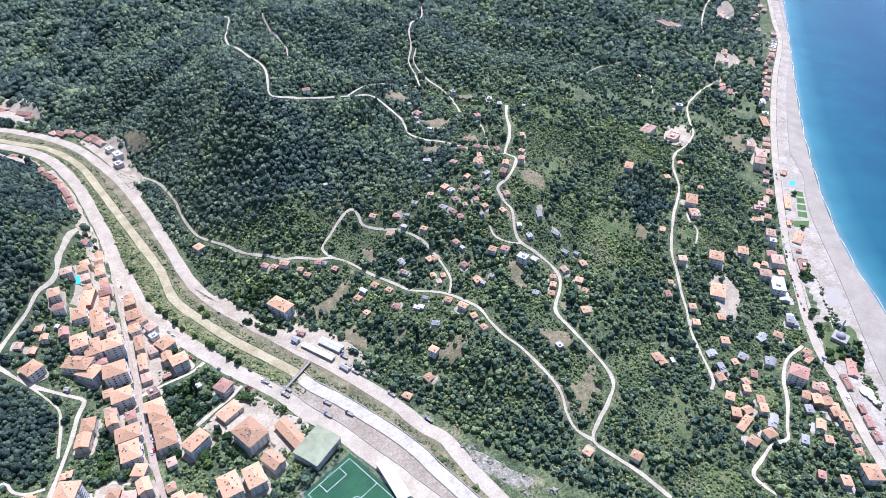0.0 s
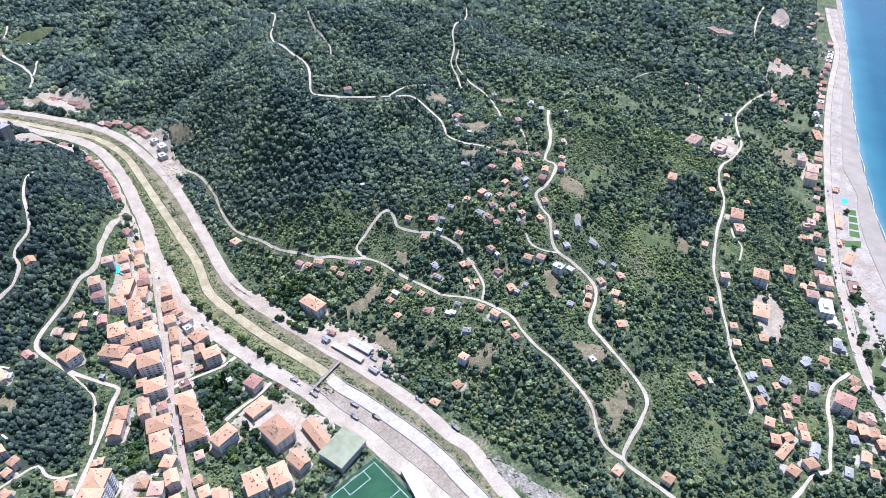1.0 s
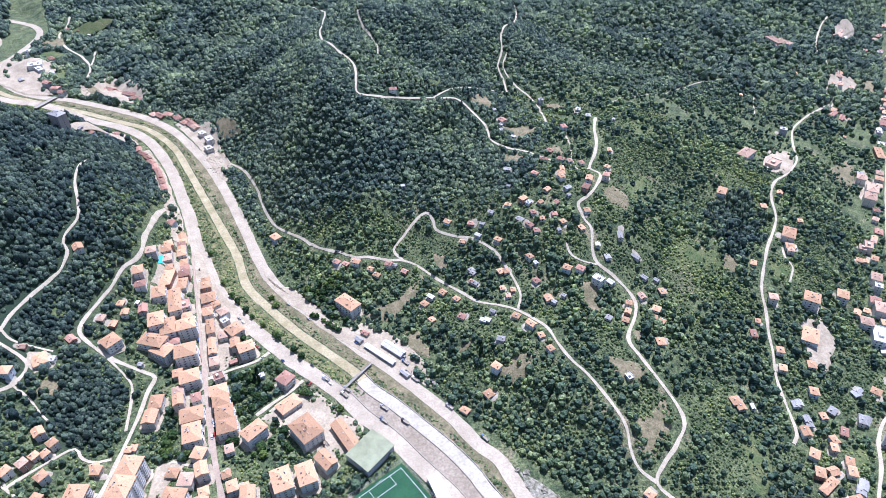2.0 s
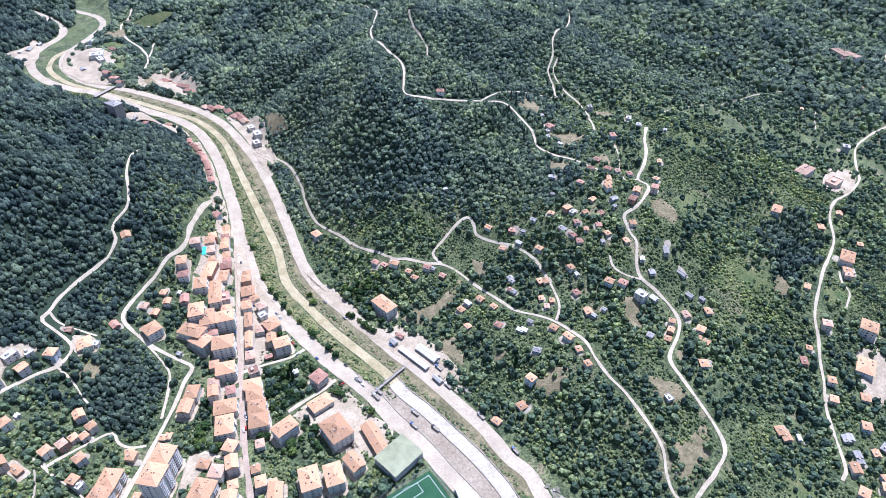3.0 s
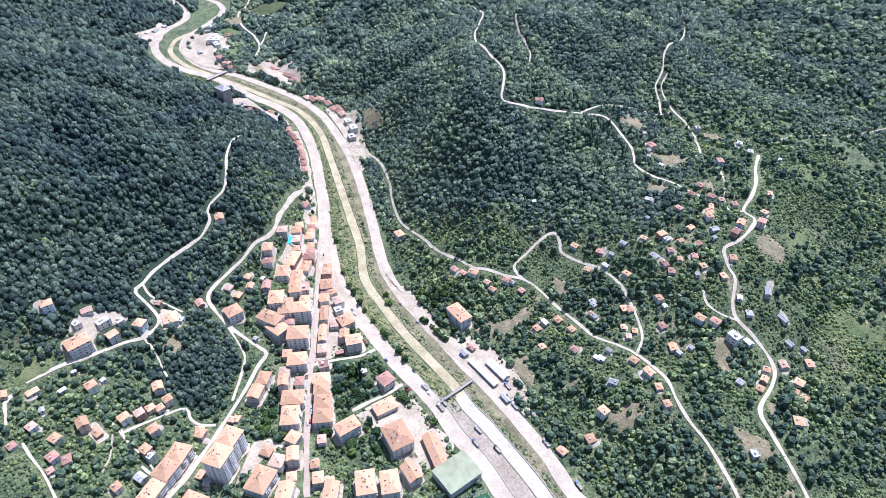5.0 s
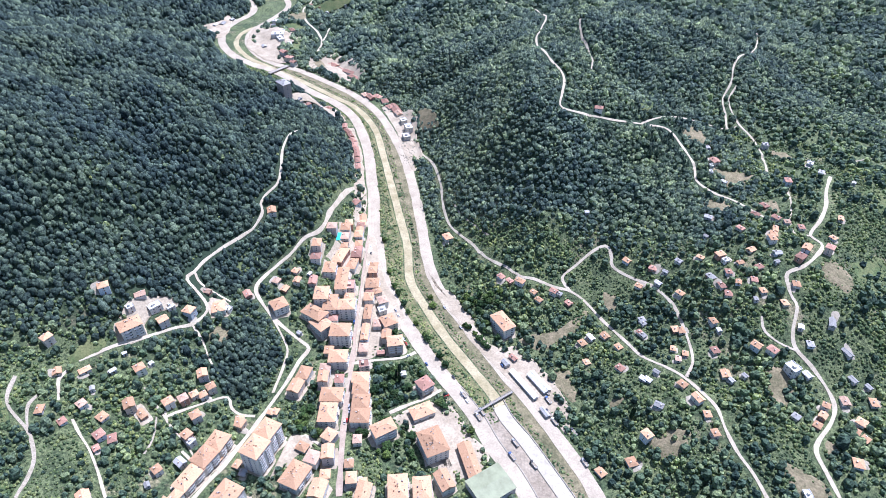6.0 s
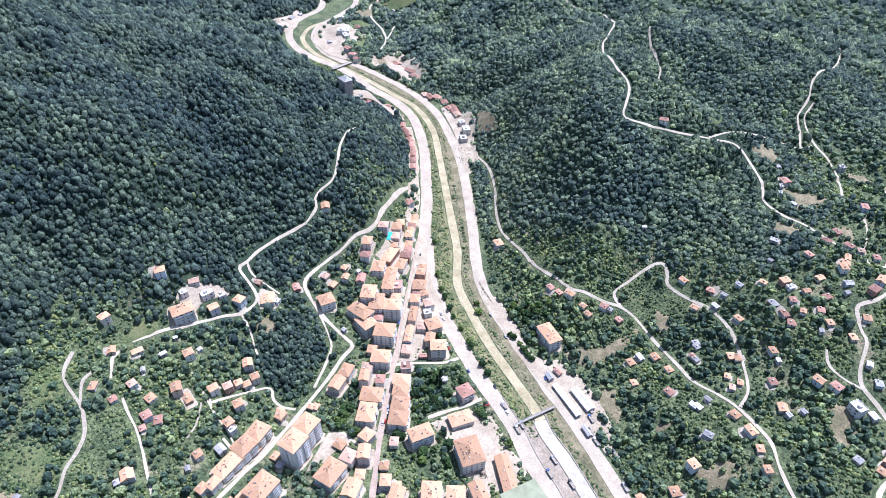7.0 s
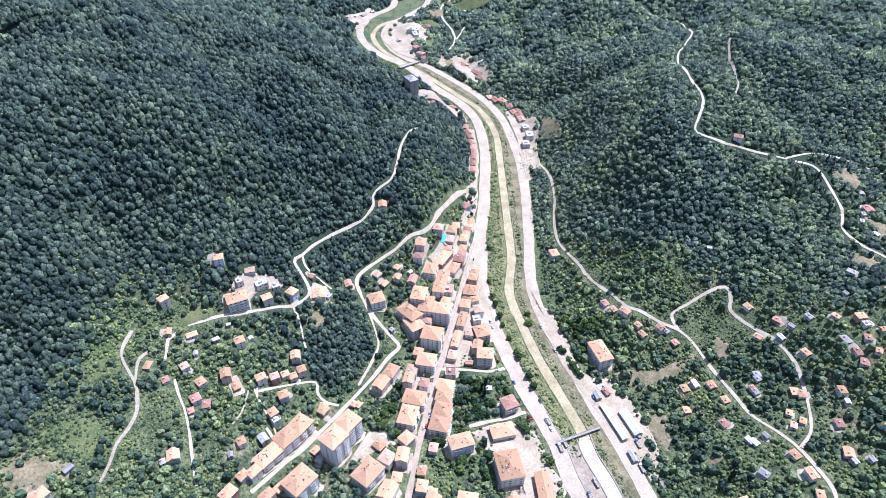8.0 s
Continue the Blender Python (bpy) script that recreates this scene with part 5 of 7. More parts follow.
house(-335.6, 808.3, 9.1, 7.0, 2, 144, "grey")
house(-336.4, 847.4, 9.6, 7.4, 1, 145, "red")
house(-318.3, 834.5, 8.5, 6.4, 1, 137, "grey")
house(-292.4, 791.0, 12.7, 6.3, 2, 105, "red")
house(-284.0, 777.9, 12.7, 6.3, 2, 134, "red")
house(-276.6, 767.8, 12.7, 6.4, 2, 128, "red")
house(-269.9, 755.9, 12.8, 6.4, 2, 131, "red")
house(-263.1, 743.6, 12.8, 6.4, 2, 101, "red")
house(-256.9, 731.2, 12.8, 6.4, 2, 114, "red")
house(-252.5, 719.7, 12.8, 6.4, 2, 109, "red")
house(-247.5, 705.8, 12.8, 6.4, 2, 109, "red")
house(-242.3, 690.0, 12.8, 6.4, 2, 109, "red")
house(-216.7, 597.0, 10.5, 9.4, 3, 71, "red")
house(-206.6, 541.8, 10.2, 9.2, 3, 110, "orange")
house(-584.3, 987.9, 10.5, 7.4, 1, 144, "red")
shed(-661.1, 1153.9, 14.6, 8.4, 1, 93, "grey")
shed(-666.2, 1107.4, 16.9, 8.4, 1, 113, "white")
house(-453.1, 1284.7, 12.3, 8.2, 1, 49, "red")
flat_house(-445.6, 1284.0, 14.5, 7.2, 1, 69, "white")
house(-499.1, 1273.1, 9.2, 7.2, 1, 94, "red")
flat_house(-521.6, 1114.5, 27.0, 11.4, 2, 106, "white")
flat_house(-560.7, 1174.6, 14.7, 9.5, 1, 83, "white")
flat_house(-492.6, 1080.8, 27.1, 8.3, 1, 119, "white")
shed(-533.6, 1060.5, 10.6, 7.4, 1, 128, "grey")
house(-462.4, 1179.2, 9.4, 7.3, 1, 114, "red")
house(-528.9, 1293.8, 9.4, 7.3, 1, 88, "red")
house(-461.1, 1273.0, 8.5, 6.3, 1, 88, "orange")
shed(-480.1, 1263.8, 12.3, 7.2, 1, 88, "white")
shed(-670.9, 1142.8, 12.6, 6.3, 1, 93, "white")
shed(-654.8, 1180.5, 9.4, 6.3, 1, 80, "grey")
house(-505.5, 1263.2, 8.4, 6.3, 1, 120, "orange")
house(-367.1, 998.4, 14.7, 8.4, 1, 157, "red")
house(-397.7, 1025.3, 14.6, 8.3, 1, 81, "red")
house(-274.4, 904.4, 14.9, 8.5, 1, 147, "red")
house(-295.4, 904.1, 12.7, 8.5, 1, 133, "pink")
house(-245.5, 870.3, 12.7, 8.5, 1, 133, "red")
house(-226.2, 848.6, 12.8, 8.5, 2, 124, "pink")
flat_house(-212.8, 824.5, 10.6, 8.5, 2, 122, "white")
flat_house(-198.7, 782.9, 12.9, 9.7, 2, 117, "raw")
shed(-197.1, 808.0, 9.7, 7.6, 1, 117, "white")

# village
PLACE[0] = "houses of the hillside village"
shed(17.0, 381.7, 24.8, 7.7, 1, 132, "white")
shed(24.0, 350.6, 9.9, 3.3, 1, 128, "grey")
house(70.5, 303.3, 7.4, 5.7, 1, 134, "orange")
house(22.9, 477.9, 6.7, 5.8, 2, 152, "red")
house(28.5, 477.7, 5.1, 4.1, 1, 152, "grey")
house(72.6, 432.1, 6.8, 6.0, 1, 128, "orange")
shed(60.2, 431.2, 7.6, 4.2, 1, 128, "white")
house(53.0, 426.2, 6.7, 5.9, 1, 127, "orange")
house(83.9, 418.7, 6.0, 5.1, 1, 128, "orange")
house(85.1, 396.5, 6.7, 5.8, 1, 138, "red")
house(57.4, 405.8, 5.8, 5.0, 1, 120, "orange")
shed(103.1, 383.5, 5.9, 4.2, 1, 144, "white")
house(114.0, 358.2, 6.7, 5.1, 1, 157, "grey")
house(104.1, 332.4, 7.5, 6.6, 3, 130, "orange")
house(93.7, 314.0, 7.4, 7.4, 1, 116, "orange")
house(104.6, 442.0, 5.1, 4.2, 1, 132, "grey")
house(131.3, 433.9, 6.7, 5.9, 1, 107, "orange")
house(104.4, 429.2, 5.1, 4.2, 1, 131, "grey")
house(103.9, 445.9, 5.1, 5.1, 1, 117, "grey")
house(135.7, 468.2, 6.7, 5.1, 1, 137, "orange")
house(135.7, 432.6, 6.7, 5.1, 1, 107, "orange")
house(128.1, 413.7, 5.1, 4.2, 1, 86, "orange")
house(137.3, 408.1, 5.1, 4.2, 1, 85, "orange")
house(102.0, 432.1, 5.1, 4.2, 1, 131, "red")
house(160.9, 438.0, 6.7, 5.1, 2, 116, "orange")
house(160.9, 411.7, 6.7, 5.9, 1, 113, "red")
house(167.0, 389.2, 7.6, 6.7, 1, 98, "orange")
house(132.8, 377.7, 6.8, 6.0, 1, 138, "orange")
house(143.1, 364.0, 8.5, 5.9, 2, 126, "orange")
house(149.3, 351.3, 5.9, 5.1, 1, 101, "orange")
house(152.6, 333.7, 5.9, 5.1, 2, 109, "orange")
shed(117.6, 480.7, 5.9, 4.2, 1, 137, "white")
house(101.5, 482.2, 6.0, 5.2, 1, 150, "orange")
shed(106.7, 382.3, 5.9, 4.2, 1, 144, "white")
house(192.0, 413.8, 7.5, 6.6, 2, 139, "orange")
house(203.8, 410.3, 7.5, 6.6, 2, 135, "red")
flat_house(217.0, 395.7, 10.1, 8.4, 3, 127, "white")
house(234.3, 419.5, 5.9, 5.1, 1, 91, "grey")
house(217.5, 453.2, 6.6, 5.0, 1, 108, "orange")
house(239.1, 369.9, 5.1, 5.1, 2, 66, "orange")
house(234.3, 360.1, 6.0, 5.1, 2, 55, "orange")
house(229.5, 352.5, 6.0, 5.2, 1, 55, "orange")
house(255.5, 377.7, 7.6, 5.9, 1, 97, "pink")
house(276.3, 379.0, 7.6, 5.1, 1, 92, "orange")
house(263.1, 360.8, 6.8, 6.8, 1, 51, "orange")
house(262.2, 346.6, 6.0, 5.1, 1, 44, "orange")
house(257.4, 351.7, 5.1, 4.2, 1, 56, "orange")
house(252.6, 326.2, 7.8, 6.9, 1, 83, "orange")
shed(264.5, 396.2, 6.7, 4.2, 1, 119, "grey")
shed(262.2, 416.1, 9.2, 4.2, 1, 119, "grey")
shed(253.3, 440.3, 15.6, 4.8, 1, 75, "grey")
house(214.5, 356.8, 5.2, 5.2, 1, 48, "grey")
flat_house(210.7, 295.5, 6.1, 5.2, 1, 105, "white")
house(296.9, 267.5, 8.0, 7.1, 1, 93, "orange")
house(52.7, 682.4, 8.6, 7.4, 2, 177, "red")
house(181.7, 644.8, 8.3, 4.9, 1, 117, "red")
flat_house(175.1, 631.6, 5.1, 3.3, 1, 101, "white")
flat_house(173.2, 619.5, 5.0, 3.3, 1, 91, "white")
house(244.5, 605.8, 8.3, 5.8, 2, 91, "red")
flat_house(277.2, 649.6, 7.6, 5.9, 1, 68, "white")
house(284.6, 633.8, 6.7, 5.0, 1, 68, "grey")
house(280.7, 552.0, 6.5, 4.0, 1, 73, "orange")
house(261.2, 509.0, 7.4, 6.5, 3, 59, "red")
house(270.0, 528.6, 5.7, 4.9, 1, 132, "orange")
house(241.2, 506.5, 8.9, 6.5, 2, 59, "orange")
house(234.4, 495.8, 9.1, 6.5, 2, 49, "red")
house(213.4, 515.5, 8.3, 5.8, 2, 102, "orange")
house(219.0, 529.8, 8.3, 4.0, 1, 78, "orange")
house(195.4, 505.0, 6.6, 5.1, 1, 38, "orange")
house(189.4, 531.7, 6.7, 5.0, 1, 133, "red")
house(163.9, 551.4, 6.7, 5.0, 1, 160, "grey")
house(168.1, 497.9, 7.6, 5.9, 2, 32, "orange")
flat_house(172.5, 492.2, 5.9, 5.1, 1, 32, "white")
house(199.6, 485.8, 6.6, 5.0, 1, 34, "red")
house(216.4, 501.0, 6.6, 4.9, 1, 21, "grey")
house(228.4, 470.6, 6.6, 5.8, 1, 87, "orange")
house(194.3, 471.8, 5.8, 5.0, 1, 87, "red")
house(160.2, 478.4, 7.6, 5.9, 1, 124, "grey")
house(134.6, 498.2, 5.9, 4.2, 1, 137, "grey")
house(90.4, 509.6, 6.8, 6.0, 1, 138, "orange")
shed(184.9, 606.1, 5.8, 3.3, 1, 131, "white")
flat_house(241.8, 690.5, 6.7, 5.9, 2, 95, "raw")
house(174.1, 480.4, 5.9, 5.1, 1, 97, "red")
house(152.3, 498.7, 5.9, 4.2, 1, 147, "orange")
house(184.2, 489.3, 5.8, 4.2, 1, 28, "orange")
house(179.0, 639.2, 9.1, 6.6, 2, 116, "red")
house(217.1, 569.3, 7.4, 5.8, 1, 127, "red")
house(205.8, 552.7, 7.5, 5.7, 1, 138, "red")
house(223.9, 549.7, 7.4, 5.7, 1, 138, "red")
house(216.4, 522.8, 7.5, 5.8, 1, 82, "orange")
house(181.4, 469.7, 5.1, 4.2, 1, 78, "orange")
house(200.5, 461.9, 5.8, 5.0, 1, 108, "orange")
house(168.6, 469.1, 7.6, 5.1, 1, 113, "red")
house(173.6, 461.7, 7.6, 5.9, 1, 86, "red")
shed(275.2, 391.5, 5.1, 3.4, 1, 119, "grey")
shed(230.0, 395.3, 6.7, 5.1, 1, 119, "white")
house(38.3, 468.8, 5.9, 5.1, 1, 137, "red")
house(3.8, 476.5, 5.7, 4.9, 1, 145, "orange")
shed(123.5, 490.3, 5.1, 3.4, 1, 150, "grey")
shed(228.1, 432.4, 5.1, 4.2, 1, 75, "white")
shed(181.1, 387.7, 4.2, 3.4, 1, 126, "grey")
house(232.5, 544.0, 5.7, 4.9, 1, 94, "pink")
shed(175.8, 666.3, 5.0, 4.1, 1, 101, "grey")
shed(48.8, 562.8, 4.1, 3.3, 1, 14, "white")
house(131.4, 402.7, 5.1, 4.2, 1, 85, "pink")
shed(113.5, 389.7, 5.1, 3.4, 1, 144, "grey")
shed(165.3, 430.3, 4.2, 3.4, 1, 107, "white")
house(243.8, 537.8, 6.5, 4.9, 1, 94, "red")
shed(194.3, 453.6, 4.2, 3.3, 1, 95, "grey")
shed(214.7, 491.2, 4.1, 3.3, 1, 32, "grey")
shed(160.0, 526.5, 4.1, 3.3, 1, 138, "grey")
shed(308.1, 612.1, 4.1, 3.3, 1, 68, "grey")
shed(170.7, 383.2, 4.2, 3.4, 1, 126, "grey")
house(113.1, 497.0, 6.8, 6.0, 1, 160, "red")

# coast
PLACE[0] = "houses along the coast"
house(400.9, 504.6, 14.3, 8.6, 2, 52, "orange")
block(477.9, 584.1, 23.7, 12.9, 3, 34, "pink")
flat_house(509.1, 569.8, 19.2, 12.5, 3, 34, "pink")
flat_house(593.8, 672.3, 9.3, 9.3, 3, 59, "raw")
block(446.0, 438.6, 19.0, 11.7, 3, 52, "orange")
house(438.4, 422.8, 9.0, 8.2, 2, 67, "orange")
house(475.5, 505.0, 6.4, 5.7, 1, 52, "orange")
house(442.3, 483.6, 8.1, 5.7, 1, 70, "orange")
house(384.7, 402.8, 7.5, 5.0, 1, 53, "orange")
block(731.8, 927.3, 32.7, 14.2, 3, 95, "pink")
block(901.3, 984.6, 23.0, 13.5, 3, 45, "pink")
house(840.8, 879.5, 9.9, 8.3, 2, 54, "orange")
block(812.5, 842.5, 14.0, 10.8, 3, 50, "pink")
house(842.5, 846.1, 7.4, 6.5, 2, 60, "pink")
house(738.6, 751.3, 19.6, 6.8, 2, 34, "red")
house(752.4, 746.0, 9.9, 5.0, 1, 30, "red")
house(733.4, 855.1, 5.8, 5.0, 1, 64, "orange")
house(582.6, 768.7, 6.1, 4.3, 1, 58, "orange")
house(1022.9, 999.7, 9.8, 8.2, 2, 49, "red")
house(991.5, 1003.1, 9.8, 6.5, 2, 49, "red")
house(1072.9, 1072.3, 9.8, 7.4, 2, 53, "pink")
house(1123.7, 1102.0, 15.2, 8.5, 2, 39, "pink")
house(928.2, 859.3, 8.2, 6.5, 2, 48, "red")
house(901.9, 833.4, 8.2, 6.5, 2, 62, "red")
house(874.5, 804.9, 8.2, 6.5, 2, 51, "orange")
house(847.0, 774.1, 7.4, 6.5, 2, 65, "pink")
shed(795.3, 714.8, 8.2, 7.4, 2, 48, "white")
house(742.7, 648.5, 32.7, 9.6, 2, 62, "orange")
house(673.2, 599.6, 8.2, 6.5, 2, 59, "grey")
block(663.9, 585.7, 12.9, 10.7, 3, 51, "pink")
block(657.9, 557.9, 23.6, 12.9, 4, 51, "pink")
block(639.8, 539.1, 17.1, 12.9, 4, 51, "pink")
house(636.4, 519.5, 7.4, 7.4, 2, 63, "red")
house(621.2, 502.1, 8.2, 6.5, 2, 42, "pink")
house(594.8, 469.6, 7.4, 5.8, 1, 47, "orange")
flat_house(571.0, 452.5, 14.4, 8.6, 3, 53, "pink")
house(565.8, 433.2, 9.0, 6.6, 2, 44, "orange")
house(545.5, 432.9, 7.4, 5.7, 1, 47, "orange")
house(550.0, 428.4, 5.8, 5.0, 2, 56, "orange")
block(541.2, 401.1, 12.9, 9.6, 3, 53, "pink")
flat_house(532.8, 387.8, 8.2, 7.5, 3, 53, "white")
block(512.3, 366.7, 9.6, 9.6, 3, 57, "red")
block(509.1, 354.5, 15.0, 11.8, 4, 57, "pink")
house(476.3, 350.1, 8.3, 5.8, 2, 43, "orange")
house(495.8, 357.4, 6.6, 5.8, 1, 53, "orange")
block(478.6, 338.1, 10.8, 10.8, 3, 57, "pink")
block(424.2, 358.2, 14.3, 13.3, 4, 51, "orange")
block(467.4, 366.1, 11.9, 9.7, 3, 51, "orange")
house(504.1, 340.4, 8.3, 6.6, 2, 65, "orange")
house(668.3, 519.6, 6.5, 6.5, 1, 51, "red")
house(619.1, 458.4, 32.8, 6.8, 1, 53, "orange")
house(586.4, 418.6, 9.9, 4.1, 1, 53, "orange")
house(577.0, 392.3, 25.0, 8.6, 1, 38, "orange")
house(558.6, 371.2, 5.0, 5.0, 1, 53, "red")
flat_house(543.7, 348.0, 20.3, 10.6, 1, 57, "red")
house(405.5, 324.8, 20.2, 14.1, 2, 53, "orange")
flat_house(482.4, 322.4, 23.2, 13.6, 3, 57, "white")
shed(481.0, 308.8, 13.6, 9.7, 1, 57, "white")
house(390.4, 296.7, 7.8, 6.9, 1, 66, "orange")
house(375.1, 269.9, 7.9, 7.0, 2, 66, "orange")
house(436.6, 266.2, 7.7, 7.7, 1, 39, "orange")
house(461.4, 278.6, 10.0, 6.6, 2, 52, "grey")
house(351.9, 260.9, 6.2, 5.3, 1, 80, "grey")
house(382.7, 252.3, 8.0, 6.1, 1, 34, "grey")
house(371.5, 248.2, 6.1, 5.3, 1, 82, "orange")
house(345.1, 235.4, 8.9, 7.0, 2, 80, "orange")
house(353.9, 242.7, 6.2, 5.3, 1, 80, "grey")
house(402.6, 240.3, 9.6, 5.3, 2, 56, "grey")
house(415.8, 266.1, 6.9, 6.1, 1, 10, "grey")
house(381.2, 233.0, 8.8, 5.3, 1, 52, "red")
house(365.7, 226.2, 7.0, 5.3, 2, 93, "orange")
house(361.3, 219.6, 7.0, 5.3, 2, 67, "orange")
house(341.0, 216.5, 8.9, 7.0, 2, 47, "orange")
house(335.7, 201.0, 8.9, 7.0, 2, 60, "orange")
house(348.0, 201.4, 7.9, 7.0, 1, 6, "orange")
house(367.2, 207.2, 7.9, 6.1, 1, 57, "orange")
house(361.5, 197.6, 8.7, 6.1, 2, 63, "orange")
house(337.1, 190.9, 18.5, 6.1, 1, 27, "orange")
house(359.0, 182.9, 7.9, 6.1, 1, 48, "grey")
house(348.7, 174.8, 9.5, 7.9, 2, 3, "orange")
house(330.8, 172.7, 8.7, 7.9, 2, 25, "orange")
house(449.0, 240.6, 6.6, 6.6, 1, 23, "orange")
house(442.2, 231.7, 8.3, 4.1, 1, 23, "orange")
block(415.3, 217.8, 14.4, 14.4, 4, 40, "red")
house(429.0, 200.3, 8.3, 5.8, 2, 66, "pink")
house(406.7, 197.4, 7.7, 5.9, 2, 45, "orange")
house(413.3, 191.0, 10.1, 7.6, 2, 61, "orange")
house(420.5, 186.2, 9.2, 7.6, 2, 62, "orange")
house(421.5, 179.7, 9.1, 6.6, 2, 57, "orange")
house(420.3, 169.9, 9.1, 6.6, 2, 73, "orange")
house(417.0, 160.1, 8.3, 5.8, 2, 59, "orange")
house(401.2, 186.3, 7.7, 5.9, 1, 64, "grey")
house(396.0, 168.7, 10.2, 6.7, 2, 47, "orange")
house(374.6, 162.2, 8.7, 5.2, 1, 48, "grey")
house(394.0, 156.2, 6.7, 5.9, 1, 58, "orange")
house(415.5, 149.2, 7.5, 5.0, 1, 71, "pink")
house(408.6, 139.0, 5.8, 5.0, 1, 69, "orange")
house(361.1, 130.9, 6.7, 5.1, 2, 51, "red")
house(375.9, 121.1, 8.4, 6.7, 2, 65, "orange")
block(398.2, 119.4, 13.0, 11.9, 3, 71, "orange")
house(475.0, 212.2, 20.3, 7.8, 1, 52, "red")
house(456.4, 200.3, 16.5, 4.8, 1, 69, "red")
house(445.5, 172.3, 9.1, 4.1, 1, 66, "red")
house(440.4, 159.8, 10.8, 5.0, 1, 66, "red")
house(434.6, 146.4, 9.1, 5.0, 1, 71, "red")
house(299.5, 262.5, 8.0, 7.0, 1, 90, "orange")
shed(309.8, 261.0, 5.4, 2.6, 1, 80, "white")
house(228.9, 188.2, 7.6, 7.6, 2, 126, "orange")
house(194.5, 204.4, 6.6, 6.6, 1, 122, "orange")
house(348.3, 330.0, 8.6, 5.2, 1, 75, "red")
house(384.2, 361.7, 7.7, 7.7, 3, 67, "pink")
house(357.6, 293.3, 6.9, 6.1, 2, 63, "orange")
house(364.6, 310.6, 6.9, 6.1, 2, 69, "orange")
house(358.6, 341.7, 5.2, 4.3, 1, 65, "orange")
house(1131.4, 1125.9, 20.9, 8.6, 2, 46, "pink")
flat_house(1079.4, 1075.2, 10.6, 8.2, 2, 53, "pink")
house(1053.8, 1056.9, 9.8, 7.4, 2, 68, "pink")
flat_house(1015.4, 992.8, 13.4, 8.6, 2, 54, "grey")
flat_house(1012.5, 969.7, 8.2, 6.5, 2, 54, "grey")
flat_house(984.1, 927.9, 6.5, 6.5, 2, 46, "grey")
block(823.5, 864.2, 17.1, 11.7, 3, 64, "pink")
flat_house(819.9, 851.0, 14.5, 9.7, 2, 64, "pink")
house(847.1, 852.5, 7.4, 6.5, 1, 66, "grey")
house(793.9, 836.9, 6.5, 5.7, 1, 50, "orange")
flat_house(915.9, 1001.5, 20.6, 12.2, 2, 45, "pink")
flat_house(923.5, 992.2, 15.1, 8.5, 2, 45, "white")
block(746.7, 922.2, 26.1, 12.0, 3, 111, "pink")
house(728.0, 911.3, 7.6, 6.7, 2, 159, "pink")
house(733.6, 854.8, 5.8, 5.0, 1, 36, "orange")
house(720.6, 695.5, 5.0, 4.1, 1, 39, "orange")
house(745.3, 761.4, 13.8, 7.8, 2, 34, "orange")
house(756.5, 751.2, 15.4, 6.8, 1, 48, "red")
house(765.7, 744.3, 7.4, 4.1, 1, 71, "pink")
flat_house(785.1, 702.4, 9.0, 7.4, 2, 48, "raw")
house(476.1, 462.1, 5.7, 4.9, 1, 67, "orange")
house(436.4, 418.2, 7.4, 6.5, 2, 67, "pink")
flat_house(443.6, 423.4, 6.5, 4.9, 1, 67, "white")
house(586.5, 461.7, 7.4, 5.8, 2, 51, "pink")
flat_house(563.0, 450.8, 9.9, 7.4, 2, 53, "pink")
house(664.1, 517.0, 7.4, 5.8, 1, 51, "orange")
house(590.7, 420.8, 6.6, 5.0, 1, 53, "red")
shed(465.7, 281.5, 10.0, 6.6, 1, 61, "white")
shed(464.2, 273.8, 6.6, 5.8, 1, 61, "grey")
shed(354.4, 247.2, 6.2, 5.3, 1, 80, "grey")
shed(355.8, 261.6, 6.2, 5.3, 1, 80, "grey")
shed(407.1, 239.7, 10.5, 5.3, 1, 40, "grey")
shed(419.1, 268.0, 6.9, 5.2, 1, 23, "grey")
shed(363.3, 186.6, 9.5, 6.1, 1, 48, "grey")
house(423.4, 202.6, 8.4, 6.7, 2, 45, "pink")
house(425.5, 197.7, 6.6, 6.6, 2, 64, "red")
house(418.1, 175.2, 8.3, 6.6, 2, 71, "orange")
house(420.0, 164.0, 7.5, 5.8, 1, 73, "orange")
house(410.3, 198.5, 7.6, 6.7, 1, 49, "orange")
house(444.7, 235.4, 6.6, 5.8, 1, 23, "red")

# ---- row of houses on the inland side of the coast road ----
PLACE[0] = "houses along the coast"
row_line = resample(shifted(COAST_MAIN, -12.5), 16.5)
row_side = np.degrees(np.arctan2(*np.gradient(row_line, axis=0).T[::-1]))
row_rng = np.random.default_rng(31)
for (x, y), deg in zip(row_line, row_side):
    gap = min(math.hypot(x - q[0], y - q[1]) - 0.4 * q[2] for q in FEET)
    if 470 < y < 1010 and gap > 8 and row_rng.random() < 0.85:
        L, W = row_rng.uniform(10, 15.5), row_rng.uniform(8, 10)
        kind = house if row_rng.random() < 0.7 else flat_house
        roof = ("orange", "pink", "red", "pink")[int(row_rng.integers(0, 4))] if kind is house else ("pink", "white", "raw")[int(row_rng.integers(0, 3))]
        kind(round(float(x), 1), round(float(y), 1), round(float(L), 1), round(float(W), 1), int(row_rng.integers(1, 3)), round(float(deg % 180)), roof)

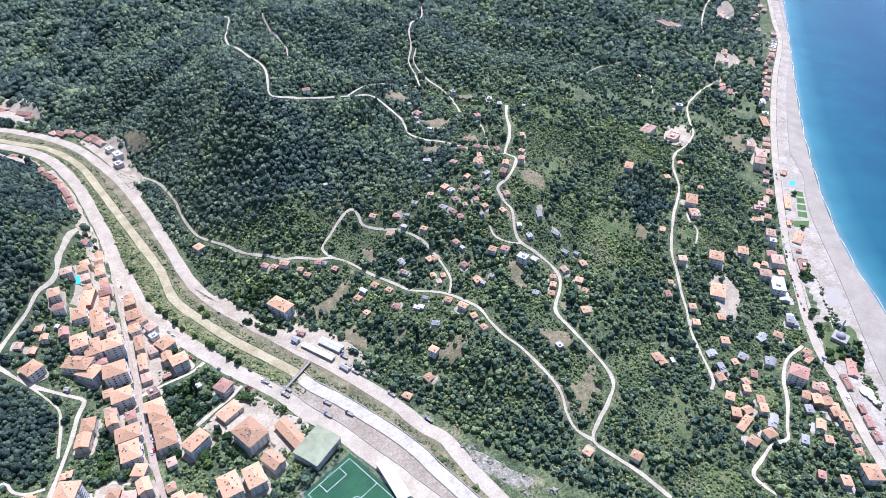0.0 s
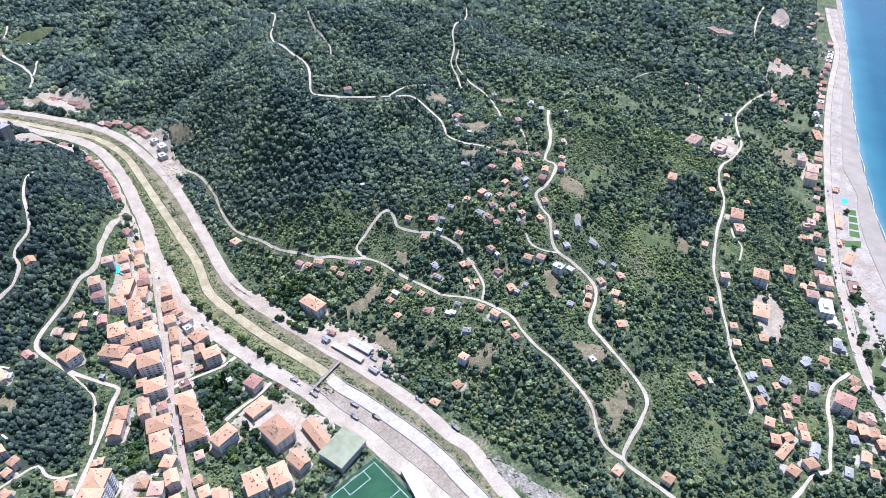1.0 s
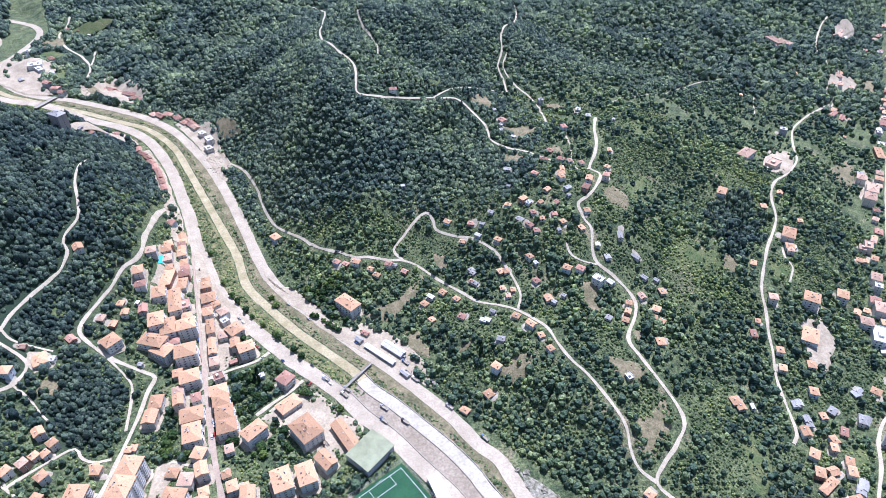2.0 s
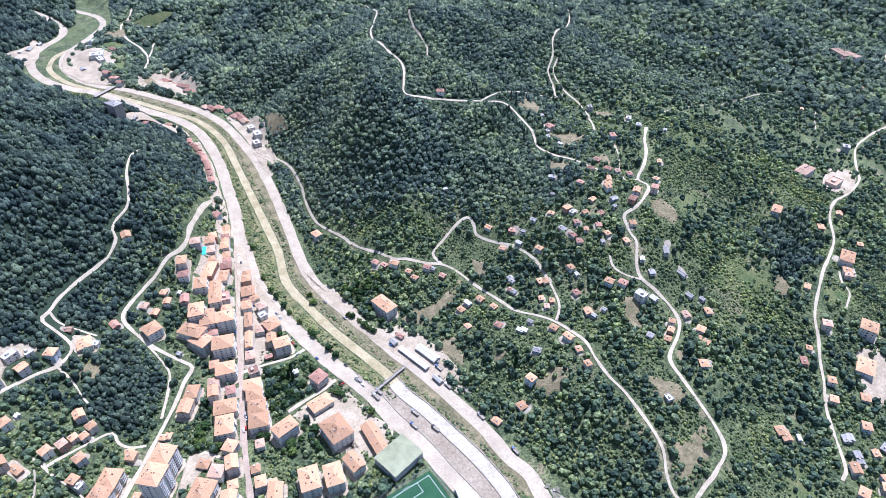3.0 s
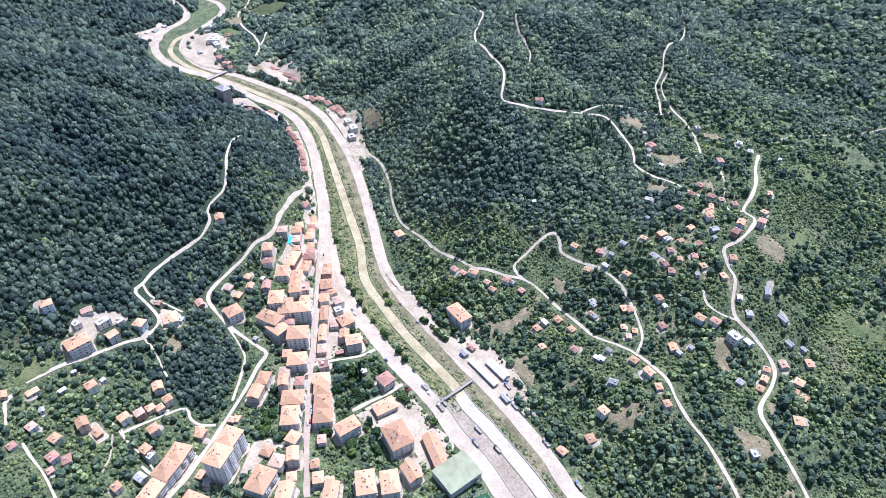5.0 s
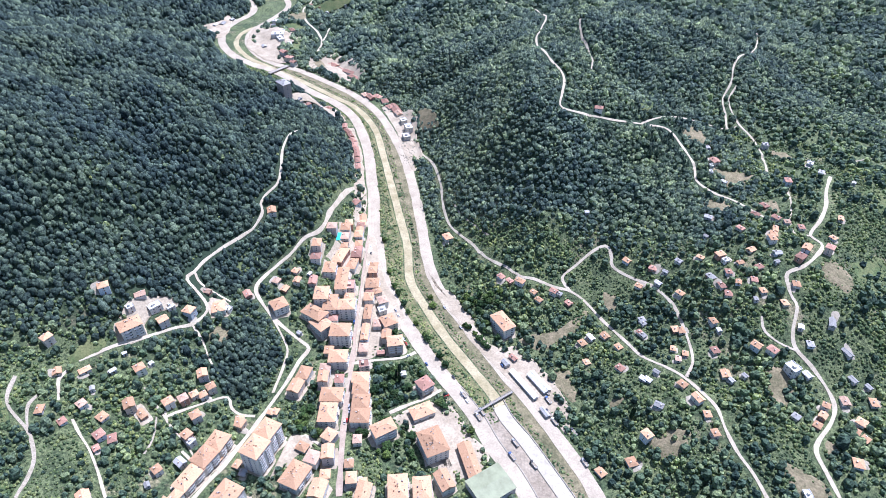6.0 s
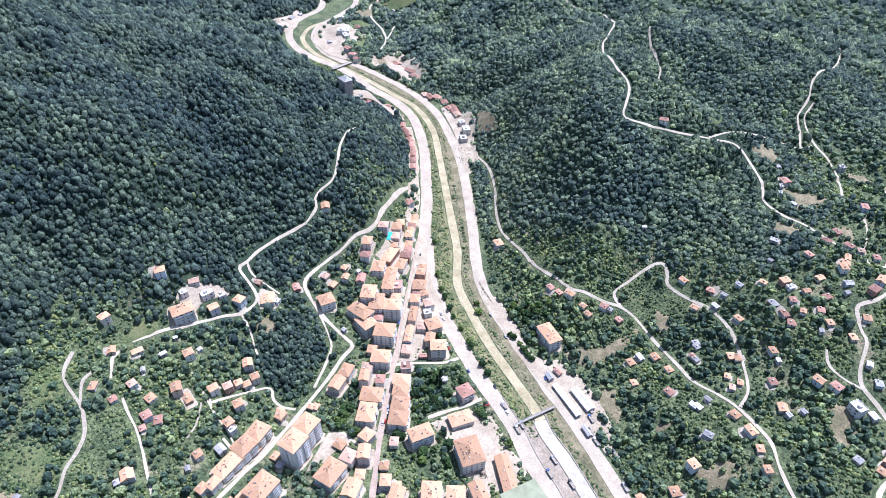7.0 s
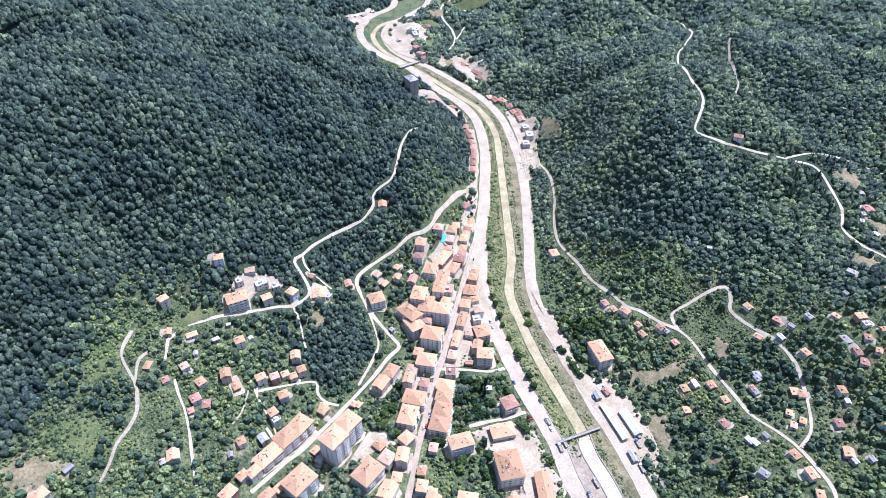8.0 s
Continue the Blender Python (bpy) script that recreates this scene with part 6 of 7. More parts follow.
# ---- the close-set rows along the main street ----
PLACE[0] = "houses of the valley town"
fill_rng = np.random.default_rng(53)
for off, y0, y1, step in ((-9.5, 255, 590, 10.5), (9.5, 250, 560, 10.0), (-22, 300, 545, 11.5), (-34, 395, 545, 12.0), (-46, 405, 500, 12.5), (20, 395, 520, 11.5), (30, 400, 455, 11.0)):
    line = resample(MAIN_STREET, step)
    side_of = across(line)
    turn_of = np.degrees(np.arctan2(*np.gradient(line, axis=0).T[::-1]))
    for (x, y), n, deg in zip(line, side_of, turn_of):
        x, y = x - n[0] * off, y - n[1] * off
        L, W = fill_rng.uniform(8.5, 12.5), fill_rng.uniform(7.5, 10.0)
        gap = min(math.hypot(x - q[0], y - q[1]) - 0.44 * max(q[2], q[3]) for q in FEET)
        if y0 < y < y1 and gap > 0.44 * L and min(abs(float(along(line_of, x, y)[0])) for line_of in (WEST_ROAD, MAIN_STREET, CROSS_STREET, VALLEY_LANE)) > 0.5 * W + 2.2:
            roof = ("orange", "orange", "pink", "orange", "red")[int(fill_rng.integers(0, 5))]
            house(round(float(x), 1), round(float(y), 1), round(float(L), 1), round(float(W), 1), int(fill_rng.integers(2, 5)), round(float(deg % 180)), roof)

# ---- trodden yards beside the houses, paved ground round the blocks ----
COURT = surface("trodden_house_yard", (0.3, 0.26, 0.19), (0.43, 0.385, 0.305), 0.12, 0.5, stain=(0.14, 0.145, 0.075), mottle=0.5)
PAVED = []


def plots():
    rs = np.random.default_rng(11)
    sets = {"earth": ([], []), "paved": ([], [])}
    for x, y, L, W, a in FEET:
        town = L >= 11 and x < 12 and y < 640
        if not town and rs.random() > 0.62:
            continue
        v, f = sets["paved" if town else "earth"]
        c, s = math.cos(a), math.sin(a)
        if town:
            n, ru, rw, du, dw = 16, L / 2 + 3.2, W / 2 + 3.0, 0.0, 0.0
        else:
            n, ru, rw = 12, min(L, 9) * rs.uniform(0.4, 0.75), min(W, 8) * rs.uniform(0.4, 0.75)
            t = rs.uniform(0, 2 * math.pi)
            du, dw = math.cos(t) * min(L, 10) * 0.5, math.sin(t) * W * 0.6
        at = len(v)
        rim = []
        for i in range(n):
            t = 2 * math.pi * (i + 0.5) / n
            k = 1.0 + rs.uniform(-0.16, 0.12)
            p = 0.45 if town else 0.8
            rim.append((ru * k * math.copysign(abs(math.cos(t)) ** p, math.cos(t)) + du, rw * k * math.copysign(abs(math.sin(t)) ** p, math.sin(t)) + dw))
        for k in (0.0, 0.6, 1.0):
            for u, w in rim if k else [(du, dw)]:
                u, w = du + (u - du) * (k or 1), dw + (w - dw) * (k or 1)
                px, py = x + u * c - w * s, y + u * s + w * c
                v.append((px, py, 0.42 if k < 1 else 0.1))
        for i in range(n):
            j = (i + 1) % n
            f += [(at, at + 1 + i, at + 1 + j), (at + 1 + i, at + 1 + n + i, at + 1 + n + j, at + 1 + j)]
        PAVED.append(np.array([(x + (du + (u - du) * k) * c - (dw + (w - dw) * k) * s, y + (du + (u - du) * k) * s + (dw + (w - dw) * k) * c) for k in (0.05, 0.3, 0.55, 0.8) for u, w in rim]))
    for key, mat, name, label in (("earth", COURT, "house_yards", "trodden earth yards beside the village houses"), ("paved", YARD, "town_yards", "pale paved ground round the apartment houses")):
        v, f = sets[key]
        v = np.array(v)
        v[:, 2] += height(v[:, 0], v[:, 1])
        tagged(mesh_object(name, v, f, mat, smooth_shade=True), label, "yards", kind="stuff")


plots()

# ---- trees ----
def lumpy_crown(seed, level, squash, cut=-0.2):
    """A crown of leaf clumps: bulges of several sizes, open below."""
    bm = bmesh.new()
    bmesh.ops.create_icosphere(bm, subdivisions=level, radius=1.0)
    rs = np.random.default_rng(seed)
    knobs = rs.normal(size=(17, 3))
    knobs /= np.linalg.norm(knobs, axis=1)[:, None]
    size = rs.uniform(0.2, 0.46, 17)
    for v in bm.verts:
        d = np.array(v.co.normalized())
        k = 0.7 + float((size * np.exp(-((d - knobs) ** 2).sum(1) / 0.075)).sum())
        k += 0.2 * noise.noise(Vector(d * 2.6) + Vector((seed, 0, 0))) + 0.16 * noise.noise(Vector(d * 6.0) + Vector((0, seed, 0)))
        v.co = Vector(d * k)
        v.co.z *= squash
    low = [v for v in bm.verts if v.co.z < cut]
    bmesh.ops.delete(bm, geom=low, context="VERTS")
    bm.verts.index_update()
    v = np.array([q.co[:] for q in bm.verts])
    f = np.array([[q.index for q in p.verts] for p in bm.faces])
    bm.free()
    v[:, 2] += 0.1 - cut
    return v, f


def conifer(seed, tiers=5, n=9):
    rs = np.random.default_rng(seed)
    v, f = [], []
    for t in range(tiers):
        z0, z1 = t * 0.5, t * 0.5 + 1.0
        r = 0.9 * (1 - t / (tiers + 0.6))
        k = len(v)
        for i in range(n):
            a = 2 * math.pi * (i + 0.5 * t) / n
            q = r * rs.uniform(0.65, 1.2) * (1.12 if i % 2 else 0.8)
            v.append((q * math.cos(a), q * math.sin(a), z0 + rs.uniform(-0.12, 0.12)))
        v.append((rs.uniform(-0.04, 0.04), rs.uniform(-0.04, 0.04), z1))
        f += [(k + i, k + (i + 1) % n, k + n) for i in range(n)]
    return np.array(v), np.array(f)


def dome_crown(seed, rings, n, squash, lobes=6, rough=0.2):
    """The sunlit upper part of a crown in a closed canopy: a dome of a few leafy lobes."""
    rs = np.random.default_rng(seed)
    at = rs.uniform(0, 2 * math.pi, lobes), rs.uniform(0.25, 1.2, lobes)
    knobs = np.stack([np.cos(at[0]) * np.cos(at[1]), np.sin(at[0]) * np.cos(at[1]), np.sin(at[1])], 1)
    size = rs.uniform(0.16, 0.4, lobes)
    v, f = [], []
    for k in range(rings):
        up = -0.18 + 1.45 * k / rings
        for i in range(n):
            a = 2 * math.pi * (i + 0.5 * (k % 2)) / n
            d = np.array([math.cos(a) * math.cos(up), math.sin(a) * math.cos(up), math.sin(up)])
            q = 0.78 + float((size * np.exp(-((d - knobs) ** 2).sum(1) / 0.12)).sum()) + rs.uniform(-rough, rough)
            v.append(d * q * np.array([1, 1, squash]))
    v.append(np.array([0, 0, squash * rs.uniform(0.85, 1.1)]))
    for k in range(rings - 1):
        for i in range(n):
            a, b, c, e = k * n + i, k * n + (i + 1) % n, (k + 1) * n + (i + 1) % n, (k + 1) * n + i
            f += [(a, b, e), (b, c, e)] if k % 2 == 0 else [(a, b, c), (a, c, e)]
    f += [((rings - 1) * n + i, (rings - 1) * n + (i + 1) % n, rings * n) for i in range(n)]
    v = np.array(v)
    v[:, 2] += 0.35
    return v, np.array(f)


NEAR = [lumpy_crown(s, 3, q) for s, q in ((1, 0.85), (2, 0.95), (3, 0.75), (4, 1.05), (5, 0.9), (6, 0.8))]
LOW = [dome_crown(s, 2, 6, 0.75, 4) for s in (41, 42, 43, 44, 45)]
ROUND = [dome_crown(s, 3, 8, q, 7) for s, q in ((61, 1.0), (62, 1.15), (63, 0.9), (64, 1.2), (65, 1.05), (66, 0.95))]
THICK = [dome_crown(s, 2, 5, q, 4) for s, q in ((51, 0.9), (52, 1.1), (53, 0.8), (54, 1.2), (55, 1.0), (56, 0.95), (57, 1.05))]
CONES = [conifer(s) for s in (21, 22, 23)]


def wave(x, y, k, s):
    """A slow, uneven field between about -1 and 1."""
    return (np.sin(x / k + s + 1.3 * np.sin(y / (k * 1.3) + s)) + np.sin(y / (k * 0.8) - s + 1.1 * np.sin(x / (k * 1.7)))
            + 0.7 * np.sin((x + y) / (k * 0.45) + 2 * s)) / 2.7


# a plan of what keeps trees away, two metres to a cell
CX, CY, CELL = -920, -20, 2.0
TAKEN = np.zeros((1200, 1000), bool)


def stamp(pts, radius):
    r = int(math.ceil(radius / CELL))
    i, j = ((np.asarray(pts)[:, 0] - CX) / CELL).astype(int), ((np.asarray(pts)[:, 1] - CY) / CELL).astype(int)
    for a in range(-r, r + 1):
        for b in range(-r, r + 1):
            if a * a + b * b <= (radius / CELL) ** 2 + 0.5:
                ia, jb = i + a, j + b
                ok = (ia >= 0) & (ia < TAKEN.shape[0]) & (jb >= 0) & (jb < TAKEN.shape[1])
                TAKEN[ia[ok], jb[ok]] = True


WOODED = (RIDGE, RIDGE_LINK, RIDGE_NORTH, RIDGE_BRANCH, HILL_LANE, HILL_SPUR, SHELF, FAR_LANE, FAR_FORK, UPPER_COAST, MID_SLOPE, VALLEY_LANE)
for line, width in CLEARED:
    stamp(resample(line, 2.0), width / 2 + (1.3 if any(line is w for w in WOODED) else -0.2 if width < 6 else 1.9))
for x, y, L, W, a in FEET:
    extra = 1.6 if L >= 11 and x < 12 and y < 640 else 0.0
    u, w = np.meshgrid(np.arange(-L / 2 - 0.6, L / 2 + 1, 1.5), np.arange(-W / 2 - 0.6, W / 2 + 1, 1.5))
    stamp(np.c_[x + u.ravel() * math.cos(a) - w.ravel() * math.sin(a), y + u.ravel() * math.sin(a) + w.ravel() * math.cos(a)], 1.6 + extra)
for quad in (HALL, ANNEX, TERRACE, LAWN, LAWN_B, PLAZA, PITCH + [(PITCH[0][0] + PITCH[2][0] - PITCH[1][0], PITCH[0][1] + PITCH[2][1] - PITCH[1][1])], [(m[0] - 9, m[1] - 9) for m in MOSQUE] + [(m[0] + 9, m[1] - 9) for m in MOSQUE] + [(m[0] + 9, m[1] + 9) for m in MOSQUE] + [(m[0] - 9, m[1] + 9) for m in MOSQUE]):
    q = np.array(quad)
    for k in np.linspace(0, 1, 30):
        a, b = q[0] + (q[3] - q[0]) * k, q[1] + (q[2] - q[1]) * k
        stamp(a + (b - a) * np.linspace(0, 1, 40)[:, None], 2.0)
for off in (8, 12, 16, 20):
    stamp(resample(shifted(COAST_MAIN, off), 2.0), 3.0)
for rim in PAVED:
    stamp(rim, 1.0)
for o, part_of in PATCHES:
    c = o.mean(0)
    for k in np.linspace(0.04, 1.0, max(3, int(np.hypot(*(o - c).T).max() / 1.6))):
        stamp(c + (o - c) * (k * part_of * (0.85 + 0.15 * np.sin(np.arange(len(o)) * 0.8)))[:, None], 1.2)


def free(x, y):
    i, j = ((x - CX) / CELL).astype(int), ((y - CY) / CELL).astype(int)
    ok = (i >= 0) & (i < TAKEN.shape[0]) & (j >= 0) & (j < TAKEN.shape[1])
    return np.where(ok, ~TAKEN[np.clip(i, 0, TAKEN.shape[0] - 1), np.clip(j, 0, TAKEN.shape[1] - 1)], True)


def scatter(step, seed, near, beyond):
    """Uneven points over the land between two distances from the middle of the valley mouth."""
    rs = np.random.default_rng(seed)
    gx, gy = np.meshgrid(np.arange(-1500, 1700, step), np.arange(60, 2400, step * 0.87))
    gx = gx + step * 0.5 * (np.arange(gx.shape[0]) % 2)[:, None]
    x, y = (gx + rs.uniform(-0.42, 0.42, gx.shape) * step).ravel(), (gy + rs.uniform(-0.42, 0.42, gy.shape) * step).ravel()
    r, a = np.hypot(x, y), np.degrees(np.arctan2(x, y))
    keep = (r >= near) & (r < beyond) & (a > -73) & (a < 77)
    x, y = x[keep], y[keep]
    w, floor, d, s = wild(x, y)
    keep = free(x, y) & (s > 30) & (height(x, y) > SEA + 3.5) & (np.abs(d) > 34)
    return x[keep], y[keep], w[keep], rs


def planted(name, protos, x, y, radius, tall, mat, rs, sink=0.35, soft_shade=True):
    """All trees of a stretch as one mesh."""
    verts, tris, n = [], [], 0
    z = height(x, y)
    pick = rs.integers(0, len(protos), len(x))
    turn = rs.uniform(0, 2 * math.pi, len(x))
    for p, (pv, pf) in enumerate(protos):
        m = pick == p
        if not m.any():
            continue
        c, s, r = np.cos(turn[m]), np.sin(turn[m]), radius[m]
        q = np.empty((m.sum(), len(pv), 3))
        q[..., 0] = x[m][:, None] + r[:, None] * (pv[:, 0] * c[:, None] - pv[:, 1] * s[:, None])
        q[..., 1] = y[m][:, None] + r[:, None] * (pv[:, 0] * s[:, None] + pv[:, 1] * c[:, None])
        q[..., 2] = z[m][:, None] + (pv[:, 2] * tall[m][:, None] - sink) * 1.0
        verts.append(q.reshape(-1, 3))
        tris.append((pf[None] + (np.arange(m.sum()) * len(pv))[:, None, None] + n).reshape(-1, 3))
        n += q.shape[0] * q.shape[1]
    return big_mesh(name, np.concatenate(verts), np.concatenate(tris), mat, soft_shade)


GARDEN = []
EAST = 1.0 if along(RIVER, np.array([150.0]), np.array([500.0]))[0][0] > 0 else -1.0
# open slopes under bracken and grass: middle and half widths
OPEN = ((-377, 230, 17, 30), (-358, 172, 26, 26), (-322, 213, 20, 40), (-352, 296, 16, 14), (58, 494, 20, 26), (318, 405, 36, 34), (318, 540, 40, 42), (268, 205, 22, 34),
        (325, 205, 14, 30), (286, 152, 40, 18), (330, 607, 34, 18), (270, 485, 24, 24), (210, 330, 22, 34), (380, 470, 30, 40), (240, 420, 22, 30))


def bare(x, y):
    """How far a place lies on an open slope."""
    k = np.maximum.reduce([1 - np.hypot((x - a) / c, (y - b) / d) for a, b, c, d in OPEN])
    return smooth(0.0, 0.3, k + 0.16 * wave(x, y, 7.0, 1.7))


# dark copses among the scrub of the eastern slope: middle and half widths
DARK_COPSE = ((395, 462, 40, 32), (372, 428, 16, 22), (415, 492, 22, 16))
LEAFY_COPSE = ((128, 282, 26, 40), (150, 300, 22, 20), (140, 240, 18, 20))


def copse(x, y, spots):
    k = np.maximum.reduce([1 - np.hypot((x - a) / c, (y - b) / d) for a, b, c, d in spots])
    return k + 0.14 * wave(x, y, 6.0, 0.9) > 0.08


def plant_all():
    # closed woods: many small crowns, the far ones wider apart
    for band_no, (step, near, beyond) in enumerate(((3.6, 190, 560), (3.9, 560, 980), (6.4, 980, 1800))):
        x, y, w, rs = scatter(step, 30 + band_no, near, beyond)
        share = forest_share(x, y) * (1 - bare(x, y))
        stand = copse(x, y, DARK_COPSE)
        wood = (rs.random(len(x)) < np.minimum(0.98, 1.5 * share)) | stand
        x, y, stand = x[wood], y[wood], stand[wood]
        r = rs.uniform(1.5, 4.4, len(x)) * np.where(rs.random(len(x)) < 0.1, 1.3, 1.0) * step / 4.1
        dark = (x > -60) & (y < 900) & (wave(x, y, 48, 4.0) + rs.uniform(-0.9, 0.9, len(x)) > 1.05) | (stand & (rs.random(len(x)) < 0.35))
        young = ~dark & ~stand & (along(RIVER, x, y)[0] * EAST > 0)
        old = ~dark & ~young
        if old.any():
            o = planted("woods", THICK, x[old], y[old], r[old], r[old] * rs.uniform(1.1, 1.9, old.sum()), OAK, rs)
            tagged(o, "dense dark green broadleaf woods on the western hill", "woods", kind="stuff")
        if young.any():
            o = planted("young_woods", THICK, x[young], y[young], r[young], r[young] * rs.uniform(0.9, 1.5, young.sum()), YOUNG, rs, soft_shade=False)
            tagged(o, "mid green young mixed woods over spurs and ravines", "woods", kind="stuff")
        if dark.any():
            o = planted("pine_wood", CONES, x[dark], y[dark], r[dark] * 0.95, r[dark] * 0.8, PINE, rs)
            tagged(o, "dark green conifers standing among the woods", "conifers", kind="stuff")
    # groves and single trees among gardens and scrub
    for band_no, (step, near, beyond) in enumerate(((4.6, 190, 480), (5.6, 480, 980), (9.0, 980, 1800))):
        x, y, w, rs = scatter(step, 40 + band_no, near, beyond)
        open_land = bare(x, y)
        share = forest_share(x, y) * (1 - open_land)
        grown = (rs.random(len(x)) > 0.9 * open_land) & (rs.random(len(x)) > 0.97 * share)
        x, y, share = x[grown], y[grown], share[grown]
        patchy = 0.75 * wave(x, y, 27, 1.0) + 0.6 * wave(x, y, 10.5, 2.2)
        grove = (rs.random(len(x)) < (0.8, 0.86, 0.9)[band_no]) & (patchy + rs.uniform(-0.3, 0.3, len(x)) > -0.32 - 0.3 * (x < -20)) | copse(x, y, LEAFY_COPSE)
        if band_no == 0:
            # trees of the town gardens stand singly
            near_town = grove & (x > -178) & (x < -25) & (y > 285) & (y < 480)
            keep = rs.permutation(np.flatnonzero(near_town))[:105]
            GARDEN.extend((float(x[i]), float(y[i]), float(rs.uniform(1.8, 4.6))) for i in keep)
            grove[keep] = False
        r2 = rs.uniform(1.1, 3.1, len(x)) * (1 if band_no < 2 else 1.5) * np.where(rs.random(len(x)) < 0.15, 1.35, 1.0) * (1 + 0.3 * np.clip(patchy, 0, 1))
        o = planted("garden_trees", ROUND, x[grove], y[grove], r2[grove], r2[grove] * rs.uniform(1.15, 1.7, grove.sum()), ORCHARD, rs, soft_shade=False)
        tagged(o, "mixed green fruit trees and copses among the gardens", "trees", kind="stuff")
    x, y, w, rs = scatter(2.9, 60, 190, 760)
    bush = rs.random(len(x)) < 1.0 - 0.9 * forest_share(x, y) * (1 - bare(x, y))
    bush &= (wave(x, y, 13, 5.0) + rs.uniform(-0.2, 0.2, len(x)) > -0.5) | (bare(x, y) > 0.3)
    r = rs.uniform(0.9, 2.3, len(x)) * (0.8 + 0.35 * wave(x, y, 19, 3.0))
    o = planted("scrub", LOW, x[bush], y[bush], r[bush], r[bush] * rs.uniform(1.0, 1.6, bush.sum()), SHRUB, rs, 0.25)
    tagged(o, "light green bushes and bracken on open slopes", "scrub", kind="stuff")
    # bushes on the river banks
    rs = np.random.default_rng(77)
    c = resample(CHANNEL[3:], 0.1)
    n = across(c)
    off = np.where(rs.random(len(c)) < 0.85, -5.5 - 20 * rs.random(len(c)) ** 0.8, rs.uniform(8, 14, len(c)))
    p = c + n * off[:, None]
    keep = (rs.random(len(p)) < 0.75) & ((off > 0) | (c[:, 1] > BRIDGE[0][1]))
    p = p[keep]
    ok = np.ones(len(p), bool)
    for line, width in ((WEST_ROAD, 13.5), (EAST_ROAD, 11.0), (BED_LINE, 11.0)):
        q = resample(line, 4.0)
        ok &= ((p[:, None] - q[None]) ** 2).sum(-1).min(1) > (width / 2 + 1.0) ** 2
    p = p[ok]
    r = rs.uniform(0.55, 1.5, len(p)) * np.where(rs.random(len(p)) < 0.05, 2.0, 1.0)
    o = planted("bank_bushes", LOW, p[:, 0], p[:, 1], r, r * 0.8, SHRUB, rs, 0.2)
    tagged(o, "low green bushes along the dry river banks", "bushes", kind="stuff")

plant_all()

# ---- single trees of the town gardens and streets ----
def leafy(name, dark, mid, light):
    m = foliage(name, dark, mid, light)
    t = m.node_tree
    o = t.nodes.new("ShaderNodeObjectInfo")
    for l in list(t.links):
        if l.from_socket.name == "Random Per Island":
            dest = l.to_socket
            t.links.remove(l)
            t.links.new(o.outputs["Random"], dest)
    return m


LEAF = leafy("garden_leaf_mass", (0.026, 0.054, 0.028), (0.05, 0.09, 0.036), (0.09, 0.13, 0.045))
POPLAR_LEAF = leafy("poplar_leaf_mass", (0.018, 0.04, 0.024), (0.026, 0.052, 0.028), (0.034, 0.062, 0.03))


def limb(a, b, ra, rb, n=6):
    """A tapered branch from a to b."""
    a, b = Vector(a), Vector(b)
    q = (b - a).to_track_quat("Z", "Y")
    v = [tuple(a + q @ Vector((ra * math.cos(2 * math.pi * i / n), ra * math.sin(2 * math.pi * i / n), 0))) for i in range(n)]
    v += [tuple(b + q @ Vector((rb * math.cos(2 * math.pi * i / n), rb * math.sin(2 * math.pi * i / n), 0))) for i in range(n)]
    return v, [(i, (i + 1) % n, n + (i + 1) % n, n + i) for i in range(n)] + [tuple(range(n, 2 * n))]


def tree_kind(k, crown, leaf, label, name="tree"):
    e = new(name)
    rs = np.random.default_rng(90 + k)
    pieces = [limb((0, 0, -0.6), (0, 0, 1.9), 0.26, 0.17)]
    for i in range(4):
        a = i * 1.6 + rs.uniform(0, 0.6)
        pieces.append(limb((0, 0, 1.5), (1.1 * math.cos(a), 1.1 * math.sin(a), 3.0), 0.13, 0.05, 5))
    mesh_object("trunk", *joined(*pieces), BARK, e)
    v, f = crown
    mesh_object("crown", v * np.array([3.0, 3.0, 3.4]) + np.array([0, 0, 1.2]), f, leaf, e)
    return tagged(e, label, "tree", "trees of the town gardens")


def poplar_crown(seed):
    v, f = lumpy_crown(seed, 2, 1.0)
    return v * np.array([0.5, 0.5, 3.1]), f


TREES = [tree_kind(i, NEAR[i], LEAF, w) for i, w in enumerate((
    "broad green garden tree with an uneven crown", "round green tree beside the houses", "low spreading green fruit tree", "tall leafy green tree in a garden", "bushy green tree with open gaps"))]
POPLAR = tree_kind(8, poplar_crown(31), POPLAR_LEAF, "tall narrow dark green poplar", "poplar")


def grow(kind, x, y, size, tall=1.0):
    z = float(height(x, y))
    m = pose(x, y, z, 0, 0, float(rng.uniform(0, 360))) @ Matrix.Diagonal((size, size, size * tall, 1))
    if not kind.get("used"):
        kind["used"] = 1
        kind.matrix_basis = m
        return kind
    ob = copy_thing(kind, pose(0, 0, 0))
    ob.matrix_basis = m
    return ob


def off_road(x, y, line, least):
    """Moves a tree off the roadway to its kerb."""
    k = np.argmin(((line - (x, y)) ** 2).sum(1))
    d = np.array([x, y]) - line[k]
    n = math.hypot(*d)
    return (x, y) if n >= least else tuple(line[k] - across(line)[k] * least)


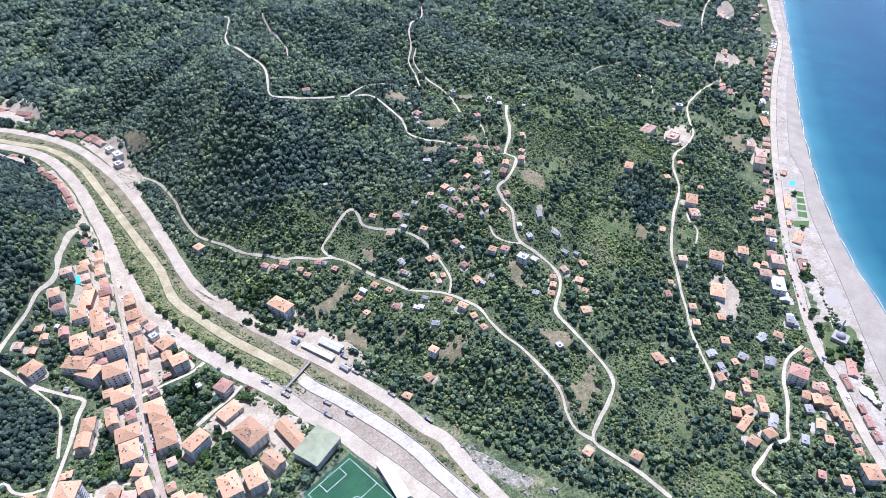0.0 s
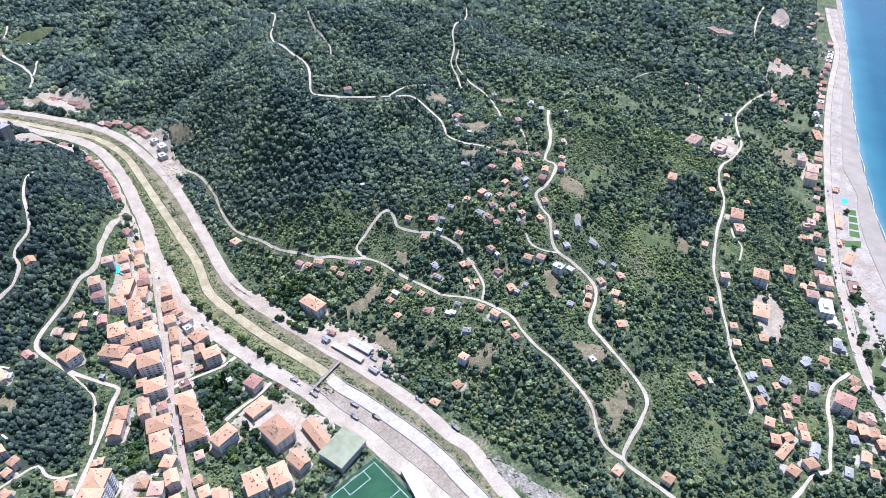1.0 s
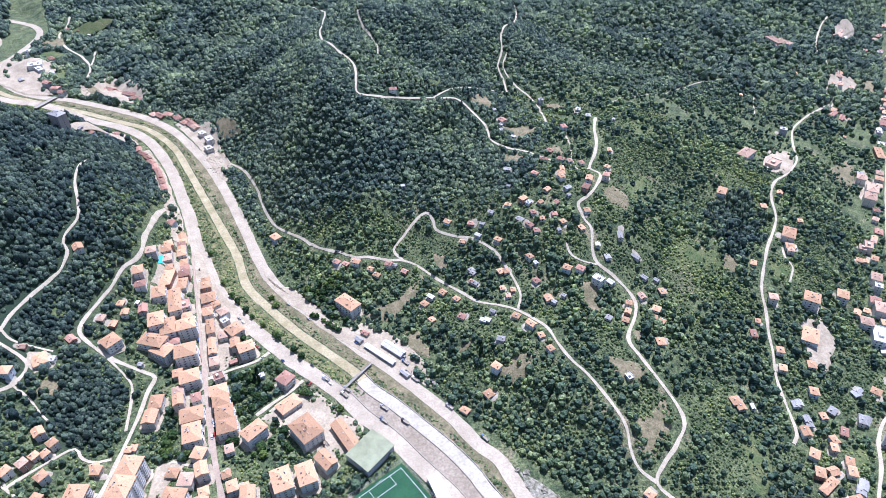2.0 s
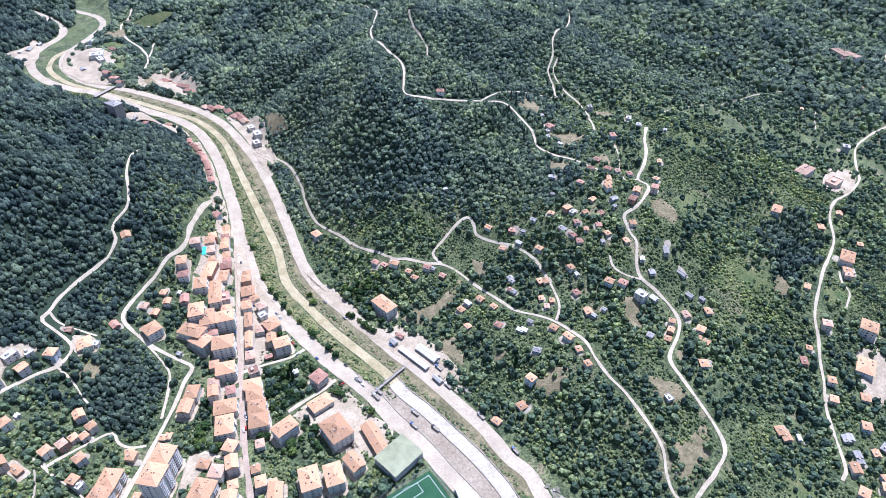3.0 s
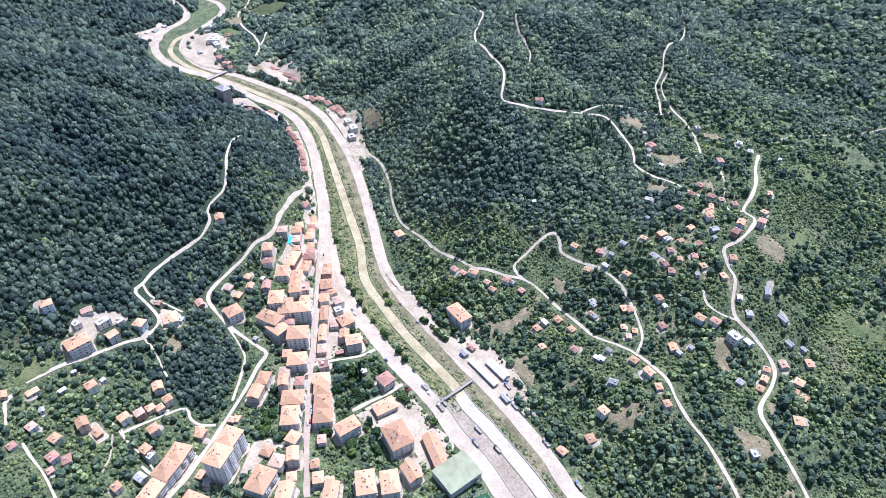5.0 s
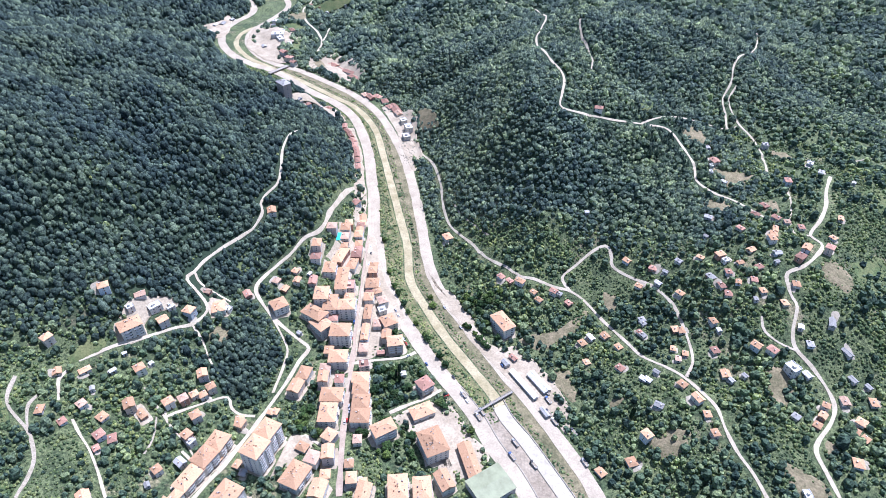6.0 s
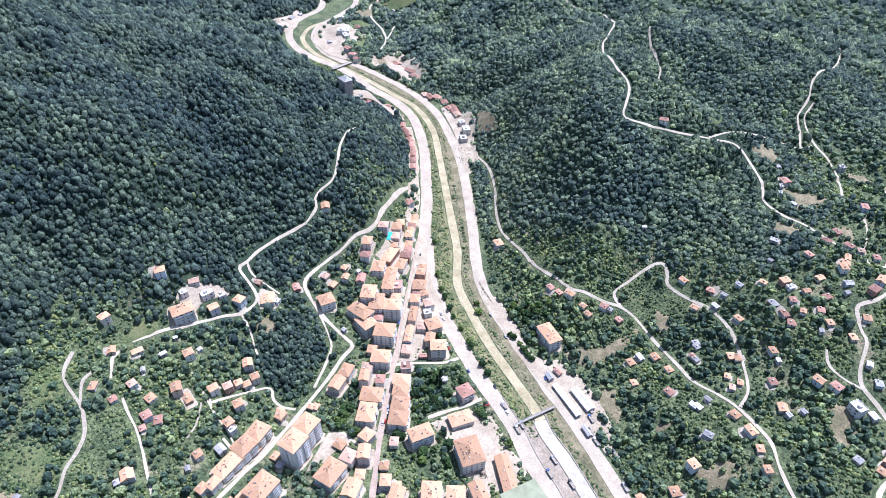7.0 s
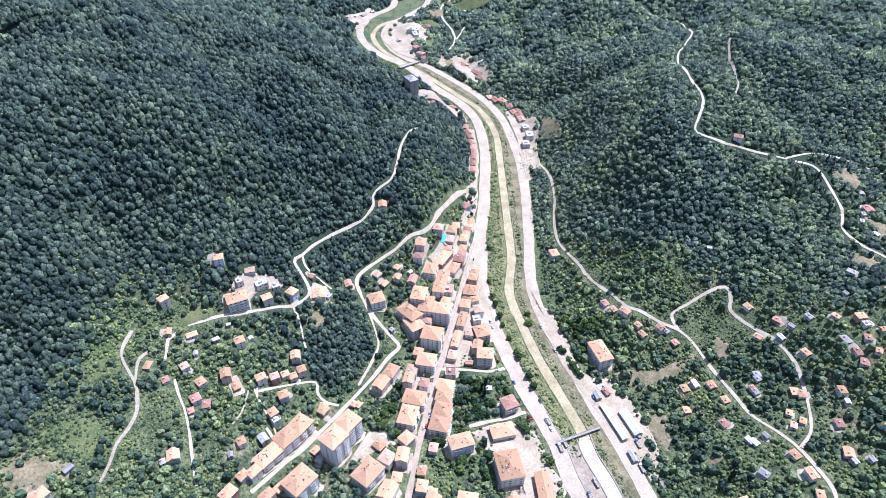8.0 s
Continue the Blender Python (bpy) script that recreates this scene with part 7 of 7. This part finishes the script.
for x, y in [off_road(x, y, WEST_ROAD, 8.6) for x, y in STREET_TREES]:
    grow(TREES[int(rng.integers(0, 5))], x, y, rng.uniform(0.9, 1.4))
for x, y in POPLARS + POPLARS_B:
    grow(POPLAR, x, y, rng.uniform(1.0, 1.3))
COAST_TREES = [(496, 237), (469, 233), (477, 226), (493, 227), (482, 234), (493, 218), (488, 278), (502, 272), (527, 333), (526, 327), (535, 329), (495, 284), (482, 211), (463, 225), (484, 220), (485, 265), (479, 256), (505, 234), (499, 225), (546, 345), (540, 338), (597, 407), (641, 471)]
for x, y in COAST_TREES:
    grow(TREES[int(rng.integers(0, 5))], x, y, rng.uniform(0.9, 1.5))
for x, y, r in GARDEN:
    grow(TREES[int(rng.integers(0, 5))], x, y, r / 3.0, rng.uniform(0.85, 1.2))
for t in TREES + [POPLAR]:
    if "used" in t:
        del t["used"]

# ---- vehicles ----
PAINTS = [("white", painted("white_car_paint", (0.75, 0.75, 0.75), 0.05, 0.3)), ("dark", painted("dark_car_paint", (0.03, 0.032, 0.04), 0.3, 0.3)),
          ("grey", painted("grey_car_paint", (0.3, 0.31, 0.33), 0.2, 0.3)), ("red", painted("red_car_paint", (0.4, 0.04, 0.03), 0.2, 0.3)), ("blue", painted("blue_car_paint", (0.06, 0.12, 0.3), 0.2, 0.3))]
TYRE, tt_, tb_ = material("black_rubber", 0.9)
tb_.inputs["Base Color"].default_value = (0.02, 0.02, 0.02, 1)


def drum(r, w, n=10):
    v = [(r * math.cos(2 * math.pi * i / n), y, r * math.sin(2 * math.pi * i / n)) for y in (-w / 2, w / 2) for i in range(n)]
    return v, [(i, n + i, n + (i + 1) % n, (i + 1) % n) for i in range(n)] + [tuple(range(n)), tuple(range(2 * n - 1, n - 1, -1))]


def prism(profile, w):
    """A side view drawn out to a width, a little narrower at the top."""
    n = len(profile)
    top = max(z for _, z in profile)
    v = [(x, s * w / 2 * (1 - 0.14 * (z / top) ** 2), z) for s in (-1, 1) for x, z in profile]
    return v, [tuple(range(n)), tuple(range(2 * n - 1, n - 1, -1))] + [(i, n + i, n + (i + 1) % n, (i + 1) % n) for i in range(n)]


WHEEL = mesh_of("wheel", [(*drum(0.33, 0.22), 0)], [TYRE])
BIG_WHEEL = mesh_of("wheel", [(*drum(0.5, 0.32), 0)], [TYRE])


def set_down(name, x, y, deg, label, category, group):
    e = new(name)
    e.matrix_basis = pose(x, y, float(height(x, y)) + 0.42, 0, 0, deg)
    return tagged(e, label, category, group)


def car(x, y, deg, n):
    word, paint = PAINTS[n % len(PAINTS)]
    e = set_down("car", x, y, deg, f"{word} car parked on the pale road", "car", "parked cars")
    mesh_object("body", *prism([(-2.15, 0.3), (2.15, 0.3), (2.2, 0.62), (1.95, 0.85), (0.95, 0.95), (-1.75, 1.0), (-2.2, 0.85)], 1.75), paint, e)
    cabin = mesh_object("cabin", *prism([(-1.7, 0.99), (0.9, 0.94), (0.35, 1.45), (-1.2, 1.48)], 1.55), GLASS, e)
    mesh_object("roof", *box((-1.12, -0.62, 1.46), (0.32, 0.62, 1.52)), paint, cabin)
    for u in (-1.35, 1.35):
        for w in (-0.78, 0.78):
            child("wheel", WHEEL, e, pose(u, w, 0.33))
    return e


def lorry(x, y, deg, n):
    word, paint = (PAINTS[0], PAINTS[2], PAINTS[4], PAINTS[1])[n % 4]
    e = set_down("lorry", x, y, deg, f"{word} lorry standing on the gravel by the river", "lorry", "lorries by the river")
    cab = mesh_object("cab", *prism([(2.0, 0.6), (4.0, 0.6), (4.05, 1.5), (3.7, 2.7), (2.0, 2.75)], 2.3), paint, e)
    mesh_object("windscreen", *box((3.75, -0.9, 1.6), (3.98, 0.9, 2.3)), GLASS, cab)
    bed = mesh_object("load_bed", *joined(box((-4.0, -1.2, 0.9), (1.8, 1.2, 1.15)), box((-4.0, -1.2, 1.15), (-3.88, 1.2, 2.1)), box((1.68, -1.2, 1.15), (1.8, 1.2, 2.3)), box((-3.88, -1.2, 1.15), (1.68, -1.1, 2.1)), box((-3.88, 1.1, 1.15), (1.68, 1.2, 2.1))), STEEL, e)
    mesh_object("load", *box((-3.8, -1.05, 1.16), (1.6, 1.05, 1.8)), GREY, bed)
    for u in (-3.0, -1.8, 2.9):
        for w in (-0.95, 0.95):
            child("wheel", BIG_WHEEL, e, pose(u, w, 0.5))
    return e


def heading(x, y):
    """The way of the nearest road."""
    best = (1e9, 0.0)
    for line, _ in CLEARED:
        for (ax, ay), (bx, by) in zip(line[:-1], line[1:]):
            u = max(0, min(1, ((x - ax) * (bx - ax) + (y - ay) * (by - ay)) / ((bx - ax) ** 2 + (by - ay) ** 2 + 1e-9)))
            d = math.hypot(x - ax - u * (bx - ax), y - ay - u * (by - ay))
            if d < best[0]:
                best = (d, math.degrees(math.atan2(by - ay, bx - ax)))
    return best[1]


for i, (x, y) in enumerate(CARS_Z + CARS_Y + CARS_K1 + CARS_K2 + CARS_E):
    car(x, y, heading(x, y) + (180 if i % 3 == 0 else 0), (0, 1, 0, 2, 0, 3, 1, 4, 2)[i % 9])
for i, (x, y) in enumerate(LORRIES + TRAILERS):
    lorry(x, y, heading(x, y), i)

# ---- footbridges over the dry river ----
CONCRETE = painted("stained_concrete", (0.33, 0.3, 0.25), 0.12, 0.9)
RAIL = painted("grey_steel_rail", (0.3, 0.31, 0.32), 0.1, 0.5)


def footbridge(a, b, width, label):
    (ax, ay), (bx, by) = a, b
    L = math.hypot(bx - ax, by - ay) + 3
    e = new("footbridge")
    x, y = (ax + bx) / 2, (ay + by) / 2
    e.matrix_basis = pose(x, y, float(height(x, y)), 0, 0, math.degrees(math.atan2(by - ay, bx - ax)))
    tagged(e, label, "bridge")
    mesh_object("deck", *box((-L / 2, -width / 2, 2.2), (L / 2, width / 2, 2.7)), CONCRETE, e)
    for s in (-1, 1):
        y0 = s * (width / 2 - 0.12)
        bars = [box((-L / 2, y0 - 0.05, 3.6), (L / 2, y0 + 0.05, 3.72)), box((-L / 2, y0 - 0.03, 3.1), (L / 2, y0 + 0.03, 3.17))]
        bars += [box((u - 0.04, y0 - 0.04, 2.7), (u + 0.04, y0 + 0.04, 3.6)) for u in np.arange(-L / 2 + 0.5, L / 2, 2.0)]
        mesh_object("railing", *joined(*bars), RAIL, e)
    for u in (-L / 2 + 1.0, -L / 6, L / 6, L / 2 - 1.0):
        mesh_object("pier", *box((u - 0.4, -width * 0.4, -0.5), (u + 0.4, width * 0.4, 2.2)), CONCRETE, e)
    return e


footbridge(*BRIDGE, 2.2, "narrow concrete footbridge with steel railings over the dry river")
footbridge(*FAR_BRIDGE, 7.0, "concrete road bridge over the dry river up the valley")


def river_wall(name, line, label):
    p = resample(line, 8.0)
    n = across(p)
    z = height(p[:, 0], p[:, 1])
    ring = [np.c_[p + n * s, z + h] for s, h in ((-0.3, -0.5), (-0.3, 0.9), (0.3, 0.9), (0.3, -0.5))]
    v = np.stack(ring, 1)
    return tagged(mesh_object(name, v.reshape(-1, 3), grid_faces(*v.shape[:2])[:, ::-1], CONCRETE), label, "wall", kind="structure")


river_wall("wall_channel_west", shifted(CHANNEL[17:], -4.8), "low pale concrete wall of the river channel")
river_wall("wall_channel_east", shifted(CHANNEL[17:], 7.2), "low pale concrete wall of the river channel")

river_wall("wall_road_west", shifted(WEST_BANK[:9], -9.4), "low stained kerb wall between the road and the gravel strip")
river_wall("wall_beach", PROM_EDGE, "low pale wall between the promenade and the beach")

# ---- sports ground ----
TURF = surface("green_artificial_turf", (0.02, 0.075, 0.035), (0.03, 0.1, 0.045), 0.06, 0.8, mottle=0.4)
LINE, lt_, lb_ = material("white_line_paint", 0.8)
lb_.inputs["Base Color"].default_value = (0.75, 0.75, 0.75, 1)
GREEN_ROOF = painted("pale_green_roof_sheet", (0.25, 0.27, 0.165), 0.04, 0.6, grain=0.12)


def sports_ground():
    o = Vector((*PITCH[1], 0))
    u = (Vector((*PITCH[0], 0)) - o).normalized()
    w = Vector((u.y, -u.x, 0))
    if w.dot(Vector((*PITCH[2], 0)) - o) < 0:
        w = -w
    W, L = 48.0, 70.0
    z = max(float(height(*(o + u * a + w * b)[:2])) for a in (0, 24, 48) for b in (0, 20, 40)) + 0.35

    def spot(a, b, h=0.0):
        q = o + u * a + w * b
        return (q.x, q.y, z + h)

    def slab(a0, b0, a1, b1, h0, h1):
        v = [spot(a, b, h) for h in (h0, h1) for a, b in ((a0, b0), (a1, b0), (a1, b1), (a0, b1))]
        return v, [(3, 2, 1, 0), (4, 5, 6, 7), (0, 1, 5, 4), (1, 2, 6, 5), (2, 3, 7, 6), (3, 0, 4, 7)]

    def facing(vf):
        v, f = vf
        me = bmesh.new()
        vs = [me.verts.new(q) for q in v]
        for q in f:
            me.faces.new([vs[i] for i in q])
        bmesh.ops.recalc_face_normals(me, faces=me.faces)
        return me

    def put(name, vf, mat, parent=None):
        bm = facing(vf)
        d = bpy.data.meshes.new(name)
        bm.to_mesh(d)
        bm.free()
        d.materials.append(mat)
        ob = new(name, d)
        ob.parent = parent
        return ob

    tagged(put("pitch", slab(0, 0, W, L, -1.5, 0.0), TURF), "green artificial turf football pitch with white lines", "pitch", kind="structure")
    marks = [(3, 3, W - 3, 3.25), (3, 3, 3.25, L), (W - 3.25, 3, W - 3, L), (3, L / 2, W - 3, L / 2 + 0.25), (W / 2 - 10, 12, W / 2 + 10, 12.25), (W / 2 - 10, 3, W / 2 - 9.75, 12), (W / 2 + 9.75, 3, W / 2 + 10, 12)]
    for a0, b0, a1, b1 in marks:
        tagged(put("pitch_line", slab(a0, b0, a1, b1, -0.1, 0.02), LINE), "white painted line on the pitch", "line", kind="structure")
    n = 24
    ring = []
    for r in (4.0, 4.25):
        ring += [spot(W / 2 + r * math.cos(2 * math.pi * i / n), L / 2 + r * math.sin(2 * math.pi * i / n), 0.03) for i in range(n)]
    tagged(put("pitch_circle", (ring, [(i, (i + 1) % n, n + (i + 1) % n, n + i) for i in range(n)]), LINE), "white painted circle on the pitch", "line", kind="structure")
    fence = new("fence")
    fence.location = spot(0, 0)
    tagged(fence, "tall dark green mesh fence posts round the football pitch", "fence")
    inv = Matrix.Translation(fence.location).inverted()
    for a0, b0, a1, b1 in ((-1, -1, W + 1, -1), (-1, -1, -1, L + 1), (W + 1, -1, W + 1, L + 1)):
        run = math.hypot(a1 - a0, b1 - b0)
        k = int(run / 6)
        for i in range(k + 1):
            a, b = a0 + (a1 - a0) * i / k, b0 + (b1 - b0) * i / k
            p = put("post", slab(a - 0.08, b - 0.08, a + 0.08, b + 0.08, -0.5, 5.0), RAIL, fence)
            p.matrix_parent_inverse = inv
        for h in (0.3, 2.6, 4.9):
            p = put("rail", slab(min(a0, a1) - 0.05, min(b0, b1) - 0.05, max(a0, a1) + 0.05, max(b0, b1) + 0.05, h, h + 0.1), RAIL, fence)
            p.matrix_parent_inverse = inv
    goal = new("goal")
    goal.location = spot(W / 2, 3)
    tagged(goal, "white football goal frame on the pitch", "goal")
    for piece in (slab(W / 2 - 3, 3, W / 2 - 2.85, 3.15, 0, 2.2), slab(W / 2 + 2.85, 3, W / 2 + 3, 3.15, 0, 2.2), slab(W / 2 - 2.85, 3, W / 2 + 2.85, 3.15, 2.05, 2.2)):
        p = put("post", piece, LINE, goal)
        p.matrix_parent_inverse = Matrix.Translation(goal.location).inverted()


sports_ground()


def big_hall(spots, h, wall, roof, name, label, category):
    """A large hall on a slanting plot: walls, a low gable roof, a strip of windows."""
    q = [Vector((*s, 0)) for s in spots]
    c = sum(q, Vector()) / 4
    u = ((q[1] - q[0]) + (q[2] - q[3])) / 2
    L, W, deg = u.length, (((q[3] - q[0]) + (q[2] - q[1])) / 2).length, math.degrees(math.atan2(u.y, u.x))
    e, low = base(name, c.x, c.y, L, W, deg, label, category)
    mesh_object("wall", *box((-L / 2, -W / 2, low), (L / 2, W / 2, h)), wall, e)
    a, b, r = L / 2 + 0.5, W / 2 + 0.5, h + 1.2
    mesh_object("roof", [(-a, -b, h), (a, -b, h), (a, b, h), (-a, b, h), (-a, -b, h + 0.25), (a, -b, h + 0.25), (a, 0, r), (a, b, h + 0.25), (-a, b, h + 0.25), (-a, 0, r)],
                [(3, 2, 1, 0), (0, 1, 5, 4), (1, 2, 7, 6, 5), (2, 3, 8, 7), (3, 0, 4, 9, 8), (4, 5, 6, 9), (6, 7, 8, 9)], roof, e)
    for turn, run, out in facades(L, W):
        for i in range(int(run / 4)):
            t = (i + 0.5) * run / int(run / 4) - run / 2
            child("window", WIDE_WINDOW, e, pose(0, 0, 0, 0, 0, turn) @ pose(t, -out, h - 2.6))
    return e


big_hall(HALL, 8.0, WALLS["grey"], GREEN_ROOF, "sports_hall", "large grey sports hall with a pale green sheet roof", "hall")
big_hall(ANNEX, 5.0, WALLS["white"], ROOFS["white"], "grandstand_hall", "long white hall with a white roof beside the pitch", "hall")

# ---- rocks ----
def rock(x, y, size, n):
    bm = bmesh.new()
    bmesh.ops.create_icosphere(bm, subdivisions=2, radius=1.0)
    for v in bm.verts:
        d = v.co.normalized()
        v.co = d * (0.75 + 0.5 * noise.noise(d * 1.7 + Vector((n, 0, 0))) + 0.25 * noise.noise(d * 4.5 + Vector((0, n, 0))))
        v.co = Vector((v.co.x * size, v.co.y * size * 0.8, v.co.z * size * 0.7))
    me = bpy.data.meshes.new("rock")
    bm.to_mesh(me)
    bm.free()
    me.materials.append(ROCK)
    ob = new("rock", me)
    ob.matrix_basis = pose(x, y, float(height(x, y)) + size * 0.05, 0, 0, n * 47.0)
    return tagged(ob, "pale grey limestone outcrop breaking through the slope", "rock", "rock outcrops")


for n, (x, y) in enumerate(OUTCROP):
    for k in range(2 if n < 10 else 1):
        rock(x + rng.uniform(-5, 5), y + rng.uniform(-5, 5), rng.uniform(1.6, 4.2) if n < 8 else rng.uniform(1.2, 2.4), n * 3 + k)

# ---- rubble of the building site ----
def rubble():
    v, t, n = [], [], 0
    rs = np.random.default_rng(5)
    bm = bmesh.new()
    bmesh.ops.create_icosphere(bm, subdivisions=1, radius=1.0)
    bm.verts.index_update()
    pv, pf = np.array([q.co[:] for q in bm.verts]), np.array([[q.index for q in f.verts] for f in bm.faces])
    bm.free()
    for x, y in RUBBLE:
        for k in range(40):
            a, b, s = x + rs.normal() * 6, y + rs.normal() * 7, rs.uniform(0.3, 1.3)
            v.append(pv * rs.uniform(0.6, 1.2, pv.shape) * s * np.array([1, 1, 0.7]) + np.array([a, b, float(height(a, b)) + 0.4]))
            t.append(pf + n)
            n += len(pv)
    tagged(big_mesh("rubble", np.concatenate(v), np.concatenate(t), ROCK), "pale heaps of rubble on the building site", "rubble", kind="stuff")


rubble()

# ---- sea front: pool terrace, lawns, mosque, tents ----
POOL_WATER, pt_, pb_ = material("pool_water", 0.08)
pb_.inputs["Base Color"].default_value = (0.08, 0.5, 0.55, 1)
LAWN_GRASS = surface("mown_lawn", (0.06, 0.12, 0.03), (0.09, 0.16, 0.045), 0.1, 0.8, mottle=0.5)


def plate(name, spots, mat, lift, label, category, n=12):
    """A four-sided plot laid over the ground, with a kerb at its edge."""
    q = np.array(spots)
    k = np.linspace(0, 1, n + 1)
    xy = (q[0] + (q[1] - q[0]) * k[:, None, None]) * (1 - k[None, :, None]) + (q[3] + (q[2] - q[3]) * k[:, None, None]) * k[None, :, None]
    z = height(xy[..., 0], xy[..., 1]) + lift
    top = np.concatenate([xy, z[..., None]], -1)
    ring = np.concatenate([top[:, 0], top[-1, 1:], top[:-1, -1][::-1], top[0, 1:-1][::-1]])
    v = np.concatenate([top.reshape(-1, 3), ring, ring - np.array([0, 0, 1.2])])
    m, c = len(ring), top.shape[0] * top.shape[1]
    f = [tuple(r) for r in grid_faces(n + 1, n + 1)] + [(c + i, c + (i + 1) % m, c + m + (i + 1) % m, c + m + i) for i in range(m)]
    bm = bmesh.new()
    vs = [bm.verts.new(p) for p in v]
    for p in f:
        bm.faces.new([vs[i] for i in p])
    bmesh.ops.remove_doubles(bm, verts=bm.verts, dist=0.001)
    bmesh.ops.recalc_face_normals(bm, faces=bm.faces)
    if sum(p.normal.z for p in bm.faces) < 0:
        bmesh.ops.reverse_faces(bm, faces=bm.faces)
    me = bpy.data.meshes.new(name)
    bm.to_mesh(me)
    bm.free()
    me.materials.append(mat)
    return tagged(new(name, me), label, category, kind="structure")


plate("pool_terrace", TERRACE, CONCRETE, 0.42, "white paved terrace round the sea-front pool", "terrace")
plate("pool", POOL, POOL_WATER, 0.5, "turquoise swimming pool on the sea front", "pool")
plate("lawn_terrace", LAWN, CONCRETE, 0.42, "pale paved terrace with lawns on the sea front", "terrace")
for i in range(4):
    q = np.array(LAWN)
    k0, k1 = 0.03 + i * 0.25, 0.22 + i * 0.25
    left, right = q[0] + (q[3] - q[0]) * np.array([[k0], [k1]]), q[1] + (q[2] - q[1]) * np.array([[k0], [k1]])
    inset = [left[0] * 0.9 + right[0] * 0.1, left[0] * 0.1 + right[0] * 0.9, left[1] * 0.1 + right[1] * 0.9, left[1] * 0.9 + right[1] * 0.1]
    plate("lawn", [tuple(p) for p in inset], LAWN_GRASS, 0.52, "square of mown green lawn on the sea front", "lawn", 5)
plate("lawn_small", LAWN_B, LAWN_GRASS, 0.5, "mown green lawn on the sea front", "lawn")
plate("plaza", PLAZA, CONCRETE, 0.4, "white paved plaza on the sea front", "plaza")
plate("town_pool", TOWN_POOL, POOL_WATER, 0.5, "turquoise swimming pool behind the town houses", "pool")


def dome(r, n=16, m=6):
    v = [(r * math.cos(b * math.pi / 2 / m) * math.cos(2 * math.pi * a / n), r * math.cos(b * math.pi / 2 / m) * math.sin(2 * math.pi * a / n), r * math.sin(b * math.pi / 2 / m)) for b in range(m) for a in range(n)]
    f = [(b * n + a, b * n + (a + 1) % n, (b + 1) * n + (a + 1) % n, (b + 1) * n + a) for b in range(m - 1) for a in range(n)]
    v.append((0, 0, r))
    return v, f + [((m - 1) * n + a, (m - 1) * n + (a + 1) % n, len(v) - 1) for a in range(n)]


def raised(vf, dx, dy, dz):
    v, f = vf
    return [(x + dx, y + dy, z + dz) for x, y, z in v], f


def mosque(x, y):
    e, low = base("mosque", x, y, 13, 13, 30, "small grey domed mosque with a slim minaret near the beach", "mosque")
    mesh_object("wall", *box((-6.5, -6.5, low), (6.5, 6.5, 5.5)), WALLS["grey"], e)
    mesh_object("cornice", *box((-6.9, -6.9, 5.5), (6.9, 6.9, 5.9)), CONCRETE, e)
    mesh_object("dome", *raised(dome(4.6), 0, 0, 5.9), RAIL, e, smooth_shade=True)
    set_windows(e, 13, 13, 1, 4.5, 0)
    mesh_object("minaret", *joined(raised(limb((0, 0, -1), (0, 0, 17), 0.9, 0.75, 12), 8.2, 3, 0), raised(limb((0, 0, 13), (0, 0, 13.6), 1.5, 1.5, 12), 8.2, 3, 0), raised(limb((0, 0, 17), (0, 0, 21), 0.9, 0.05, 12), 8.2, 3, 0)), WALLS["grey"], e)


mosque(*MOSQUE[0])


def tent(x, y, r):
    e = new("pavilion")
    e.matrix_basis = pose(x, y, float(height(x, y)) + 0.3)
    tagged(e, "white round tent pavilion on the sea front", "pavilion", "sea-front pavilions")
    n = 12
    v = [(r * math.cos(2 * math.pi * i / n), r * math.sin(2 * math.pi * i / n), 2.6) for i in range(n)] + [(0, 0, 2.6 + r * 0.5)] + [(r * math.cos(2 * math.pi * i / n), r * math.sin(2 * math.pi * i / n), 2.35) for i in range(n)]
    f = [(i, (i + 1) % n, n) for i in range(n)] + [(n + 1 + i, n + 1 + (i + 1) % n, (i + 1) % n, i) for i in range(n)] + [tuple(range(2 * n, n, -1))]
    mesh_object("canopy", v, f, ROOFS["white"], e)
    for i in range(0, n, 2):
        a = 2 * math.pi * i / n
        mesh_object("post", *limb((r * 0.95 * math.cos(a), r * 0.95 * math.sin(a), -0.5), (r * 0.95 * math.cos(a), r * 0.95 * math.sin(a), 2.4), 0.06, 0.06, 5), RAIL, e)


for (x, y), r in zip(TENTS, (6.0, 3.5, 3.0)):
    tent(x, y, r)
